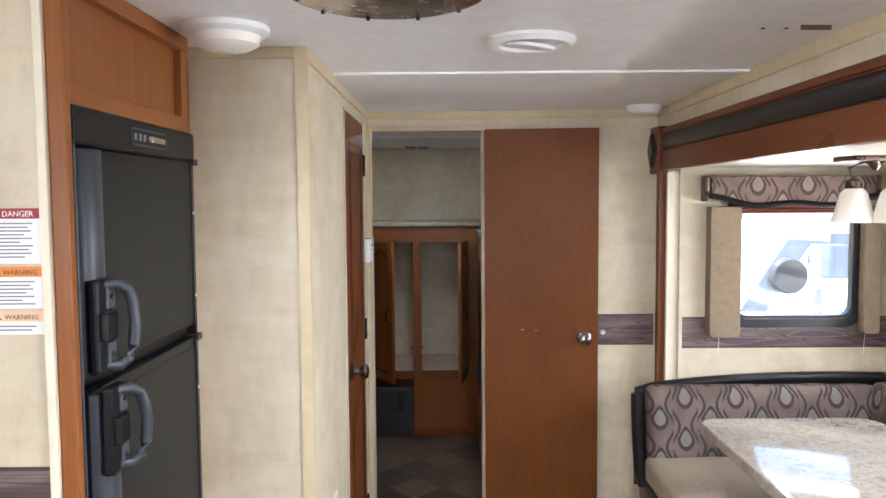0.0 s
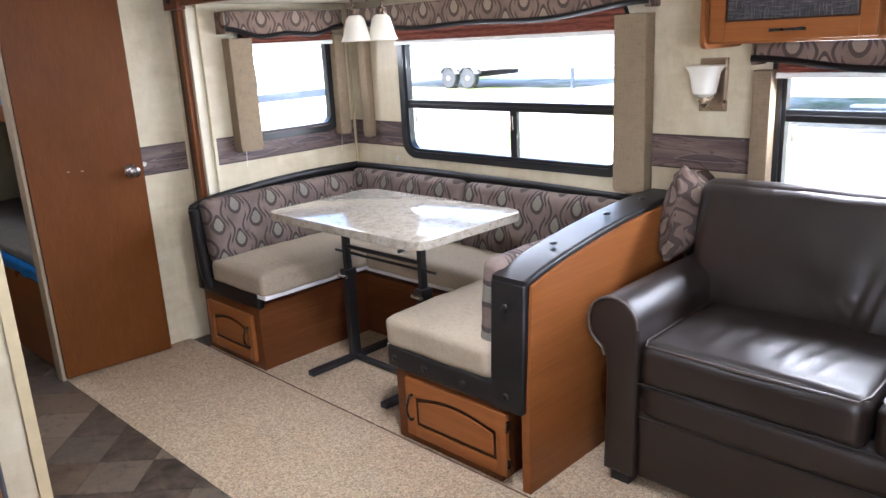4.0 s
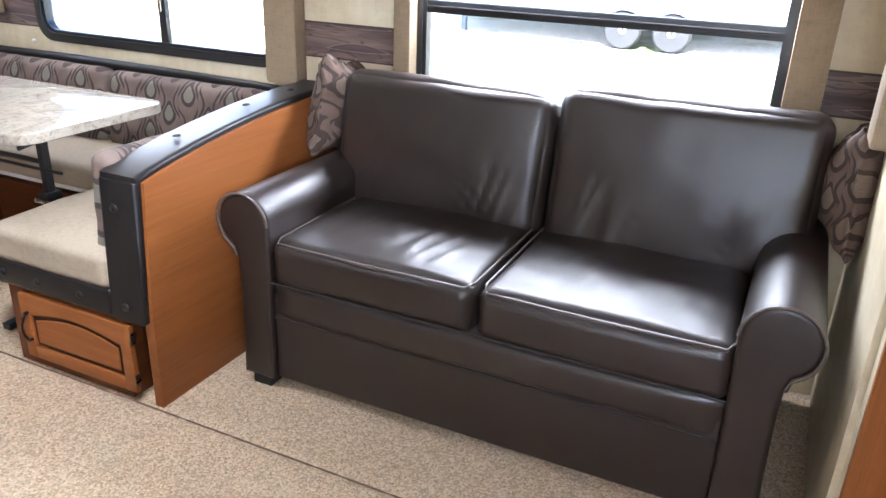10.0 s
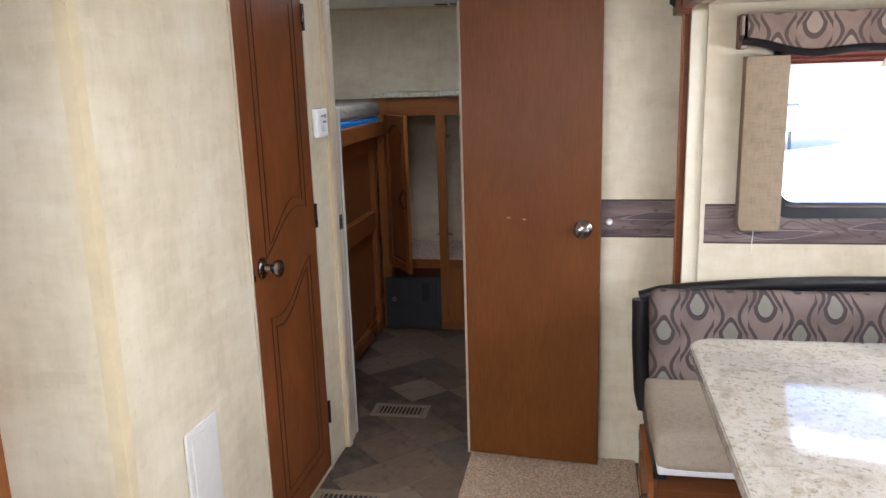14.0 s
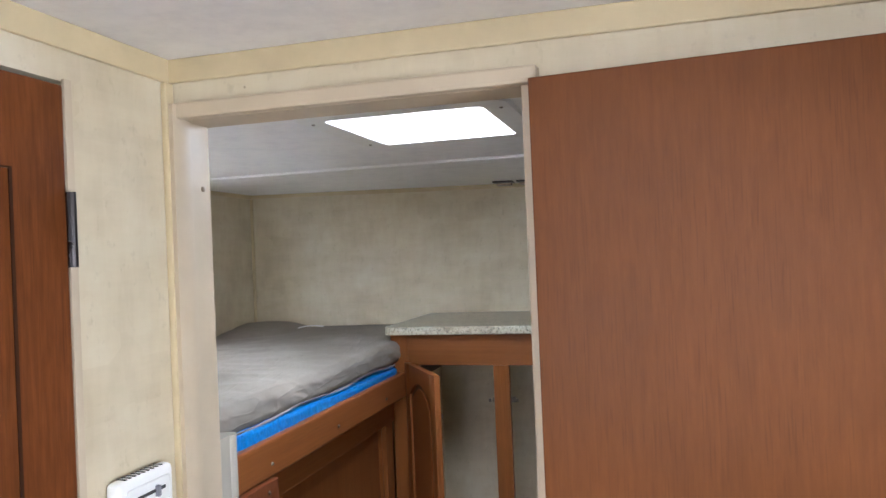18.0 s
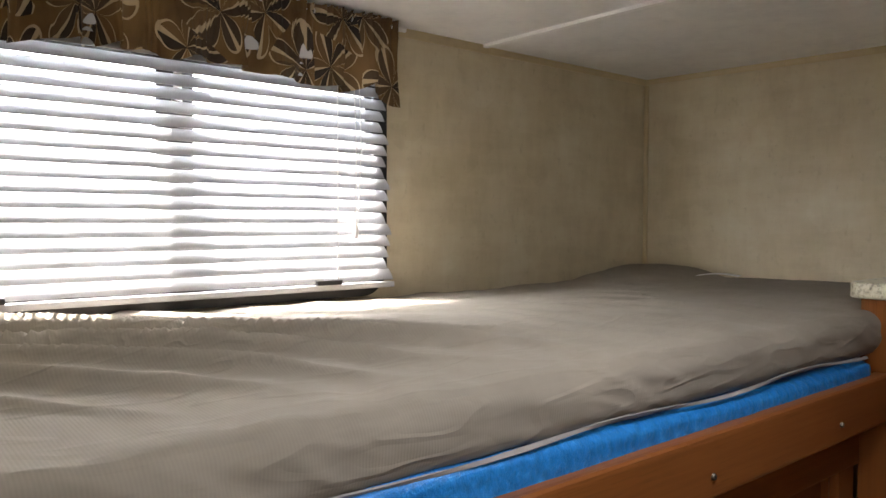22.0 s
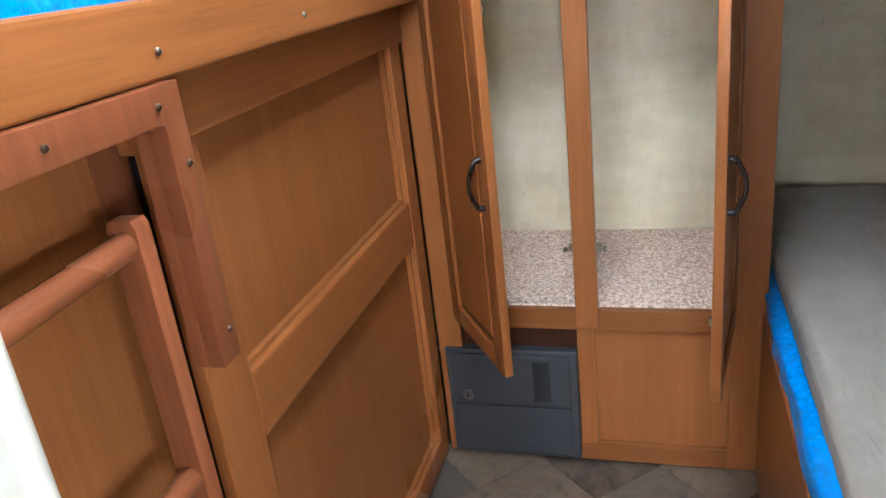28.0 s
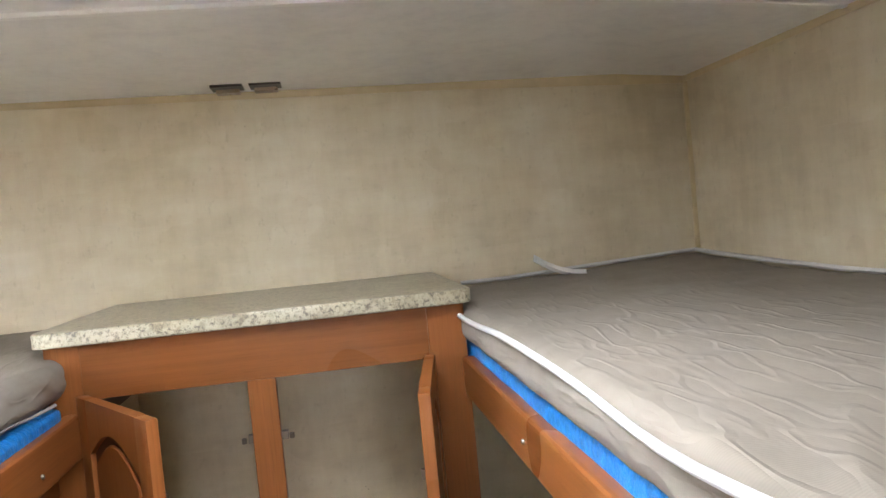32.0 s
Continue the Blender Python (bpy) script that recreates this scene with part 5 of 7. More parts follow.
for z in (1.733, 1.03, 0.25):
    h = part("hinge", tube([(-0.031, 3.360, z - 0.045), (-0.031, 3.360, z + 0.045)], 0.006, 10), HANDLE_DARK, bd, "dark bronze hinge")
for y in (2.797, 3.366):
    part("edge_trim", box(-0.0395, -0.0345, y - 0.006, y + 0.006, 0.0, 1.915, 0.001), JAMB, bd, "pale edge trim")

th = thing("thermostat", (-0.04, 3.46, 1.37), "white slide-lever wall thermostat", "thermostat")
part("case", box(-0.039, -0.016, 3.405, 3.515, 1.31, 1.415, 0.010, 4), WHITE_PLASTIC, th, "", 40)
part("face", box(-0.016, -0.013, 3.418, 3.502, 1.322, 1.402, 0.003), WHITE_PLASTIC, th)
part("slot", box(-0.0132, -0.0115, 3.435, 3.49, 1.386, 1.390), DARK_INK, th)
part("lever", box(-0.0132, -0.008, 3.470, 3.476, 1.380, 1.394), GREY_INK, th)
for i in range(9):
    part("vent_slit", box(-0.034, -0.020, 3.422 + i * 0.009, 3.4245 + i * 0.009, 1.4146, 1.4158), DARK_INK, th)
for i in range(3):
    part("print_mark", box(-0.0131, -0.0122, 3.436, 3.480 - i * 0.008, 1.334 + i * 0.008, 1.3362 + i * 0.008), GREY_INK, th)
part("print_mark", box(-0.0131, -0.0122, 3.45, 3.488, 1.362, 1.370), GREY_INK, th)

COVER_TAN = plain("cover_off_white", (0.58, 0.56, 0.50), 0.45, 30, 0.05)
wv = thing("wall_vent_cover", (-0.04, 2.4, 0.5), "white plastic access cover low on the wall", "access cover")
part("cover", box(-0.039, -0.03, 2.33, 2.49, 0.38, 0.655, 0.004), COVER_TAN, wv)
part("cover_face", box(-0.030, -0.026, 2.35, 2.47, 0.40, 0.635, 0.003), COVER_TAN, wv)
ol = thing("wall_outlet", (-0.04, 2.28, 0.3), "ivory plastic power outlet box", "outlet")
part("plate", box(-0.039, -0.031, 2.245, 2.315, 0.215, 0.33, 0.004), IVORY, ol)
part("socket", box(-0.031, -0.018, 2.26, 2.30, 0.235, 0.31, 0.006), IVORY, ol)
part("small_plate", box(-0.039, -0.034, 2.30, 2.335, 0.325, 0.362, 0.003), WHITE_PLASTIC, ol)


def floor_vent(x0, x1, y0, y1):
    v = thing("floor_vent", ((x0 + x1) / 2, (y0 + y1) / 2, 0), "tan metal floor register with dark slots", "floor vent", "floor registers")
    part("frame", ring_prism([(x0, y0), (x1, y0), (x1, y1), (x0, y1)], [(x0 + 0.022, y0 + 0.022), (x1 - 0.022, y0 + 0.022), (x1 - 0.022, y1 - 0.022), (x0 + 0.022, y1 - 0.022)], "z", 0.0004, 0.006), GRILLE, v)
    # no duct below: a flat near-black plate paints its shade
    part("well", box(x0 + 0.02, x1 - 0.02, y0 + 0.02, y1 - 0.02, 0.0003, 0.001), SHADE_BLACK, v, "near-black plate standing in for the duct's shade")
    n = 12
    for i in range(n):
        x = x0 + 0.022 + (x1 - x0 - 0.044) * (i + 0.5) / n
        part("slat", box(x - 0.0024, x + 0.0024, y0 + 0.018, y1 - 0.018, 0.001, 0.005), GRILLE, v)


floor_vent(-0.035, 0.235, 3.085, 3.205)
floor_vent(-0.022, 0.24, 3.86, 3.99)

# ---- the bunk room's door, folded back against the bulkhead ----
fm = Matrix.Translation((0.494, 3.545, 0)) @ pose(0, 0, 0, 0, 0, -5.4)
fd = thing("door_2", (0.503, 3.548, 0.018), "plain reddish-brown bunk room door standing open against the wall", "door", kind="structure")
dslab = part("slab", moved(box(0, 0.510, 0, 0.032, 0.018, 1.90, 0.002), fm), WOOD_DOOR, fd)
part("scratch", moved(box(0.165, 0.178, -0.0005, 0.0, 0.992, 0.9932), fm), WALL_PALE, dslab, "pale scratch")
part("scratch", moved(box(0.225, 0.237, -0.0005, 0.0, 0.987, 0.9882), fm), WALL_PALE, dslab, "pale scratch")
knob(fd, fm @ Matrix.Translation((0.448, 0, 0.958)), "polished nickel door knob")
part("door_knob", moved(lathe([(0.001, 0), (0.032, 0), (0.03, 0.01), (0.012, 0.014)], (0.448, 0.032, 0.958), "y", 20), fm), CHROME_DARK, fd)
part("latch_edge", moved(box(0.510, 0.5115, 0.006, 0.026, 0.93, 0.988), fm), CHROME, fd)
for z in (1.72, 0.96, 0.22):
    part("hinge", moved(tube([(-0.002, 0.036, z - 0.04), (-0.002, 0.036, z + 0.04)], 0.004, 8), fm), BRONZE, fd, "bronze hinge")
ds = thing("door_stop", (1.03, YB, 0.97), "small white door stop on the bulkhead", "door stop")
part("bumper", lathe([(0.012, 0), (0.012, -0.012), (0.008, -0.02)], (1.035, YB, 0.972), "y", 12), WHITE_PLASTIC, ds)

# ---- ceiling fittings ----
cl = thing("ceiling_light", (-0.178, 1.873, HC), "white round ceiling dome light, unlit", "ceiling light")
part("base", lathe([(0.001, HC), (0.098, HC), (0.098, HC - 0.012), (0.088, HC - 0.02), (0.001, HC - 0.02)], (-0.178, 1.873, 0)), WHITE_PLASTIC, cl, "", 40)
part("dome", lathe([(0.078, HC - 0.018), (0.074, HC - 0.04), (0.05, HC - 0.052), (0.001, HC - 0.056)], (-0.178, 1.873, 0)), FROST, cl, "frosted dome", 40)
cv = thing("ceiling_vent", (0.54, 2.036, HC), "white round ceiling air register with a tilted damper", "ceiling vent")
part("ring", lathe([(0.001, HC), (0.112, HC), (0.112, HC - 0.008), (0.098, HC - 0.018), (0.082, HC - 0.016), (0.078, HC - 0.008), (0.001, HC - 0.006)], (0.54, 2.036, 0)), WHITE_PLASTIC, cv, "", 40)
part("damper", moved(lathe([(0.001, 0.0), (0.062, 0.0), (0.06, -0.008), (0.001, -0.012)], (0, 0, 0)), Matrix.Translation((0.54, 2.036, HC - 0.012)) @ pose(0, 0, 0, 7, 8, 0)), WHITE_PLASTIC, cv, "", 40)
c3 = thing("ceiling_light", (1.17, 3.42, HC), "small white round ceiling speaker near the slide-out", "ceiling light")
part("base", lathe([(0.001, HC), (0.075, HC), (0.072, HC - 0.02), (0.06, HC - 0.034), (0.001, HC - 0.036)], (1.18, 3.42, 0)), WHITE_PLASTIC, c3, "", 40)
ac = thing("ceiling_air_unit", (0.226, 1.50, HC), "bright metal rimmed ceiling unit, its edge in view", "ceiling vent")
part("shroud", lathe([(0.001, HC), (0.175, HC), (0.178, HC - 0.02), (0.172, HC - 0.045), (0.15, HC - 0.052), (0.001, HC - 0.054)], (0.226, 1.44, 0), "z", 40), CHROME, ac, "", 30)
for k in range(10):
    a = 2 * math.pi * k / 10
    part("rivet", lathe([(0.004, HC - 0.05), (0.004, HC - 0.054), (0.001, HC - 0.055)], (0.226 + 0.155 * math.cos(a), 1.44 + 0.155 * math.sin(a), 0), "z", 8), BLACK_TRIM, ac)
sp = thing("ceiling_patch", (1.20, 1.93, HC), "torn brown paper patch and two screw holes on the ceiling", "patch")
part("patch", prism([(1.15, 1.90), (1.225, 1.905), (1.245, 1.95), (1.17, 1.945)], "z", HC - 0.0016, HC), SCREW_BROWN, sp)
part("hole", lathe([(0.005, HC), (0.005, HC - 0.002), (0.001, HC - 0.002)], (1.075, 1.93, 0), "z", 8), DARK_INK, sp)
part("hole", lathe([(0.005, HC), (0.005, HC - 0.002), (0.001, HC - 0.002)], (1.13, 1.93, 0), "z", 8), DARK_INK, sp)

# ---- dinette pendant light ----
pl = thing("dinette_light", (1.70, 2.56, SLZ), "bronze two-arm ceiling light with frosted bell shades, unlit", "ceiling light")
part("canopy", box(1.60, 1.80, 2.49, 2.63, SLZ - 0.016, SLZ, 0.005), BRONZE, pl)
part("hub", lathe([(0.02, SLZ - 0.016), (0.018, SLZ - 0.03), (0.008, SLZ - 0.045), (0.001, SLZ - 0.046)], (1.70, 2.56, 0), "z", 16), BRONZE, pl, "", 40)


def bell_shade(parent, x, y, z, r=0.07, h=0.1):
    a = part("lamp_arm", tube([(1.70, 2.56, SLZ - 0.03), ((1.70 + x) / 2, (2.56 + y) / 2, SLZ - 0.015), (x + (x - 1.7) * 0.25, y + (y - 2.56) * 0.25, SLZ - 0.035), (x, y, z + 0.035)], 0.006, 8), BRONZE, parent, "curved bronze arm", 60)
    part("socket_cup", lathe([(0.012, z + 0.045), (0.026, z + 0.035), (0.028, z + 0.012), (0.02, z)], (x, y, 0), "z", 16), BRONZE, parent, "", 40)
    prof = [(0.026, z + 0.01), (0.04, z - 0.005), (0.05, z - 0.04), (0.058, z - h * 0.75), (r, z - h), (r - 0.004, z - h), (0.053, z - h * 0.75), (0.045, z - 0.04), (0.034, z - 0.004), (0.02, z + 0.006)]
    part("glass_shade", lathe(prof, (x, y, 0), "z", 24), FROST, parent, "frosted white bell shade", 40)


bell_shade(pl, 1.652, 2.592, SLZ - 0.112)
bell_shade(pl, 1.748, 2.528, SLZ - 0.112)

# ---- wall sconce ----
sn = thing("wall_sconce", (SLX, 1.2, 1.27), "antique nickel wall sconce with a frosted upward bell", "wall lamp")
part("back_plate", box(SLX - 0.014, SLX - 0.001, 1.148, 1.258, 1.175, 1.375, 0.004), NICKEL_WARM, sn)
part("plate_rim", ring_prism([(1.155, 1.182), (1.251, 1.182), (1.251, 1.368), (1.155, 1.368)], [(1.170, 1.197), (1.236, 1.197), (1.236, 1.353), (1.170, 1.353)], "x", SLX - 0.020, SLX - 0.013), NICKEL_WARM, sn)
part("arm", tube([(SLX - 0.014, 1.203, 1.235), (SLX - 0.05, 1.203, 1.215), (SLX - 0.085, 1.203, 1.222)], 0.007, 8), NICKEL_WARM, sn, "", 60)
part("cup", lathe([(0.001, 1.195), (0.009, 1.197), (0.012, 1.205), (0.022, 1.212), (0.024, 1.232), (0.02, 1.24)], (SLX - 0.085, 1.203, 0), "z", 16), NICKEL_WARM, sn, "", 40)
part("glass_shade", lathe([(0.022, 1.235), (0.042, 1.25), (0.05, 1.29), (0.056, 1.325), (0.074, 1.35), (0.070, 1.35), (0.052, 1.325), (0.045, 1.29), (0.038, 1.253), (0.018, 1.24)], (SLX - 0.085, 1.203, 0), "z", 24), FROST, sn, "frosted white bell shade", 40)

# ---- dinette ----
DX0, DX1 = 1.165, SLX - 0.002


def bench_end(parent, y0, y1, door_y0, door_y1, hinge_high):
    """The aisle end of a bench: box end with a small arched door."""
    w = door_y1 - door_y0
    m = Matrix.Translation((DX0 - 0.019, door_y1, 0.045)) @ pose(0, 0, 0, 0, 0, -90)
    hx = 0.035 if hinge_high else w - 0.035
    panel_door(parent, m, w, 0.235, WOOD_CABY, 0.03, 0.045, 0.018, "bench_door", (hx, 0, 0.12, 0, 0, 0), "brown arched cupboard door")
    for z in (0.09, 0.235):
        y = door_y0 if hinge_high else door_y1
        part("hinge", box(DX0 - 0.021, DX0 - 0.001, y - 0.006 if hinge_high else y, y if hinge_high else y + 0.006, z - 0.02, z + 0.02, 0.001), BRONZE, parent)


def vinyl_tufts(parent, pts, normal):
    for p in pts:
        prof = [(0.014, 0.0), (0.012, 0.004), (0.006, 0.006), (0.001, 0.0065)]
        q = Vector(normal).to_track_quat("Z", "Y").to_matrix().to_4x4()
        part("button", moved(lathe(prof, (0, 0, 0), "z", 12), Matrix.Translation(p) @ q), BLACK_VINYL, parent, "", 60)


# far bench
fb = thing("dinette_bench", (DX0, 3.1, 0), "brown wood dinette bench with linen seat and black vinyl edging", "bench", "dinette benches")
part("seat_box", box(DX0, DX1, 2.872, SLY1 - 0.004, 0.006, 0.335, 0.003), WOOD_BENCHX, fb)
bench_end(fb, 2.87, 3.38, 2.92, 3.33, False)
part("vinyl_skirt", box(DX0 - 0.012, DX0 + 0.03, 2.855, SLY1 - 0.004, 0.322, 0.40, 0.012, 3), BLACK_VINYL, fb, "black vinyl seat edge", 50)
top = [(DX0 - 0.03, 0.755)] + [(DX0 - 0.03 + (DX1 - DX0 - 0.02) * i / 16, 0.765 + 0.055 * math.sin(math.pi * (i / 16) ** 0.8 * 0.62)) for i in range(1, 17)]
outline = [(DX0 - 0.03, 0.34), *top, (DX1 - 0.05, 0.34)]
part("back_board", prism(outline, "y", SLY1 - 0.05, SLY1 - 0.012, 0.01), BLACK_VINYL, fb, "black vinyl back board with a curved top", 40)
part("back_rim", tube([(x, SLY1 - 0.055, z - 0.004) for x, z in top], 0.022, 10), BLACK_VINYL, fb, "padded black vinyl rim", 60)
part("end_rim", tube([(DX0 - 0.028, SLY1 - 0.075, 0.75), (DX0 - 0.026, SLY1 - 0.085, 0.6), (DX0 - 0.016, SLY1 - 0.09, 0.42), (DX0 - 0.002, SLY1 - 0.10, 0.36)], 0.03, 10), BLACK_VINYL, fb, "padded black vinyl end rim", 60)

# window bench
wb = thing("dinette_bench", (2.0, 2.3, 0), "brown wood dinette bench under the window", "bench", "dinette benches")
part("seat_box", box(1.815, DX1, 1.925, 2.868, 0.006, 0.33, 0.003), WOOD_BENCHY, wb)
part("back_board", box(SLX - 0.04, SLX - 0.012, 1.43, 3.33, 0.34, 0.81, 0.008), BLACK_VINYL, wb)
part("back_rim", tube([(SLX - 0.05, 3.325, 0.812), (SLX - 0.052, 2.7, 0.818), (SLX - 0.052, 2.0, 0.812), (SLX - 0.05, 1.44, 0.80)], 0.02, 10), BLACK_VINYL, wb, "padded black vinyl rim", 60)

# near bench with the wood half wall
nb = thing("dinette_bench", (DX0, 1.6, 0), "brown wood dinette bench with a wood half wall behind", "bench", "dinette benches")
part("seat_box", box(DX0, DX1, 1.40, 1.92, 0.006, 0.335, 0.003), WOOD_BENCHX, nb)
bench_end(nb, 1.4, 1.92, 1.365, 1.855, True)
hw = [(DX0 + 0.0, 0.006), (DX0, 0.33), (DX0 + 0.03, 0.735)] + [(DX0 + 0.03 + (2.19 - DX0 - 0.03) * i / 14, 0.735 + 0.105 * math.sin(math.pi * 0.5 * (i / 14) ** 0.85)) for i in range(1, 15)] + [(2.19, 0.006)]
part("half_wall", prism(hw, "y", 1.278, 1.312, 0.002), WOOD_CABX, nb, "orange-brown wood half wall", 40)
capz = [(DX0 + 0.012 + (2.19 - DX0 - 0.012) * i / 18, 0.735 + 0.108 * math.sin(math.pi * 0.5 * (i / 18) ** 0.85)) for i in range(19)]
cap_top = [(x, z + 0.018) for x, z in capz]
part("vinyl_cap", prism([(capz[0][0], capz[0][1] - 0.03), *cap_top, *[(x, z - 0.03) for x, z in reversed(capz[1:])]], "y", 1.290, 1.435, 0.014, 3), BLACK_VINYL, nb, "padded black vinyl cap", 50)
part("vinyl_end", prism([(DX0 - 0.018, 0.30), (DX0 + 0.005, 0.735), (DX0 + 0.05, 0.75), (DX0 + 0.05, 0.30)], "y", 1.290, 1.432, 0.012, 3), BLACK_VINYL, nb, "padded black vinyl end", 50)
part("vinyl_skirt", box(DX0 - 0.02, DX0 + 0.03, 1.42, 1.945, 0.30, 0.39, 0.014, 3), BLACK_VINYL, nb, "black vinyl seat edge", 50)
part("back_panel", box(DX0 + 0.05, 2.18, 1.315, 1.43, 0.33, 0.72), BLACK_VINYL, nb)
vinyl_tufts(nb, [(1.42, 1.362, 0.812), (1.75, 1.362, 0.848), (2.0, 1.362, 0.858)], (-0.1, 0, 1))
vinyl_tufts(nb, [(DX0 - 0.012, 1.36, 0.66), (DX0 - 0.02, 1.36, 0.35), (DX0 - 0.022, 1.55, 0.345), (DX0 - 0.022, 1.74, 0.345), (DX0 - 0.022, 1.90, 0.345)], (-1, 0, 0))


def cushion(name, m, size, r, material, label, cat, uv=None, puff=(0.0, 0.0, 0.0), wrinkle=0.004, n=18, group="", seed=0.0, freq=9.0):
    ob = solo(name, moved(soft_box(size, r, n, puff, wrinkle, freq, seed), m), material, label, cat, group, smooth=70)
    if uv:
        map_uv(ob, *uv)
    return ob


SEAT_LABEL = "tan linen dinette seat cushion with a white underside edge"
for nm, m, size in (("far", pose(1.60, 3.02, 0.445), (0.90, 0.47, 0.12)), ("near", pose(1.60, 1.695, 0.438), (0.905, 0.53, 0.125)), ("side", pose(1.985, 2.39, 0.43), (0.44, 0.85, 0.11))):
    c = cushion("seat_cushion", m, size, 0.032, SEAT_LINEN, SEAT_LABEL, "cushion", None, (0, 0, 0.012), 0.004, 20, "dinette seat cushions", seed=size[0])
    x0, y0, z0 = m.translation
    sx, sy = size[0] / 2 - 0.008, size[1] / 2 - 0.006
    part("white_edge", box(x0 - sx, x0 + sx, y0 - sy, y0 + sy, z0 - size[2] / 2 - 0.008, z0 - size[2] / 2 + 0.014, 0.006), WHITE_PIPING, c, "white lower edge")


def back_cushion(m, size, axis, label, seed, n=20, gather=1.0):
    bm = soft_box(size, 0.035, n, (0, 0.02, 0) if axis == "x" else (0.02, 0, 0), 0.005, 9.0, seed)
    for v in bm.verts:
        along, out = (v.co.x, v.co.y) if axis == "x" else (v.co.y, v.co.x)
        s = noise.noise(Vector((along * 13 + 0.6 * math.sin(v.co.z * 12), v.co.z * 1.6, seed))) + 0.5 * noise.noise(Vector((along * 31, v.co.z * 4, seed)))
        pit = sum(math.exp(-((along - b) / 0.05) ** 2 - (v.co.z / 0.05) ** 2) for b in (-0.27, 0.0, 0.27))
        d = (0.010 * s * gather - 0.016 * pit) * (1 if out > 0 else -1)
        v.co += Vector((0, d, 0)) if axis == "x" else Vector((d, 0, 0))
    c = solo("back_cushion", moved(bm, m), DROPS, label, "cushion", "dinette back cushions", smooth=70)
    return map_uv(c, (lambda c: c.x) if axis == "x" else (lambda c: c.y), lambda c: c.z)


bl = "taupe teardrop-print dinette back cushion"
back_cushion(pose(1.655, SLY1 - 0.115, 0.630, -9), (0.98, 0.10, 0.325), "x", bl + " with tufted buttons", 1.0, 40, 0.35)
back_cushion(pose(SLX - 0.105, 2.87, 0.640, 0, 8), (0.10, 0.84, 0.335), "y", bl, 2.0, 44)
back_cushion(pose(SLX - 0.105, 1.985, 0.635, 0, 8), (0.10, 0.88, 0.335), "y", bl, 3.0, 44, 1.2)
back_cushion(pose(1.665, 1.472, 0.625, 7), (0.93, 0.085, 0.335), "x", bl, 4.0, 40, 0.6)
for x in (1.36, 1.62, 1.90):
    b = thing("tuft_button", (x, 3.205, 0.62), "fabric button pulled into the back cushion", "button", "tuft buttons")
    part("button", moved(lathe([(0.011, 0), (0.009, -0.006), (0.001, -0.008)], (0, 0, 0), "y", 10), Matrix.Translation((x, SLY1 - 0.178, 0.605))), DROPS, b)

# table
tb = thing("dinette_table", (1.55, 2.32, 0), "marbled laminate dinette table on black steel legs", "table")
tp = round_rect(1.232, 1.868, 1.83, 2.835, 0.075, 8)
part("tabletop", prism(tp, "z", 0.745, 0.782, 0.004), TABLE_TOP, tb, "cream marbled laminate top", 40)
part("top_edge", ring_prism(round_rect(1.2295, 1.8705, 1.8275, 2.8375, 0.0775, 8), round_rect(1.236, 1.864, 1.834, 2.831, 0.07, 8), "z", 0.749, 0.777), TABLE_TOP, tb, "", 40)
for y in (2.13, 2.64):
    lg = part("leg", box(1.505, 1.555, y - 0.018, y + 0.018, 0.03, 0.46, 0.004), BLACK_STEEL, tb, "black steel leg")
    part("inner_leg", box(1.513, 1.547, y - 0.012, y + 0.012, 0.40, 0.73, 0.003), BLACK_STEEL, lg)
    part("foot", box(1.26, 1.80, y - 0.02, y + 0.02, 0.011, 0.036, 0.004), BLACK_STEEL, tb, "black steel foot bar")
    part("clamp", tube([(1.49, y - 0.03, 0.44), (1.49, y + 0.03, 0.44)], 0.009, 8), CHROME, tb, "bright clamp screw", 50)
    part("mount", box(1.43, 1.63, y - 0.03, y + 0.03, 0.728, 0.746, 0.003), BLACK_STEEL, tb)
    part("clamp_collar", box(1.498, 1.562, y - 0.024, y + 0.024, 0.425, 0.47, 0.004), BLACK_STEEL, tb)
part("cross_bar", tube([(1.53, 2.13, 0.58), (1.53, 2.64, 0.58)], 0.011, 8), BLACK_STEEL, tb, "", 50)
part("cross_bar", tube([(1.53, 2.05, 0.55), (1.53, 2.72, 0.55)], 0.007, 8), BLACK_STEEL, tb, "", 50)
part("lever", tube([(1.55, 2.30, 0.60), (1.60, 2.28, 0.615), (1.63, 2.26, 0.66), (1.635, 2.255, 0.73)], 0.009, 8), FRIDGE_GREY, tb, "grey release lever", 50)
part("floor_tie", box(1.515, 1.545, 2.13, 2.64, 0.013, 0.034, 0.003), BLACK_STEEL, tb)

# ---- sofa ----
so = thing("sofa", (1.75, 0.36, 0), "dark brown leather two-seat sleeper sofa with rolled arms", "sofa")
SA0, SA1 = -0.315, 1.035


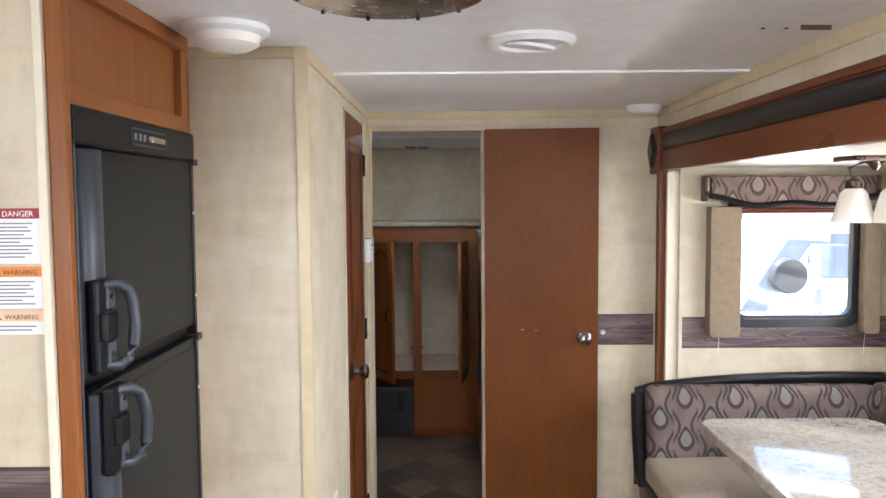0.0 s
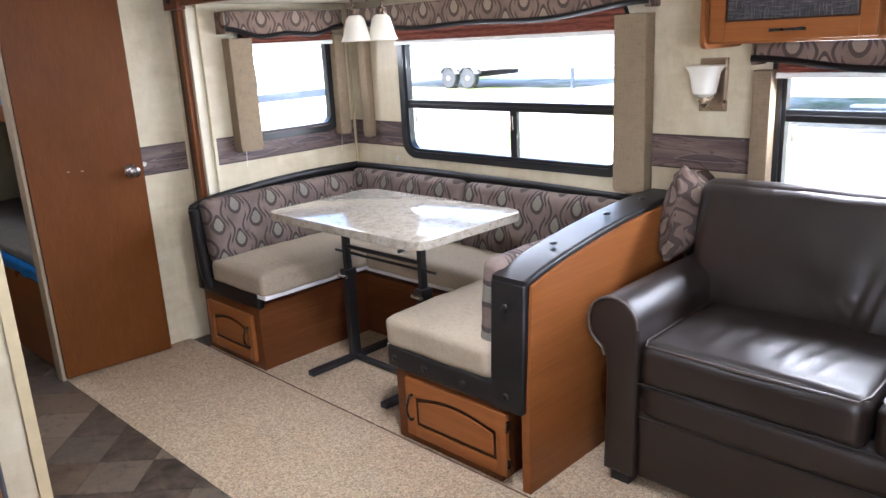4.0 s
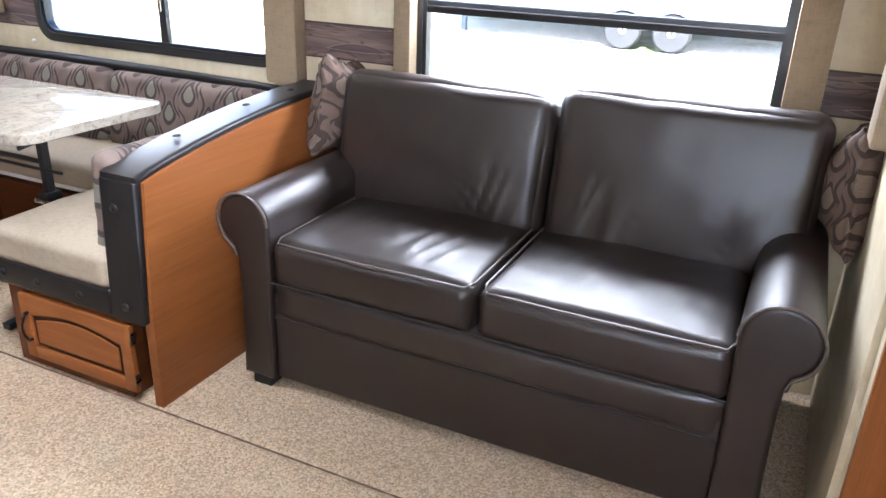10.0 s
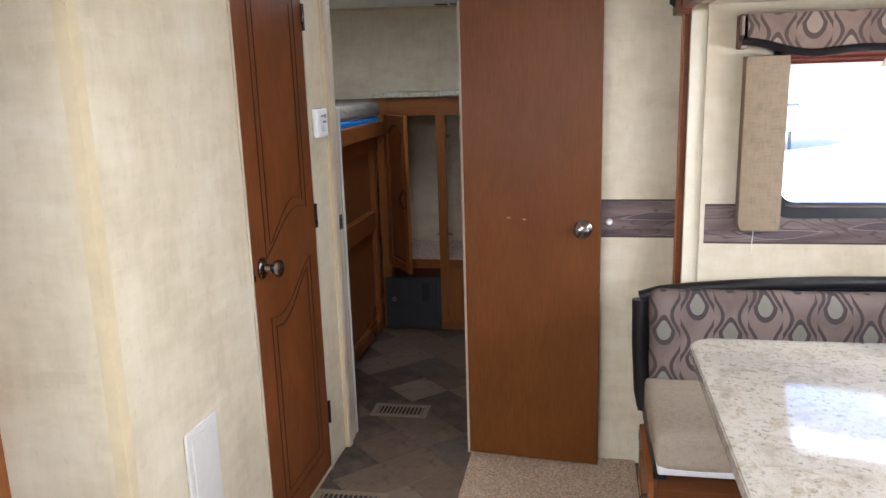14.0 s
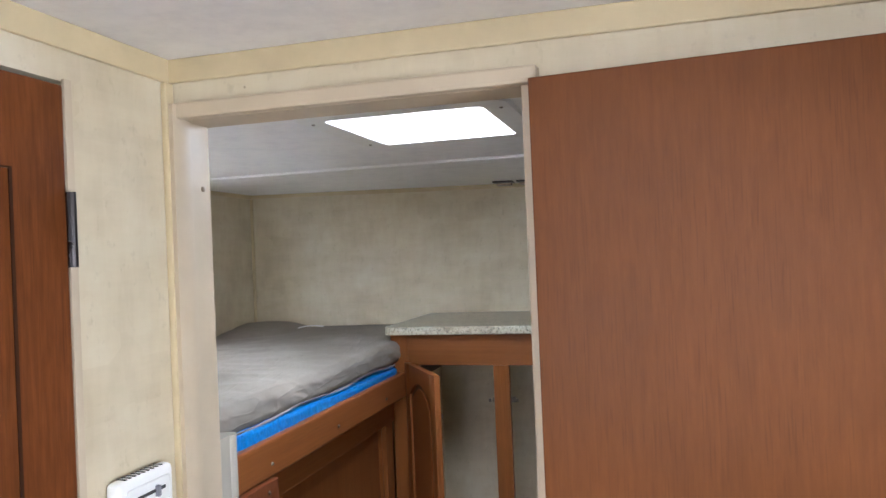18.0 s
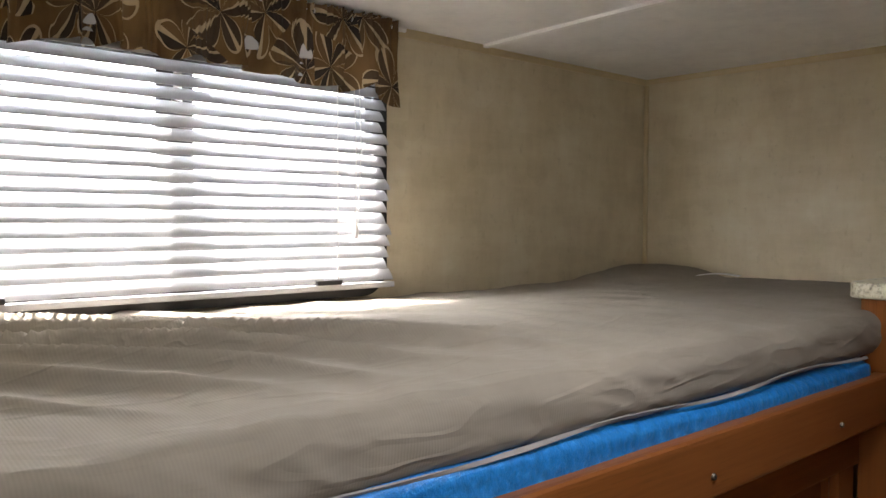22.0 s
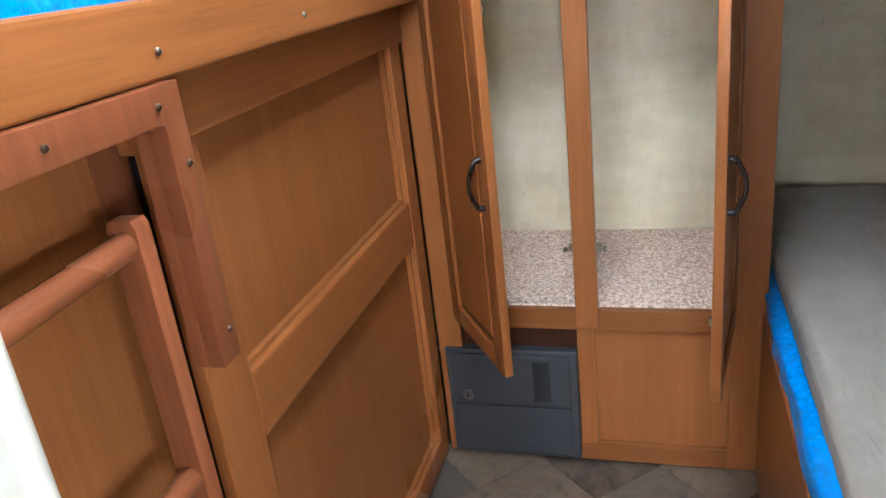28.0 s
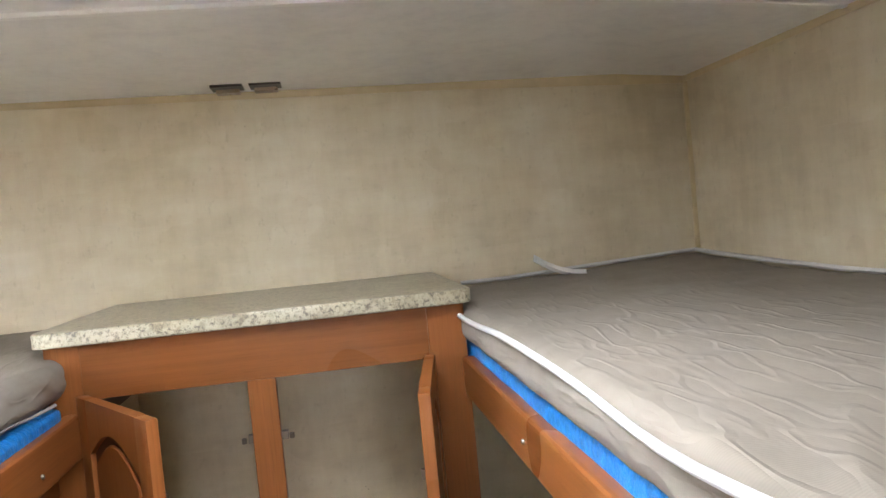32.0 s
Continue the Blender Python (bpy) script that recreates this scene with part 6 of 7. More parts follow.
def pulls(bm, face, seed):
    """Short pull wrinkles in a leather cushion: across the sitting edge on top (z), fanning from the lower corner on a back (-x)."""
    for v in bm.verts:
        x, y, z = v.co
        if face == "z":
            zone = max(0.0, 1 - ((x + 0.08) / 0.17) ** 2) * max(0.0, 1 - (y / 0.30) ** 2)
            s = noise.noise(Vector((y * 17 + x * 4, x * 2.5, seed)))
            if z > 0.03:
                v.co.z += 0.006 * zone * (max(0.0, 1 - 3.2 * abs(s)) - 0.25)
        else:
            zone = max(0.0, 1 - ((z + 0.13) / 0.16) ** 2) * max(0.0, 1 - ((abs(y) - 0.2) / 0.16) ** 2)
            s = noise.noise(Vector((y * 20 + z * 7, z * 3, seed + 5)))
            if x < -0.05:
                v.co.x -= 0.009 * zone * (max(0.0, 1 - 3.2 * abs(s)) - 0.25)
    return bm


part("front_panel", box(1.425, 1.52, SA0, SA1, 0.05, 0.345, 0.012, 3), LEATHER, so, "", 50)
part("front_rail", moved(soft_box((0.10, SA1 - SA0, 0.125), 0.03, 14, (0.012, 0, 0), 0.003), pose(1.468, (SA0 + SA1) / 2, 0.335)), LEATHER, so, "", 70)
part("base", box(1.50, 2.16, SA0, SA1, 0.05, 0.34), LEATHER, so)
part("back_frame", prism([(1.98, 0.05), (2.16, 0.05), (2.20, 0.80), (2.15, 0.86), (2.07, 0.86), (2.02, 0.40)], "y", SA0 - 0.12, SA1 + 0.12, 0.02, 3), LEATHER, so, "", 50)
for y0, y1, sd in ((SA0, 0.352, 1.0), (0.366, SA1, 5.0)):
    w = y1 - y0
    c = part("seat_cushion", moved(pulls(soft_box((0.60, w - 0.006, 0.155), 0.04, 56, (0.012, 0.004, 0.022), 0.006, 5.0, sd), "z", sd), pose(1.715, (y0 + y1) / 2, 0.458)), LEATHER, so, "brown leather seat cushion", 70)
    b = part("back_cushion", moved(pulls(soft_box((0.19, w + (0.10 if y0 > 0 else 0.105), 0.475 if y0 > 0 else 0.505), 0.055, 56, (0.03, 0.006, 0.010), 0.008, 4.5, sd + 3), "-x", sd), pose(2.035, (y0 + y1) / 2 + (0.042 if y0 > 0 else -0.066), 0.713 if y0 > 0 else 0.727, 0, 11)), LEATHER, so, "brown leather back cushion", 70)


def sofa_arm(sign, inner):
    """Rolled arm; sign +1 for the dinette end."""
    prof = []
    c_y, c_z, r = inner + sign * 0.082, 0.583, 0.092
    prof.append((inner, 0.05))
    for i in range(17):
        a = radians(180 - 245 * i / 16)
        prof.append((c_y + sign * r * math.cos(a), c_z + r * math.sin(a)))
    prof += [(inner + sign * 0.112, 0.47), (inner + sign * 0.108, 0.40), (inner + sign * 0.112, 0.2), (inner + sign * 0.118, 0.05)]
    a = part("arm", prism(prof, "x", 1.402, 2.14, 0.016, 3), LEATHER, so, "rolled leather arm", 50)
    ring = [(1.400, y, z) for y, z in prof[1:19]]
    part("arm_piping", tube(ring, 0.005, 6), LEATHER_PIPE, a, "seam piping", 60)


LEATHER_PIPE = plain("leather_piping", (0.085, 0.068, 0.060), 0.4, 60)
LEATHER_SEAM = plain("leather_seam", (0.010, 0.008, 0.007), 0.6, 60)
sofa_arm(1, SA1)
sofa_arm(-1, SA0)
for y0, y1 in ((SA0, 0.352), (0.366, SA1)):
    yy0, yy1 = y0 + 0.014, y1 - 0.014
    pts = [(1.95, yy0 - 0.006, 0.531), (1.47, yy0 - 0.006, 0.529), (1.428, yy0 + 0.012, 0.525), (1.414, (yy0 + yy1) / 2, 0.529), (1.428, yy1 - 0.012, 0.525), (1.47, yy1 + 0.006, 0.529), (1.95, yy1 + 0.006, 0.531)]
    part("seat_piping", tube(pts, 0.0045, 6), LEATHER_PIPE, so, "seam piping", 60)
for x, z in ((1.421, 0.272), (1.408, 0.397)):
    part("seam_line", tube([(x + 0.004, SA0 + 0.004, z), (x, 0.36, z + 0.004), (x + 0.004, SA1 - 0.004, z)], 0.003, 6), LEATHER_SEAM, so, "stitched seam", 60)
for y in (SA0 - 0.06, SA1 + 0.06):
    for x in (1.45, 2.08):
        part("foot", box(x - 0.03, x + 0.03, y - 0.035, y + 0.035, 0.008, 0.052, 0.004), BLACK_TRIM, so, "black block foot")


def pillow(m, label, seed):
    """A square scatter cushion with pinched corners and a crumpled edge."""
    bm = soft_box((0.31, 0.09, 0.33), 0.03, 26, (0, 0.045, 0), 0.010, 8.0, seed)
    for v in bm.verts:
        a, c = v.co.x / 0.155, v.co.z / 0.165
        k = max(abs(a), abs(c))
        ear = abs(a * c) ** 2.2
        v.co.y *= max(0.16, 1.1 - 0.9 * k ** 3)
        v.co.x *= 1 + 0.16 * ear - 0.06 * (1 - abs(c)) * abs(a)
        v.co.z *= 1 + 0.16 * ear - 0.06 * (1 - abs(a)) * abs(c)
        if k > 0.7:
            v.co.y += 0.016 * noise.noise(Vector((v.co.x * 26, v.co.z * 26, seed)))
    ob = solo("throw_pillow", moved(bm, m), DROPS_PILLOW, label, "pillow", "sofa pillows", smooth=70)
    return map_uv(ob, lambda c: c.x + c.y * 0.5, lambda c: c.z)


DROPS_PILLOW = make_teardrop("teardrop_pillow_fabric", (0.17, 0.12, 0.098), (0.07, 0.05, 0.043), (0.20, 0.15, 0.118), 0.085, 0.12, 0.5)
pillow(pose(2.095, 1.215, 0.80, 6, 10, 6), "taupe print pillow wedged between sofa and dinette", 1.0)
pillow(pose(2.06, -0.515, 0.785, -4, 8, -3), "taupe print pillow wedged at the sofa's end", 2.0)

# ---- overhead cabinet above the sofa ----
oc = thing("overhead_cabinet", (2.1, 0.3, 1.42), "brown wood overhead cabinet with dark woven door inserts", "cabinet")
part("carcass", box(1.955, SLX - 0.002, SLY0 + 0.02, 1.10, 1.43, SLZ - 0.002, 0.004), WOOD_CAB, oc)
part("end_panel", prism(round_rect(1.93, SLX - 0.002, 1.415, SLZ - 0.002, 0.03), "y", 1.10, 1.118, 0.003), WOOD_CAB, oc)
for i, (a, b2) in enumerate(((0.575, 1.085), (0.035, 0.56), (-0.51, 0.02))):
    w = b2 - a
    m = Matrix.Translation((1.935, b2, 1.44)) @ pose(0, 0, 0, 0, 0, -90)
    d = part("door", moved(box(0, 0.05, 0, 0.02, 0, 0.265, 0.003), m), WOOD_CABY, oc, "", 40)
    part("door_stile", moved(box(w - 0.05, w, 0, 0.02, 0, 0.265, 0.003), m), WOOD_CABY, d, "", 40)
    part("door_rail", moved(box(0.05, w - 0.05, 0.0005, 0.02, 0, 0.06, 0.002), m), WOOD_CABY, d, "", 40)
    part("arched_rail", moved(prism([(0.0495, 0.265), *arc(0.0495, w - 0.0495, 0.20, 0.02), (w - 0.0495, 0.265)], "y", 0.0005, 0.02), m), WOOD_CABY, d, "", 40)
    part("insert", moved(box(0.045, w - 0.045, 0.009, 0.016, 0.055, 0.235), m), MESH_CLOTH, d, "dark woven insert")
    part("insert_rim", moved(ring_prism([(0.05, 0.06), (w - 0.05, 0.06), (w - 0.05, 0.20), (0.05, 0.20)], [(0.056, 0.066), (w - 0.056, 0.066), (w - 0.056, 0.196), (0.056, 0.196)], "y", 0.004, 0.012), m), WOOD_DARK, d)
    pull_handle(d, m @ pose(w * 0.5, 0, 0.03, 0, 90, 0))

# ---- kitchen peninsula, its rounded end in view ----
pn = thing("kitchen_counter", (-0.5, 0.15, 0), "granite-look kitchen island with rounded ends", "counter")
ROUND = [(-0.175 + 0.235 * math.cos(radians(a)), 0.135 + 0.235 * math.sin(radians(a))) for a in range(-90, 91, 10)]
ROUND += [(-0.22 + 0.235 * math.cos(radians(a)), 0.135 + 0.235 * math.sin(radians(a))) for a in range(90, 271, 10)]
part("worktop", prism(ROUND, "z", 0.872, 0.912, 0.006, 3), GRANITE, pn, "speckled cream granite-look top", 40)
part("base", box(-0.36, -0.04, -0.02, 0.29, 0.002, 0.872, 0.004), WOOD_CABX, pn)

# ---- entertainment cabinet at the end of the slide-out ----
EY = -0.80
ec = thing("entertainment_cabinet", (1.0, -1.0, 0), "brown wood entertainment cabinet with arched doors", "cabinet")
part("carcass", box(0.42, XR - 0.002, -1.28, EY - 0.02, 0.006, 0.70, 0.004), WOOD_CAB, ec)
part("face_frame", box(0.42, XR - 0.002, EY - 0.02, EY, 0.006, 0.70, 0.003), WOOD_CAB, ec)
part("top", box(0.40, XR - 0.002, -1.28, EY + 0.015, 0.70, 0.725, 0.005), WOOD_CABX, ec)
part("upper_stile", box(1.235, XR - 0.002, -1.28, EY, 0.725, HC, 0.003), WOOD_CAB, ec)
part("upper_back", box(0.42, 1.235, -1.28, -1.26, 0.725, HC), WOOD_CAB, ec)
part("shelf", box(0.42, 1.235, -1.26, EY, 0.93, 0.955, 0.003), WOOD_CABX, ec)
part("upper_side", box(0.40, 0.44, -1.28, EY, 0.725, HC, 0.003), WOOD_CAB, ec)
part("cornice", box(0.44, 1.235, -1.26, EY, 1.75, HC, 0.003), WOOD_CABX, ec)
for x1, hx in ((1.215, 0.355), (0.82, 0.035)):
    m = Matrix.Translation((x1, EY + 0.02, 0.05)) @ pose(0, 0, 0, 0, 0, 180)
    panel_door(ec, m, 0.39, 0.62, WOOD_CAB, 0.045, 0.06, 0.018, "door", (hx, 0, 0.38, 0, 0, 0), "brown arched cabinet door")
rd = thing("car_stereo", (1.15, EY, 0.74), "black flush stereo unit with two knobs", "stereo")
part("case", box(0.99, 1.21, -0.98, EY + 0.03, 0.727, 0.925, 0.006), FRIDGE_BODY, rd)
part("face", box(1.0, 1.20, EY + 0.03, EY + 0.036, 0.737, 0.915, 0.004), BLACK_TRIM, rd)
for x, z in ((1.185, 0.885), (1.06, 0.885)):
    part("knob", lathe([(0.001, EY + 0.036), (0.016, EY + 0.036), (0.015, EY + 0.062), (0.012, EY + 0.065), (0.001, EY + 0.065)], (x, 0, z), "y", 18), BLACK_TRIM, rd, "black knob", 40)
for i in range(3):
    for j in range(5):
        part("button", box(1.03 + j * 0.032, 1.05 + j * 0.032, EY + 0.036, EY + 0.04, 0.765 + i * 0.035, 0.775 + i * 0.035, 0.001), FRIDGE_GREY, rd)


# ---- bunk room: left bunk ----
BX = -0.213
lb = thing("bunk_bed", (-0.65, 4.4, 0), "brown wood upper bunk with a panelled front", "bunk bed")
part("rail", box(BX - 0.03, BX, 3.66, 5.086, 1.20, 1.284, 0.008, 3), WOOD_CABY, lb, "thick wood bunk rail")
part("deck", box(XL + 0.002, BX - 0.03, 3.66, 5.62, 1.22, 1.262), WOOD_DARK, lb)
FX = -0.275
part("top_board", box(FX - 0.03, FX + 0.012, 4.146, 5.086, 1.115, 1.20, 0.003), WOOD_CABY, lb)
part("mid_board", box(FX - 0.03, FX + 0.002, 4.2575, 5.0215, 0.645, 0.757, 0.006), WOOD_CABY, lb)
part("bottom_board", box(FX - 0.02, FX, 4.160, 5.086, 0.006, 0.078, 0.005), WOOD_CABY, lb)
part("side_board", box(FX - 0.021, FX + 0.003, 4.160, 4.257, 0.078, 1.115, 0.004), WOOD_CAB, lb)
part("side_board", box(FX - 0.021, FX + 0.003, 5.022, 5.086, 0.078, 1.115, 0.004), WOOD_CAB, lb)
for z0, z1 in ((0.757, 1.115), (0.078, 0.645)):
    part("panel", box(FX - 0.029, FX - 0.024, 4.252, 5.027, z0 - 0.004, z1 + 0.004), WOOD_CAB, lb, "recessed wood panel")
    o, i = [(4.2575, z0), (5.0215, z0), (5.0215, z1), (4.2575, z1)], [(4.2635, z0 + 0.007), (5.0145, z0 + 0.007), (5.0145, z1 - 0.007), (4.2635, z1 - 0.007)]
    part("panel_bead", ring_prism(o, i, "x", FX - 0.024, FX - 0.012), WOOD_CAB, lb)
part("bay_back", box(FX - 0.075, FX - 0.065, 3.66, 4.134, 0.006, 1.20), WOOD_CAB, lb, "wood panel behind the ladder")
# these two sheets paint the slot's shade in near-black
part("bay_side", box(FX - 0.073, FX - 0.031, 4.272, 4.282, 0.006, 1.20), SHADE_BLACK, lb)
part("bay_void", box(FX - 0.085, FX - 0.075, 4.1345, 4.272, 0.006, 1.20), SHADE_BLACK, lb, "near-black sheet painted as the shade in the slot beside the ladder")
part("bay_strip", box(FX - 0.073, FX - 0.06, 4.1345, 4.199, 0.006, 1.20, 0.002), WOOD_RED, lb)
for y in (4.138, 4.505, 4.88):
    screw(lb, (BX, y, 1.230), "x", 0.0046)

lf = thing("ladder_frame", (BX, 3.93, 0.86), "dark reddish wood keeper frame for the bunk ladder", "ladder frame")
LX = -0.200
def rounded_in(cy, cz, r, a0, a1, n=5):
    return [(cy + r * math.cos(radians(a0 + (a1 - a0) * i / n)), cz + r * math.sin(radians(a0 + (a1 - a0) * i / n))) for i in range(n + 1)]


arch = [(3.70, 0.862), (3.70, 1.199), (4.142, 1.199), (4.142, 0.862), (4.104, 0.862)]
arch += rounded_in(4.096, 1.150, 0.008, 0, 90) + rounded_in(3.776, 1.136, 0.022, 90, 180) + [(3.754, 0.862)]
part("head", prism(arch, "x", LX - 0.024, LX, 0.003), WOOD_RED, lf, "reddish wood board cut as an arch", 40)
part("cheek", box(LX - 0.042, LX - 0.0242, 4.1038, 4.142, 0.862, 1.150, 0.001), WOOD_RED, lf)
part("cheek", box(LX - 0.058, LX - 0.0245, 3.702, 3.752, 0.864, 1.158, 0.003), WOOD_RED, lf)
for y, z in ((4.098, 1.178), (3.936, 1.178), (3.772, 1.178), (4.128, 1.11), (4.128, 0.903)):
    screw(lf, (LX, y, z), "x", 0.0042, SCREW_BROWN, "screw")

ld = thing("bunk_ladder", (-0.25, 3.91, 0), "reddish wood bunk ladder with round rungs, hung in its bay", "ladder")
for y in (3.768, 4.058):
    dx = -0.012 if y > 3.9 else 0.016
    pr = [(-0.250 + dx, 0.006), (-0.250 + dx, 1.062), (-0.245 + dx, 1.071), (-0.217 + dx, 1.071), (-0.212 + dx, 1.062), (-0.212 + dx, 0.006)]
    part("rail", prism(pr, "y", y - 0.013, y + 0.013, 0.004), WOOD_RED, ld, "ladder rail", 40)
for z in (1.044, 0.744, 0.444, 0.144):
    part("rung", tube([(-0.218, 3.776, z), (-0.242, 4.05, z)], 0.0155, 16), WOOD_REDY, ld, "round rung", 60)
    part("dowel", lathe([(0.009, 4.070), (0.009, 4.078), (0.006, 4.080)], (-0.243, 0, z), "y", 10), WOOD_RED, ld, "rung end", 40)


def foam_slab(name, x0, x1, y0, y1, z0, z1, label, wave=0.004, seed=0.0, sink=0.0):
    bm = soft_box((x1 - x0, y1 - y0, z1 - z0), 0.016, 44, (0.0, 0, 0), wave, 14.0, seed)
    for v in bm.verts:
        if v.co.z > 0:
            v.co.z -= sink * max(0.0, min(1.0, (v.co.y + 0.25) / 0.6))
    return solo(name, moved(bm, pose((x0 + x1) / 2, (y0 + y1) / 2, (z0 + z1) / 2)), FOAM, label, "foam pad", smooth=70)


# creases across the near end: place, height, where they run out
FOLDS = [(3.62, 0.009, 2.9), (3.52, 0.008, 2.7), (3.445, 0.026, 2.6), (3.36, 0.016, 3.0), (3.287, 0.034, 2.95), (3.225, 0.016, 2.7), (3.165, 0.032, 2.85), (3.10, 0.028, 2.8), (3.045, 0.013, 2.6), (3.005, 0.024, 2.7), (2.94, 0.018, 2.6), (2.87, 0.012, 2.5)]


def mattress(name, x0, x1, y0, y1, z0, z1, label, front, lift, creases, seed, fine=90, folds=1.6):
    """A thin mattress in a loose grey-tan cover. front: the x of its open side; lift(x, y): rise of the top; creases: height of the folds."""
    bm = soft_box((x1 - x0, y1 - y0, z1 - z0), 0.028, fine, (0, 0, 0.008), 0.0)
    cx, cy, cz = (x0 + x1) / 2, (y0 + y1) / 2, (z0 + z1) / 2
    for v in bm.verts:
        p = v.co + Vector((cx, cy, cz))
        t = max(0.0, min(1.0, (p.z - z0) / (z1 - z0)))
        if t > 0.25:
            w = noise.noise(Vector((p.x * 3.5 + seed, p.y * 9 + 2 * math.sin(p.x * 4), seed))) + 0.6 * noise.noise(Vector((p.x * 8, p.y * 22, seed + 3)))
            s2 = p.y * 0.55 - p.x * 0.85
            warp = 0.35 * noise.noise(Vector((p.x * 4, p.y * 4, seed)))
            fold = (max(0.0, 1 - 3.2 * abs(noise.noise(Vector((s2 * 9.5 + warp, (p.y * 0.85 + p.x * 0.5) * 1.5, seed + 9))))) - 0.3) * max(0.0, min(1.0, (4.45 - p.y) / 0.5)) ** 1.5
            drawn = 0.0
            if folds > 2:
                # long folds drawn over the near end, each steep towards the aisle
                across, along = 0.70 * p.y - 0.71 * p.x, 0.71 * p.y + 0.70 * p.x
                bend = 0.022 * noise.noise(Vector((along * 2.6, across * 3.0, 4.0)))
                for k, (at, tall, end) in enumerate(FOLDS):
                    d = across - at + bend + 0.05 * (along - 2.2) * (k % 3 - 1)
                    if -0.06 < d < 0.16:
                        edge = math.exp(-d / 0.032) if d > 0 else math.exp(d / 0.011)
                        drawn += tall * edge * max(0.0, min(1.0, (end - along) * 2.6)) * max(0.0, min(1.0, (-0.27 - p.x) * 7))
            p.z += (lift(p.x, p.y) + creases * w + creases * folds * fold * (0.1 if folds > 2 else 1) + drawn) * t
        e = abs(p.x - front)
        if e < 0.03:
            s = noise.noise(Vector((p.y * 14, p.z * 40 + p.y * 9, seed)))
            p.x += 0.003 * s + 0.004 * max(0.0, 1 - 3.5 * abs(noise.noise(Vector((p.y * 13 + p.z * 22, p.z * 9, seed))))) * max(0.0, noise.noise(Vector((p.y * 4, 2, seed))) + 0.35)
        v.co = p
    return solo(name, bm, MATTRESS, label, "mattress", smooth=80)


foam_slab("foam_pad", XL + 0.006, BX - 0.018, 3.67, 5.06, 1.263, 1.322, "bright blue film-wrapped foam pad on the upper bunk", 0.003, 1.0, 0.014)
ml = mattress("bunk_mattress", XL + 0.008, BX - 0.022, 3.675, 5.62, 1.312, 1.386, "thin mattress in a creased grey-tan ribbed cover", BX - 0.022, lambda x, y: 0.012 * max(0, (y - 4.9) / 0.7) + 0.035 * max(0, 1 - ((x + 1.0) / 0.2) ** 2 - ((y - 5.55) / 0.32) ** 2) - 0.012 * max(0, 1 - abs(x + 0.95) / 0.3), 0.005, 1.0, 210, 2.5)
part("cover_hem", sheet(lambda u, v: (BX - 0.0215 + 0.004 * math.sin(u * 21) * v, 3.69 + 1.34 * u, 1.325 - 0.004 * v + 0.003 * math.sin(u * 17) - 0.004 * u), 90, 3, 0.002), HEM_GREY, ml, "grey hanging cover hem", 60)
lbl = thing("mattress_label", (-0.733, 5.42, 1.40), "small white cloth care label on the mattress", "label")
part("tag", moved(sheet(lambda u, v: (0.10 * (u - 0.5), 0.05 * (v - 0.5), 0.006 * math.sin(3 * u)), 8, 4, 0.001), pose(-0.72, 5.40, 1.412, 0, 0, 20)), PAPER, lbl)

# window dressing
vb = thing("venetian_blind", (XL, 4.2, 1.4), "white slatted venetian blind, slats half closed", "blind")
BYA, BYB = 3.72, 4.628
part("head_rail", box(XL + 0.012, XL + 0.045, BYA, BYB, 1.872, 1.905, 0.003), BLIND, vb)
nsl = 19
tilt = radians(52)
for i in range(nsl):
    z = 1.430 + i * 0.0246
    pts = []
    for k in range(7):
        s = (k / 6 - 0.5) * 0.030
        bow = 0.0022 * (1 - (2 * k / 6 - 1) ** 2)
        pts.append((XL + 0.028 + s * math.cos(tilt) + bow * math.sin(tilt), z - s * math.sin(tilt) + bow * math.cos(tilt)))
    outline = pts + [(p[0] + 0.0006, p[1] + 0.0008) for p in reversed(pts)]
    bm = prism(outline, "y", BYA + 0.004 * (i % 3), BYB - 0.005 * ((i * 7) % 4) + 0.018 * (1 - i / nsl))
    part("slat", bm, BLIND, vb, "", 60)
part("bottom_rail", box(XL + 0.016, XL + 0.042, BYA, BYB + 0.02, 1.402, 1.414, 0.003), BLIND, vb)
for y in (3.88, 4.50):
    for x in (XL + 0.012, XL + 0.044):
        part("ladder_cord", tube([(x, y, 1.41), (x, y, 1.88)], 0.0012, 5), CORD, vb)
    part("cord_bead", box(XL + 0.012, XL + 0.046, y - 0.05, y + 0.01, 1.414, 1.424, 0.002), BLACK_TRIM, vb, "dark rail clip")
part("pull_cord", tube([(XL + 0.05, 4.535, 1.87), (XL + 0.052, 4.54, 1.70), (XL + 0.05, 4.54, 1.535)], 0.0012, 5), CORD, vb)
part("pull_cord", tube([(XL + 0.05, 4.548, 1.87), (XL + 0.053, 4.552, 1.70), (XL + 0.05, 4.545, 1.54)], 0.0012, 5), CORD, vb)
part("cord_tassel", lathe([(0.002, 1.545), (0.005, 1.535), (0.006, 1.512), (0.001, 1.51)], (XL + 0.05, 4.541, 0), "z", 10), CORD, vb, "", 50)

cv2 = thing("fabric_valance", (XL + 0.05, 4.2, 1.78), "gathered brown leaf-print valance over the bunk window", "valance")


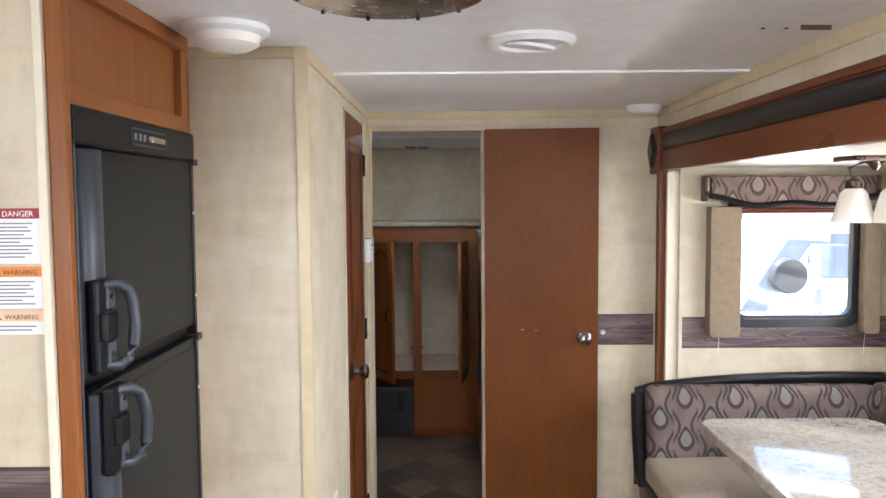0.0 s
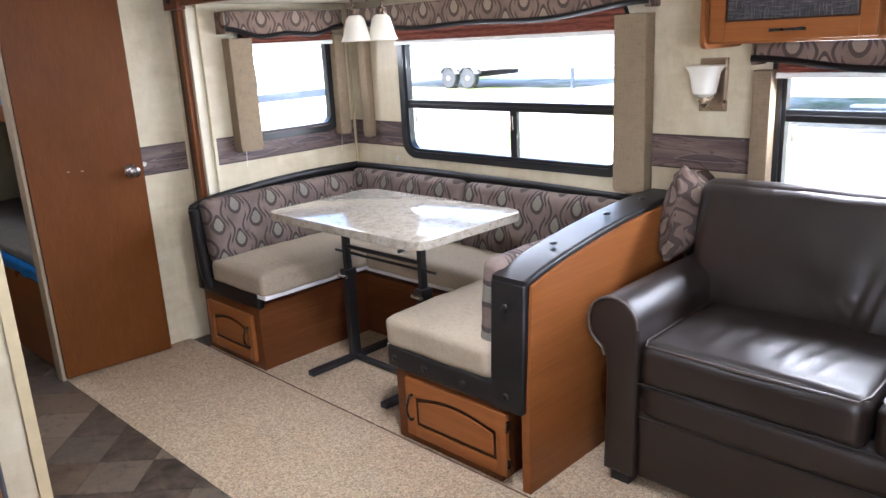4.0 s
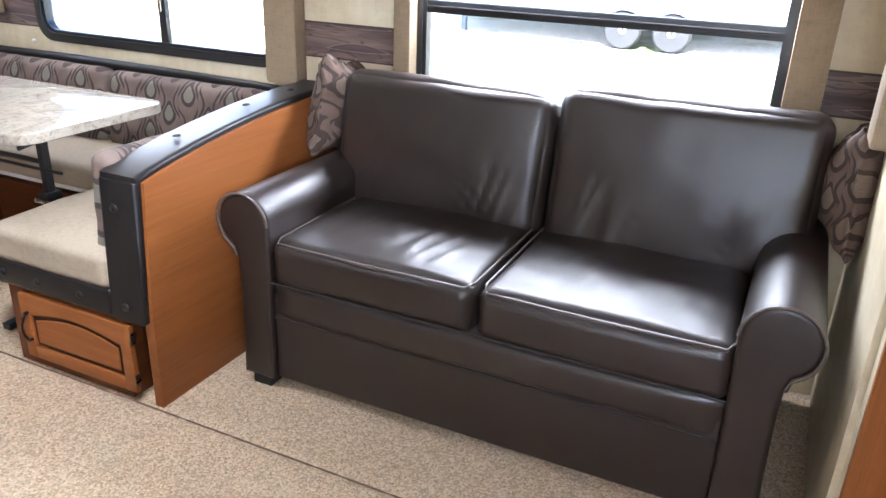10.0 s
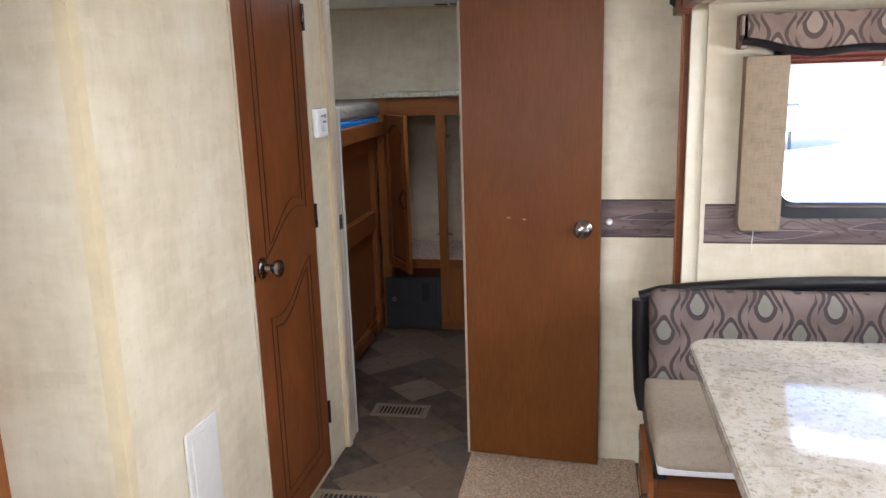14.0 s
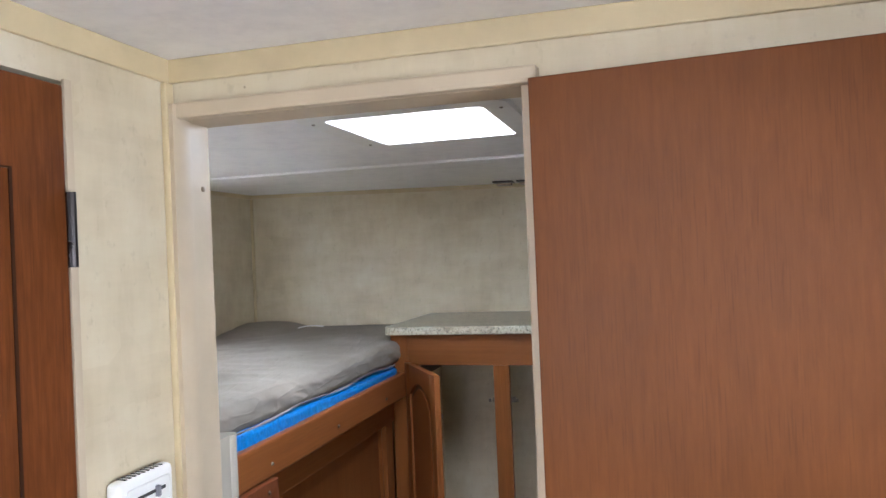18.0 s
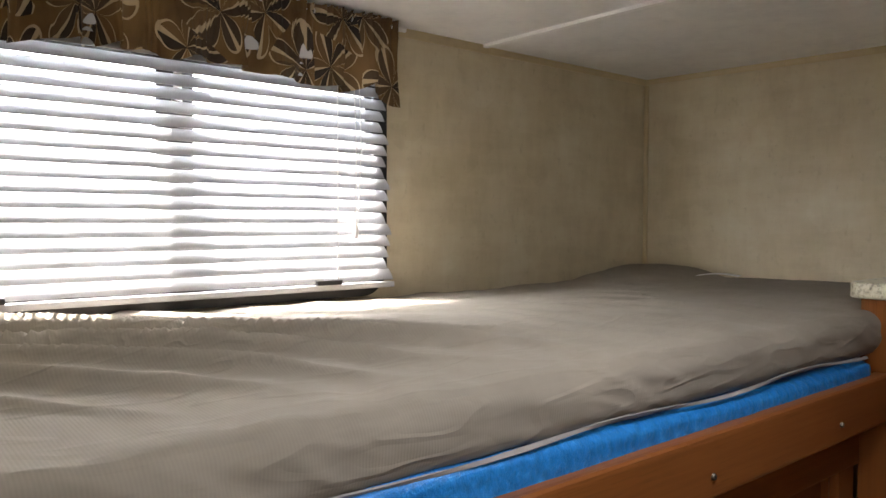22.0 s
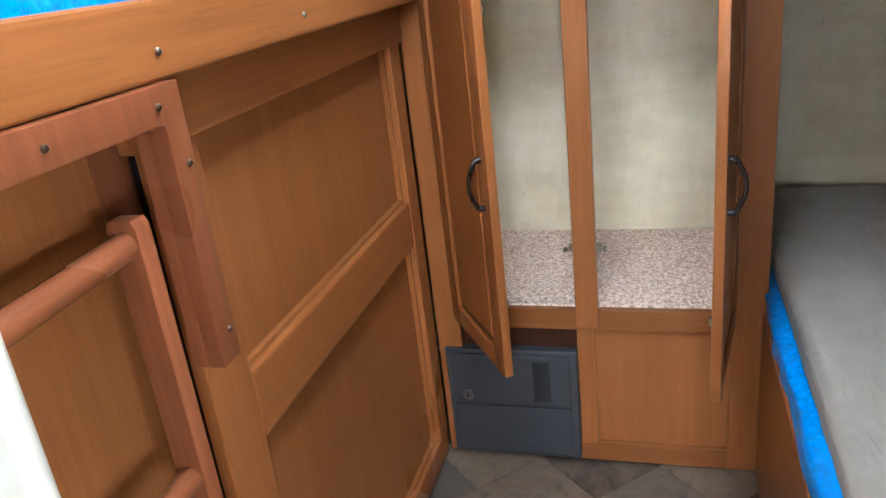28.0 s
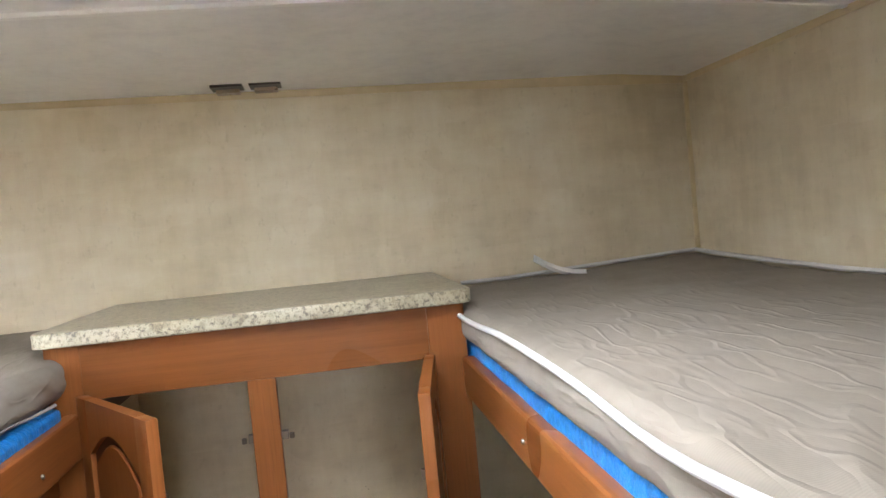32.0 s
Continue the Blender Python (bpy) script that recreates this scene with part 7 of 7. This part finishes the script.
def val_surface(u, v):
    y = 3.66 + (4.640 - 3.66) * u
    tight = 1.0 - min(1.0, v / 0.45)
    wide = 62 * u + 4 * noise.noise(Vector((u * 8, 0, 0)))
    fine = 330 * u + 9 * noise.noise(Vector((u * 30, 2, 0)))
    swing = 0.85 + 0.5 * noise.noise(Vector((u * 13, 7, 0)))
    x = XL + 0.066 + (0.006 + 0.024 * v) * swing * math.sin(wide + 0.8 * v) + 0.0075 * (0.25 + tight) * math.sin(fine) + 0.014 * noise.noise(Vector((u * 34, v * 2.4, 1))) * (0.4 + v)
    drop = 0.150 + 0.010 * math.sin(u * 9.0 + 0.6) + 0.014 * noise.noise(Vector((u * 19, 5, 0)))
    if u > 0.955:
        drop += 0.038 * (u - 0.955) / 0.045
    ruffle = 0.006 * noise.noise(Vector((u * 90, 3, 0))) * (1 - v)
    return (x, y + 0.008 * math.cos(wide) * v, 1.978 + ruffle - drop * v)


ob = part("gathered_cloth", sheet(val_surface, 620, 18), LEAF, cv2, "", 180)
layer = ob.data.uv_layers.new(name="UVMap")
for lp2 in ob.data.loops:
    co = ob.data.vertices[lp2.vertex_index].co
    layer.data[lp2.index].uv = (co.y * 1.25 + co.x * 1.1, co.z * 1.1)
part("rod", tube([(XL + 0.05, 3.66, 1.966), (XL + 0.05, 4.67, 1.966)], 0.006, 8), WHITE_PLASTIC, cv2, "white curtain rod", 50)

# ---- wardrobe ----
WX0, WX1, WY = -0.268, 0.528, 5.09
wd = thing("wardrobe", (0.13, 5.3, 0), "brown wood wardrobe with two open doors and an empty carpeted inside", "wardrobe")
part("outer_stile", box(WX0, -0.205, WY, WY + 0.022, 0.006, 1.412, 0.002), WOOD_CAB, wd)
part("outer_stile", box(0.452, WX1, WY, WY + 0.022, 0.006, 1.412, 0.002), WOOD_CAB, wd)
part("mid_stile", box(0.093, 0.147, WY - 0.001, WY + 0.022, 0.40, 1.305, 0.002), WOOD_CAB, wd)
part("top_rail", box(-0.205, 0.452, WY + 0.0005, WY + 0.022, 1.305, 1.412, 0.002), WOOD_CABX, wd)
part("lower_rail", box(-0.205, 0.452, WY + 0.0005, WY + 0.022, 0.392, 0.446, 0.002), WOOD_CABX, wd)
part("low_stile", box(0.093, 0.137, WY + 0.0005, WY + 0.022, 0.055, 0.392, 0.002), WOOD_CAB, wd)
part("base_rail", box(-0.205, 0.452, WY, WY + 0.022, 0.006, 0.055, 0.002), WOOD_CABX, wd)
part("low_panel", box(0.13, 0.46, WY + 0.010, WY + 0.016, 0.05, 0.395), WOOD_CAB, wd, "recessed lower panel")
part("low_bead", box(0.14, 0.45, WY + 0.004, WY + 0.012, 0.055, 0.064, 0.001), WOOD_CABX, wd)
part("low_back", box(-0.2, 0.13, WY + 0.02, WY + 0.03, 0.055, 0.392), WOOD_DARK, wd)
for a, b2 in ((WX0, WX0 + 0.015), (WX1 - 0.015, WX1)):
    part("side", box(a, b2, WY + 0.022, YR - 0.002, 0.006, 1.412), WALL if a < 0 else WOOD_CAB, wd)
part("inner_wall", box(WX0 + 0.016, WX1 - 0.016, YR - 0.012, YR - 0.003, 0.44, 1.41), WALL, wd, "tan linen-print back panel")
part("inner_side", box(WX0 + 0.016, WX0 + 0.02, WY + 0.023, YR - 0.013, 0.44, 1.41), WALL, wd)
part("inner_side", box(WX1 - 0.02, WX1 - 0.016, WY + 0.023, YR - 0.013, 0.44, 1.41), WALL, wd)
part("inner_carpet", box(WX0 + 0.02, WX1 - 0.02, WY + 0.02, YR - 0.012, 0.43, 0.451), CARPET_PINK, wd, "pinkish flecked carpet lining")
for x in (0.090, 0.150):
    for z in (1.185, 0.60):
        c = part("catch", box(x - 0.009, x + 0.009, WY + 0.022, WY + 0.04, z - 0.008, z + 0.008, 0.002), BOLT, wd, "steel roller catch")
        part("roller", tube([(x - 0.016 if x < 0.12 else x + 0.016, WY + 0.018, z - 0.005), (x - 0.016 if x < 0.12 else x + 0.016, WY + 0.018, z + 0.005)], 0.005, 8), BOLT, c, "", 50)
DW, DH = 0.335, 0.888
dm = Matrix.Translation((-0.213, WY - 0.02, 0.43)) @ pose(0, 0, 0, 0, 0, -56)
panel_door(wd, dm, DW, DH, WOOD_CAB, 0.05, 0.05, 0.02, "left_door", (DW - 0.028, 0, 0.43, 0, 0, 0), "open brown arched wardrobe door")
dm2 = Matrix.Translation((0.458, WY - 0.02, 0.43)) @ pose(0, 0, 0, 0, 0, 81) @ Matrix.Translation((-DW, 0, 0))
panel_door(wd, dm2, DW, DH, WOOD_CAB, 0.05, 0.05, 0.02, "right_door", (0.028, 0, 0.43, 0, 0, 0), "open brown arched wardrobe door")
for m, px in ((dm, DW - 0.012), (dm2, 0.012)):
    for z in (0.76, 0.17):
        part("strike", moved(box(px - 0.006, px + 0.006, 0.02, 0.026, z - 0.008, z + 0.008, 0.001), m), BOLT, wd, "small steel catch strike")

ct = solo("wardrobe_countertop", prism([(-0.282, YR - 0.002), (-0.282, 5.085), (-0.277, 5.067), (-0.262, 5.055), (0.523, 5.055), (0.538, 5.067), (0.543, 5.085), (0.543, YR - 0.002)], "z", 1.4125, 1.441, 0.005, 3), COUNTER, "speckled grey-green laminate countertop on the wardrobe", "countertop", smooth=40)

pc = thing("power_panel", (-0.08, WY, 0.17), "dark grey power converter panel with a hinged door", "power panel")
part("box", box(-0.252, 0.091, WY - 0.010, WY + 0.02, 0.012, 0.333, 0.005), PANEL_GREY, pc)
pd = part("panel_door", box(-0.236, 0.072, WY - 0.017, WY - 0.010, 0.175, 0.322, 0.004), PANEL_GREY, pc, "hinged breaker door")
part("slot", box(-0.022, 0.022, WY - 0.0185, WY - 0.0165, 0.188, 0.305, 0.001), BLACK_TRIM, pd, "black breaker slot")
part("lower_vent", box(-0.236, 0.072, WY - 0.014, WY - 0.010, 0.024, 0.166, 0.004), PANEL_GREY, pc)
dial = part("lock", lathe([(0.001, WY - 0.024), (0.014, WY - 0.024), (0.0155, WY - 0.017)], (-0.197, 0, 0.200), "y", 16), BOLT, pc, "round chrome turn lock", 40)
part("lock_slot", box(-0.206, -0.188, WY - 0.0256, WY - 0.0238, 0.198, 0.202), DARK_INK, dial)
part("lock_slot", box(-0.199, -0.195, WY - 0.0256, WY - 0.0238, 0.191, 0.209), DARK_INK, dial)

# ---- right bunks ----
RX = 0.515
rb = thing("bunk_bed", (0.9, 4.4, 1.2), "brown wood upper bunk on the far side", "bunk bed")
part("rail", box(RX, RX + 0.03, 3.66, 5.086, 1.225, 1.303, 0.008, 3), WOOD_CABY, rb, "thick wood bunk rail")
part("deck", box(RX + 0.03, XBR - 0.002, 3.66, 5.62, 1.235, 1.272), WOOD_DARK, rb)
for y in (4.196, 4.614, 3.80):
    screw(rb, (RX, y, 1.262), "-x", 0.0046)
foam_slab("foam_pad", RX + 0.022, XBR - 0.006, 3.67, 5.60, 1.273, 1.335, "bright blue film-wrapped foam pad on the far upper bunk", 0.003, 4.0)
mr = mattress("bunk_mattress", RX + 0.006, XBR - 0.008, 3.675, 5.62, 1.328, 1.398, "thin mattress with white piping and loose ribbed cover", RX + 0.006, lambda x, y: 0.025 * max(0, (y - 5.0) / 0.6) ** 2 * max(0, (x - 0.75) / 0.55), 0.006, 7.0, 90, 1.5)
part("cover_piping", tube([(RX + 0.004 + 0.005 * math.sin(i * 0.7), 3.69 + 1.38 * i / 24, 1.392 + 0.008 * math.sin(i * 0.5)) for i in range(25)], 0.005, 6), WHITE_PIPING, mr, "white mattress piping", 60)
part("rear_piping", tube([(RX + 0.1 + 0.68 * i / 16, YR - 0.024, 1.404 + 0.025 * max(0, (i - 3) / 13)) for i in range(17)] + [(XBR - 0.02, 5.62 - 1.0 * i / 8, 1.429 - 0.025 * min(1, (i / 5)) ** 0.7) for i in range(1, 9)], 0.006, 6), WHITE_PIPING, mr, "white mattress piping", 60)
tag = thing("mattress_label", (0.886, 5.48, 1.42), "folded white cloth label on the far mattress", "label")
part("tag", moved(sheet(lambda u, v: (0.13 * (u - 0.5), 0.05 * (v - 0.5), 0.05 * (1 - u) * (1 - u) + 0.01 * math.sin(5 * v)), 10, 4, 0.0012), pose(0.86, 5.50, 1.408, 0, 0, -10)), PAPER, tag)

lw = thing("lower_bunk", (0.9, 4.4, 0), "dark brown lower bunk base", "bunk bed")
part("front_board", box(RX + 0.002, RX + 0.022, 3.66, 5.086, 0.006, 0.445, 0.003), WOOD_CABY, lw)
part("deck", box(RX + 0.022, XBR - 0.002, 3.66, 5.62, 0.40, 0.44), WOOD_DARK, lw)
foam_slab("foam_pad", RX + 0.004, XBR - 0.006, 3.67, 5.60, 0.441, 0.505, "loose blue film-wrapped foam pad on the lower bunk", 0.012, 9.0)
mattress("bunk_mattress", RX + 0.03, XBR - 0.008, 3.68, 5.62, 0.497, 0.575, "thin grey ribbed mattress on the lower bunk", RX + 0.03, lambda x, y: 0.01 * math.sin(y * 7), 0.006, 12.0)

# ---- ceiling: skylight, speaker, clips ----
def roof_vent(hole):
    """A framed opening in the ceiling under a frosted lid."""
    x0, x1, y0, y1 = hole
    sk = thing("roof_vent", ((x0 + x1) / 2, (y0 + y1) / 2, HC), "white-framed square roof vent with a bright frosted lid", "skylight", "roof vents")
    part("frame", ring_prism(round_rect(x0 - 0.05, x1 + 0.05, y0 - 0.05, y1 + 0.05, 0.04), round_rect(x0 + 0.003, x1 - 0.003, y0 + 0.003, y1 - 0.003, 0.02), "z", HC - 0.012, HC - 0.0005), WHITE_PLASTIC, sk, "", 40)
    part("shaft", ring_prism([(x0, y0), (x1, y0), (x1, y1), (x0, y1)], [(x0 + 0.004, y0 + 0.004), (x1 - 0.004, y0 + 0.004), (x1 - 0.004, y1 - 0.004), (x0 + 0.004, y1 - 0.004)], "z", HC - 0.01, HC + 0.09), WHITE_PLASTIC, sk)
    part("lid", box(x0 - 0.02, x1 + 0.02, y0 - 0.02, y1 + 0.02, HC + 0.09, HC + 0.095), SKYLIGHT, sk, "frosted lid")
    for x, y in ((x0 - 0.03, y0 + 0.03), (x0 - 0.03, y1 - 0.03), (x1 + 0.03, y0 + 0.03), (x1 + 0.03, y1 - 0.03)):
        part("screw_head", lathe([(0.004, HC - 0.011), (0.004, HC - 0.0135), (0.002, HC - 0.0145)], (x, y, 0), "z", 8), BOLT, sk)


roof_vent(SKY)
# the aisle vent is added, unseen, to carry its lamp
roof_vent(ADDED_VENT)

spk = thing("ceiling_speaker", (0.50, 4.29, HC), "white round ceiling speaker with slotted grille", "speaker")
part("ring", lathe([(0.001, HC), (0.105, HC), (0.105, HC - 0.006), (0.095, HC - 0.014), (0.001, HC - 0.016)], (0.50, 4.29, 0), "z", 32), WHITE_PLASTIC, spk, "", 40)
for i in range(-3, 4):
    for j in range(-3, 4):
        if i * i + j * j < 11:
            x, y = 0.50 + i * 0.021, 4.29 + j * 0.021
            part("slot", box(x - 0.0032, x + 0.0032, y - 0.006, y + 0.006, HC - 0.0172, HC - 0.0158), GREY_INK, spk)
for i, x in enumerate((0.022, 0.116)):
    cc = thing("ceiling_clip", (x, 5.60, HC), "small dark metal clip at the ceiling edge", "clip", "dark ceiling clips")
    part("plate", box(x, x + 0.078, 5.535, 5.600, HC - 0.029, HC - 0.020, 0.001), BLACK_TRIM, cc)
    part("tongue", box(x + 0.01, x + 0.068, 5.570, 5.605, HC - 0.038, HC - 0.029, 0.001), NICKEL_WARM, cc)

# ---- outdoors ----
GZ = -0.75
GROUND = plain("pale_gravel", (0.42, 0.40, 0.36), 0.9, 3.0, 0.3, 0.3)
g0 = G(GROUND)
k0 = g0.noise(g0.coord(), 0.35, 5, 0.6)
g0.color(g0.mix(g0.ramp(k0, [(0.5, (0, 0, 0)), (0.6, (1, 1, 1))]), g0.ramp(g0.noise(g0.coord(), 18, 4), [(0.3, (0.34, 0.32, 0.29)), (0.7, (0.50, 0.48, 0.44))]), (0.13, 0.17, 0.06)))
# the lot rises towards the parked trailers
RISE = 0.8


def lot(x):
    """Height of the lot, which slopes up towards the parked trailers."""
    return GZ + RISE * max(0.0, min(1.0, (x - 6.2) / 9.8))


solo("ground", prism([(-300, GZ - 1), (300, GZ - 1), (300, GZ + RISE), (16.0, GZ + RISE), (6.2, GZ), (-300, GZ)], "y", -300, 300), GROUND, "pale gravel lot with patches of grass", "ground", kind="structure")
WHITE_SIDE = plain("trailer_white", (0.78, 0.78, 0.77), 0.3, 2, 0.04)
# steel, window glass and tyres are lightened, outdoor haze put into their colours
BLUE_STEEL = plain("blue_grey_steel", (0.10, 0.125, 0.16), 0.4, 10, 0.2)
DARK_GLASS = mat("dark_window_glass", 0.05, 0.0, (0.10, 0.11, 0.12))
HUB = plain("grey_hub", (0.42, 0.42, 0.42), 0.4)
TYRE = plain("lifted_grey_tyre", (0.055, 0.055, 0.058), 0.8, 20, 0.25)
FENDER = plain("fender_grey", (0.22, 0.23, 0.25), 0.45, 12, 0.15)
LEAF_GREEN = plain("leaf_green", (0.06, 0.13, 0.03), 0.6, 30, 0.5)


def wheel(parent, at, r=0.36, axis="x"):
    w = part("wheel", lathe([(r * 0.55, -0.10), (r * 0.9, -0.11), (r, -0.07), (r, 0.07), (r * 0.9, 0.11), (r * 0.55, 0.10)], at, axis, 28), RUBBER, parent, "black tyre", 40)
    part("rim", lathe([(0.001, -0.09), (r * 0.25, -0.10), (r * 0.3, -0.06), (r * 0.55, -0.09), (r * 0.56, 0.09), (0.001, 0.09)], at, axis, 20), HUB, w, "pale hub", 40)


def travel_trailer(x, y, length, turn, label):
    gz2 = lot(x - 1.2)
    m = Matrix.Translation((x, y, gz2)) @ pose(0, 0, 0, 0, 0, turn)
    tt = thing("travel_trailer", (x, y, gz2), label, "trailer", "parked trailers")
    side = [(-length / 2, 0.55), (-length / 2, 2.9), (-length / 2 + 0.3, 3.15), (length / 2 - 0.8, 3.15), (length / 2 - 0.1, 2.5), (length / 2, 1.4), (length / 2 - 0.3, 0.55)]
    bm = bmesh.new()
    prism_b = prism([(p[0], p[1]) for p in side], "y", -1.2, 1.2, 0.05)
    part("body", moved(prism_b, m), WHITE_SIDE, tt, "white ribbed side", 30)
    for wx, wz, w, h in ((-1.6, 1.75, 0.9, 0.5), (0.3, 1.85, 0.6, 0.4), (1.7, 1.75, 0.9, 0.5)):
        o = round_rect(wx - w / 2, wx + w / 2, wz - h / 2, wz + h / 2, 0.06)
        wi = part("window", moved(prism(o, "y", -1.215, -1.19), m), DARK_GLASS, tt, "dark tinted window")
        i2 = round_rect(wx - w / 2 + 0.04, wx + w / 2 - 0.04, wz - h / 2 + 0.04, wz + h / 2 - 0.04, 0.04)
        part("frame", moved(ring_prism(o, i2, "y", -1.23, -1.205), m), BLACK_FRAME, wi)
    part("door", moved(box(-0.75, -0.1, -1.225, -1.19, 0.75, 2.6, 0.02), m), WHITE_SIDE, tt)
    part("stripe", moved(box(-length / 2 + 0.05, length / 2 - 0.4, -1.208, -1.199, 1.25, 1.33), m), BLUE_STEEL, tt, "blue-grey stripe")
    for wx in (-0.385, 0.385):
        w = part("wheel", moved(lathe([(0.17, -0.1), (0.27, -0.11), (0.30, -0.07), (0.30, 0.07), (0.27, 0.11), (0.17, 0.1)], (wx, -1.14, 0.30), "y", 28), m), TYRE, tt, "black tyre in a lightened grey", 40)
        part("rim", moved(lathe([(0.001, -0.09), (0.06, -0.115), (0.07, -0.08), (0.15, -0.07), (0.17, -0.1), (0.17, 0.09), (0.001, 0.09)], (wx, -1.14, 0.30), "y", 22), m), HUB, w, "pale steel rim", 40)
        hoop = [(wx + 0.36 * math.cos(radians(a)), 0.30 + 0.36 * math.sin(radians(a))) for a in range(20, 161, 14)]
        hoop += [(wx + 0.33 * math.cos(radians(a)), 0.30 + 0.33 * math.sin(radians(a))) for a in range(160, 19, -14)]
        part("fender", moved(prism(hoop, "y", -1.28, -1.0), m), FENDER, tt, "pale grey fender hoop", 40)
    part("step", moved(box(-1.55, -0.95, -1.42, -1.15, 0.42, 0.46, 0.005), m), BLUE_STEEL, tt, "fold-out step")
    part("axle", moved(box(-0.45, 0.42, -1.0, 1.1, 0.3, 0.42), m), RUBBER, tt)
    part("jack", moved(box(length / 2 - 0.5, length / 2 - 0.42, -0.9, -0.82, 0.0, 0.56), m), BLUE_STEEL, tt)
    part("jack", moved(box(-length / 2 + 0.4, -length / 2 + 0.48, -0.9, -0.82, 0.0, 0.56), m), BLUE_STEEL, tt)


travel_trailer(13.5, 2.06, 7.5, 90 + 180, "white travel trailer parked across the lot")
travel_trailer(17.3, 15.5, 8.5, 90 + 180, "white travel trailer parked farther along the lot")
travel_trailer(-9.0, 6.0, 8.0, 90, "white travel trailer parked on the bunk-window side")
travel_trailer(3.0, 24.0, 8.0, 180 + 8 - 180, "white travel trailer parked behind")

gx, gz = 1.25, GZ - 0.2
gn = thing("gooseneck_trailer", (5.8, 11.5, GZ), "blue-grey fifth-wheel hitch frame with a spare wheel", "trailer", "parked trailers")
part("neck", prism([(3.35 + gx, gz + 0.85), (3.75 + gx, gz + 0.85), (4.35 + gx, gz + 1.8), (5.3 + gx, gz + 1.8), (5.3 + gx, gz + 2.0), (4.1 + gx, gz + 2.0)], "y", 11.2, 11.4), BLUE_STEEL, gn)
part("cross_beam", box(4.4 + gx, 7.6 + gx, 11.2, 11.35, gz + 1.55, gz + 1.68, 0.01), BLUE_STEEL, gn)
part("landing_leg", box(4.42 + gx, 4.52 + gx, 11.1, 11.2, GZ, gz + 1.2, 0.01), BLUE_STEEL, gn)
part("tool_box", box(5.62, 6.02, 10.85, 11.2, 0.42, 0.90, 0.02), BLUE_STEEL, gn)
wheel(gn, (5.19, 10.95, 0.46), 0.26, "y")
part("landing_leg", box(7.5 + gx, 7.6 + gx, 11.2, 11.3, GZ, gz + 1.56, 0.01), BLUE_STEEL, gn)


def bush(x, y, r, h, seed):
    rs = random.Random(seed)
    base = lot(x)
    t = thing("shrub", (x, y, base), "leafy green shrub at the lot's edge", "shrub", "shrubs round the lot")
    part("stems", tube([(x, y, base), (x + 0.05, y, base + h * 0.3), (x - 0.1, y + 0.1, base + h * 0.6)], [0.06, 0.045, 0.02], 7), WOOD_DARK, t)
    bm = bmesh.new()
    for _ in range(700):
        a, b3, c = rs.gauss(0, 0.45), rs.gauss(0, 0.45), rs.random()
        q = Vector((x + a * r * (1.1 - 0.5 * c), y + b3 * r * (1.1 - 0.5 * c), base + h * (0.12 + 0.9 * c)))
        d1 = Vector((rs.gauss(0, 1), rs.gauss(0, 1), rs.gauss(0, 0.6))).normalized() * 0.09
        d2 = d1.cross(Vector((rs.gauss(0, 1), rs.gauss(0, 1), rs.gauss(0, 1)))).normalized() * 0.05
        bm.faces.new([bm.verts.new(p) for p in (q - d1, q + d2, q + d1, q - d2)])
    part("foliage", bm, LEAF_GREEN, t, "many small green leaves")


for i, (x, y, r, h) in enumerate(((18.8, 8.2, 1.2, 2.6), (3.6, 21.0, 1.2, 1.4), (-7.0, 1.0, 1.2, 2.2))):
    bush(x, y, r, h, i)


# ---- floor tiles, laid in diamonds ----
TS = 0.213
half = TS / 2 - 0.0004
tbm = bmesh.new()
lo = [tbm.verts.new((sx * half, sy * half, -0.004)) for sx, sy in ((-1, -1), (1, -1), (1, 1), (-1, 1))]
hi = [tbm.verts.new((sx * (half - 0.0005), sy * (half - 0.0005), 0.0)) for sx, sy in ((-1, -1), (1, -1), (1, 1), (-1, 1))]
tbm.faces.new(hi)
for i in range(4):
    tbm.faces.new((lo[i], lo[(i + 1) % 4], hi[(i + 1) % 4], hi[i]))
tile_mesh = mesh_of("tile", tbm, TILE)
floor_ob = bpy.data.objects["floor"]
step = TS / math.sqrt(2)
for iy in range(-16, 40):
    for ix in range(-9, 8):
        if (ix + iy) % 2:
            continue
        x, y = -0.012 + ix * step, 4.94 - 38 * step + (iy + 16) * step * 1.0
        if y > YR + 0.1 or y < -2.6 or x > 0.66 or x < -0.42:
            continue
        if x < -0.20 and y > 2.0:
            continue
        t = new("tile", tile_mesh)
        t.parent = floor_ob
        t.matrix_basis = pose(x, y, 0, 0, 0, 45)
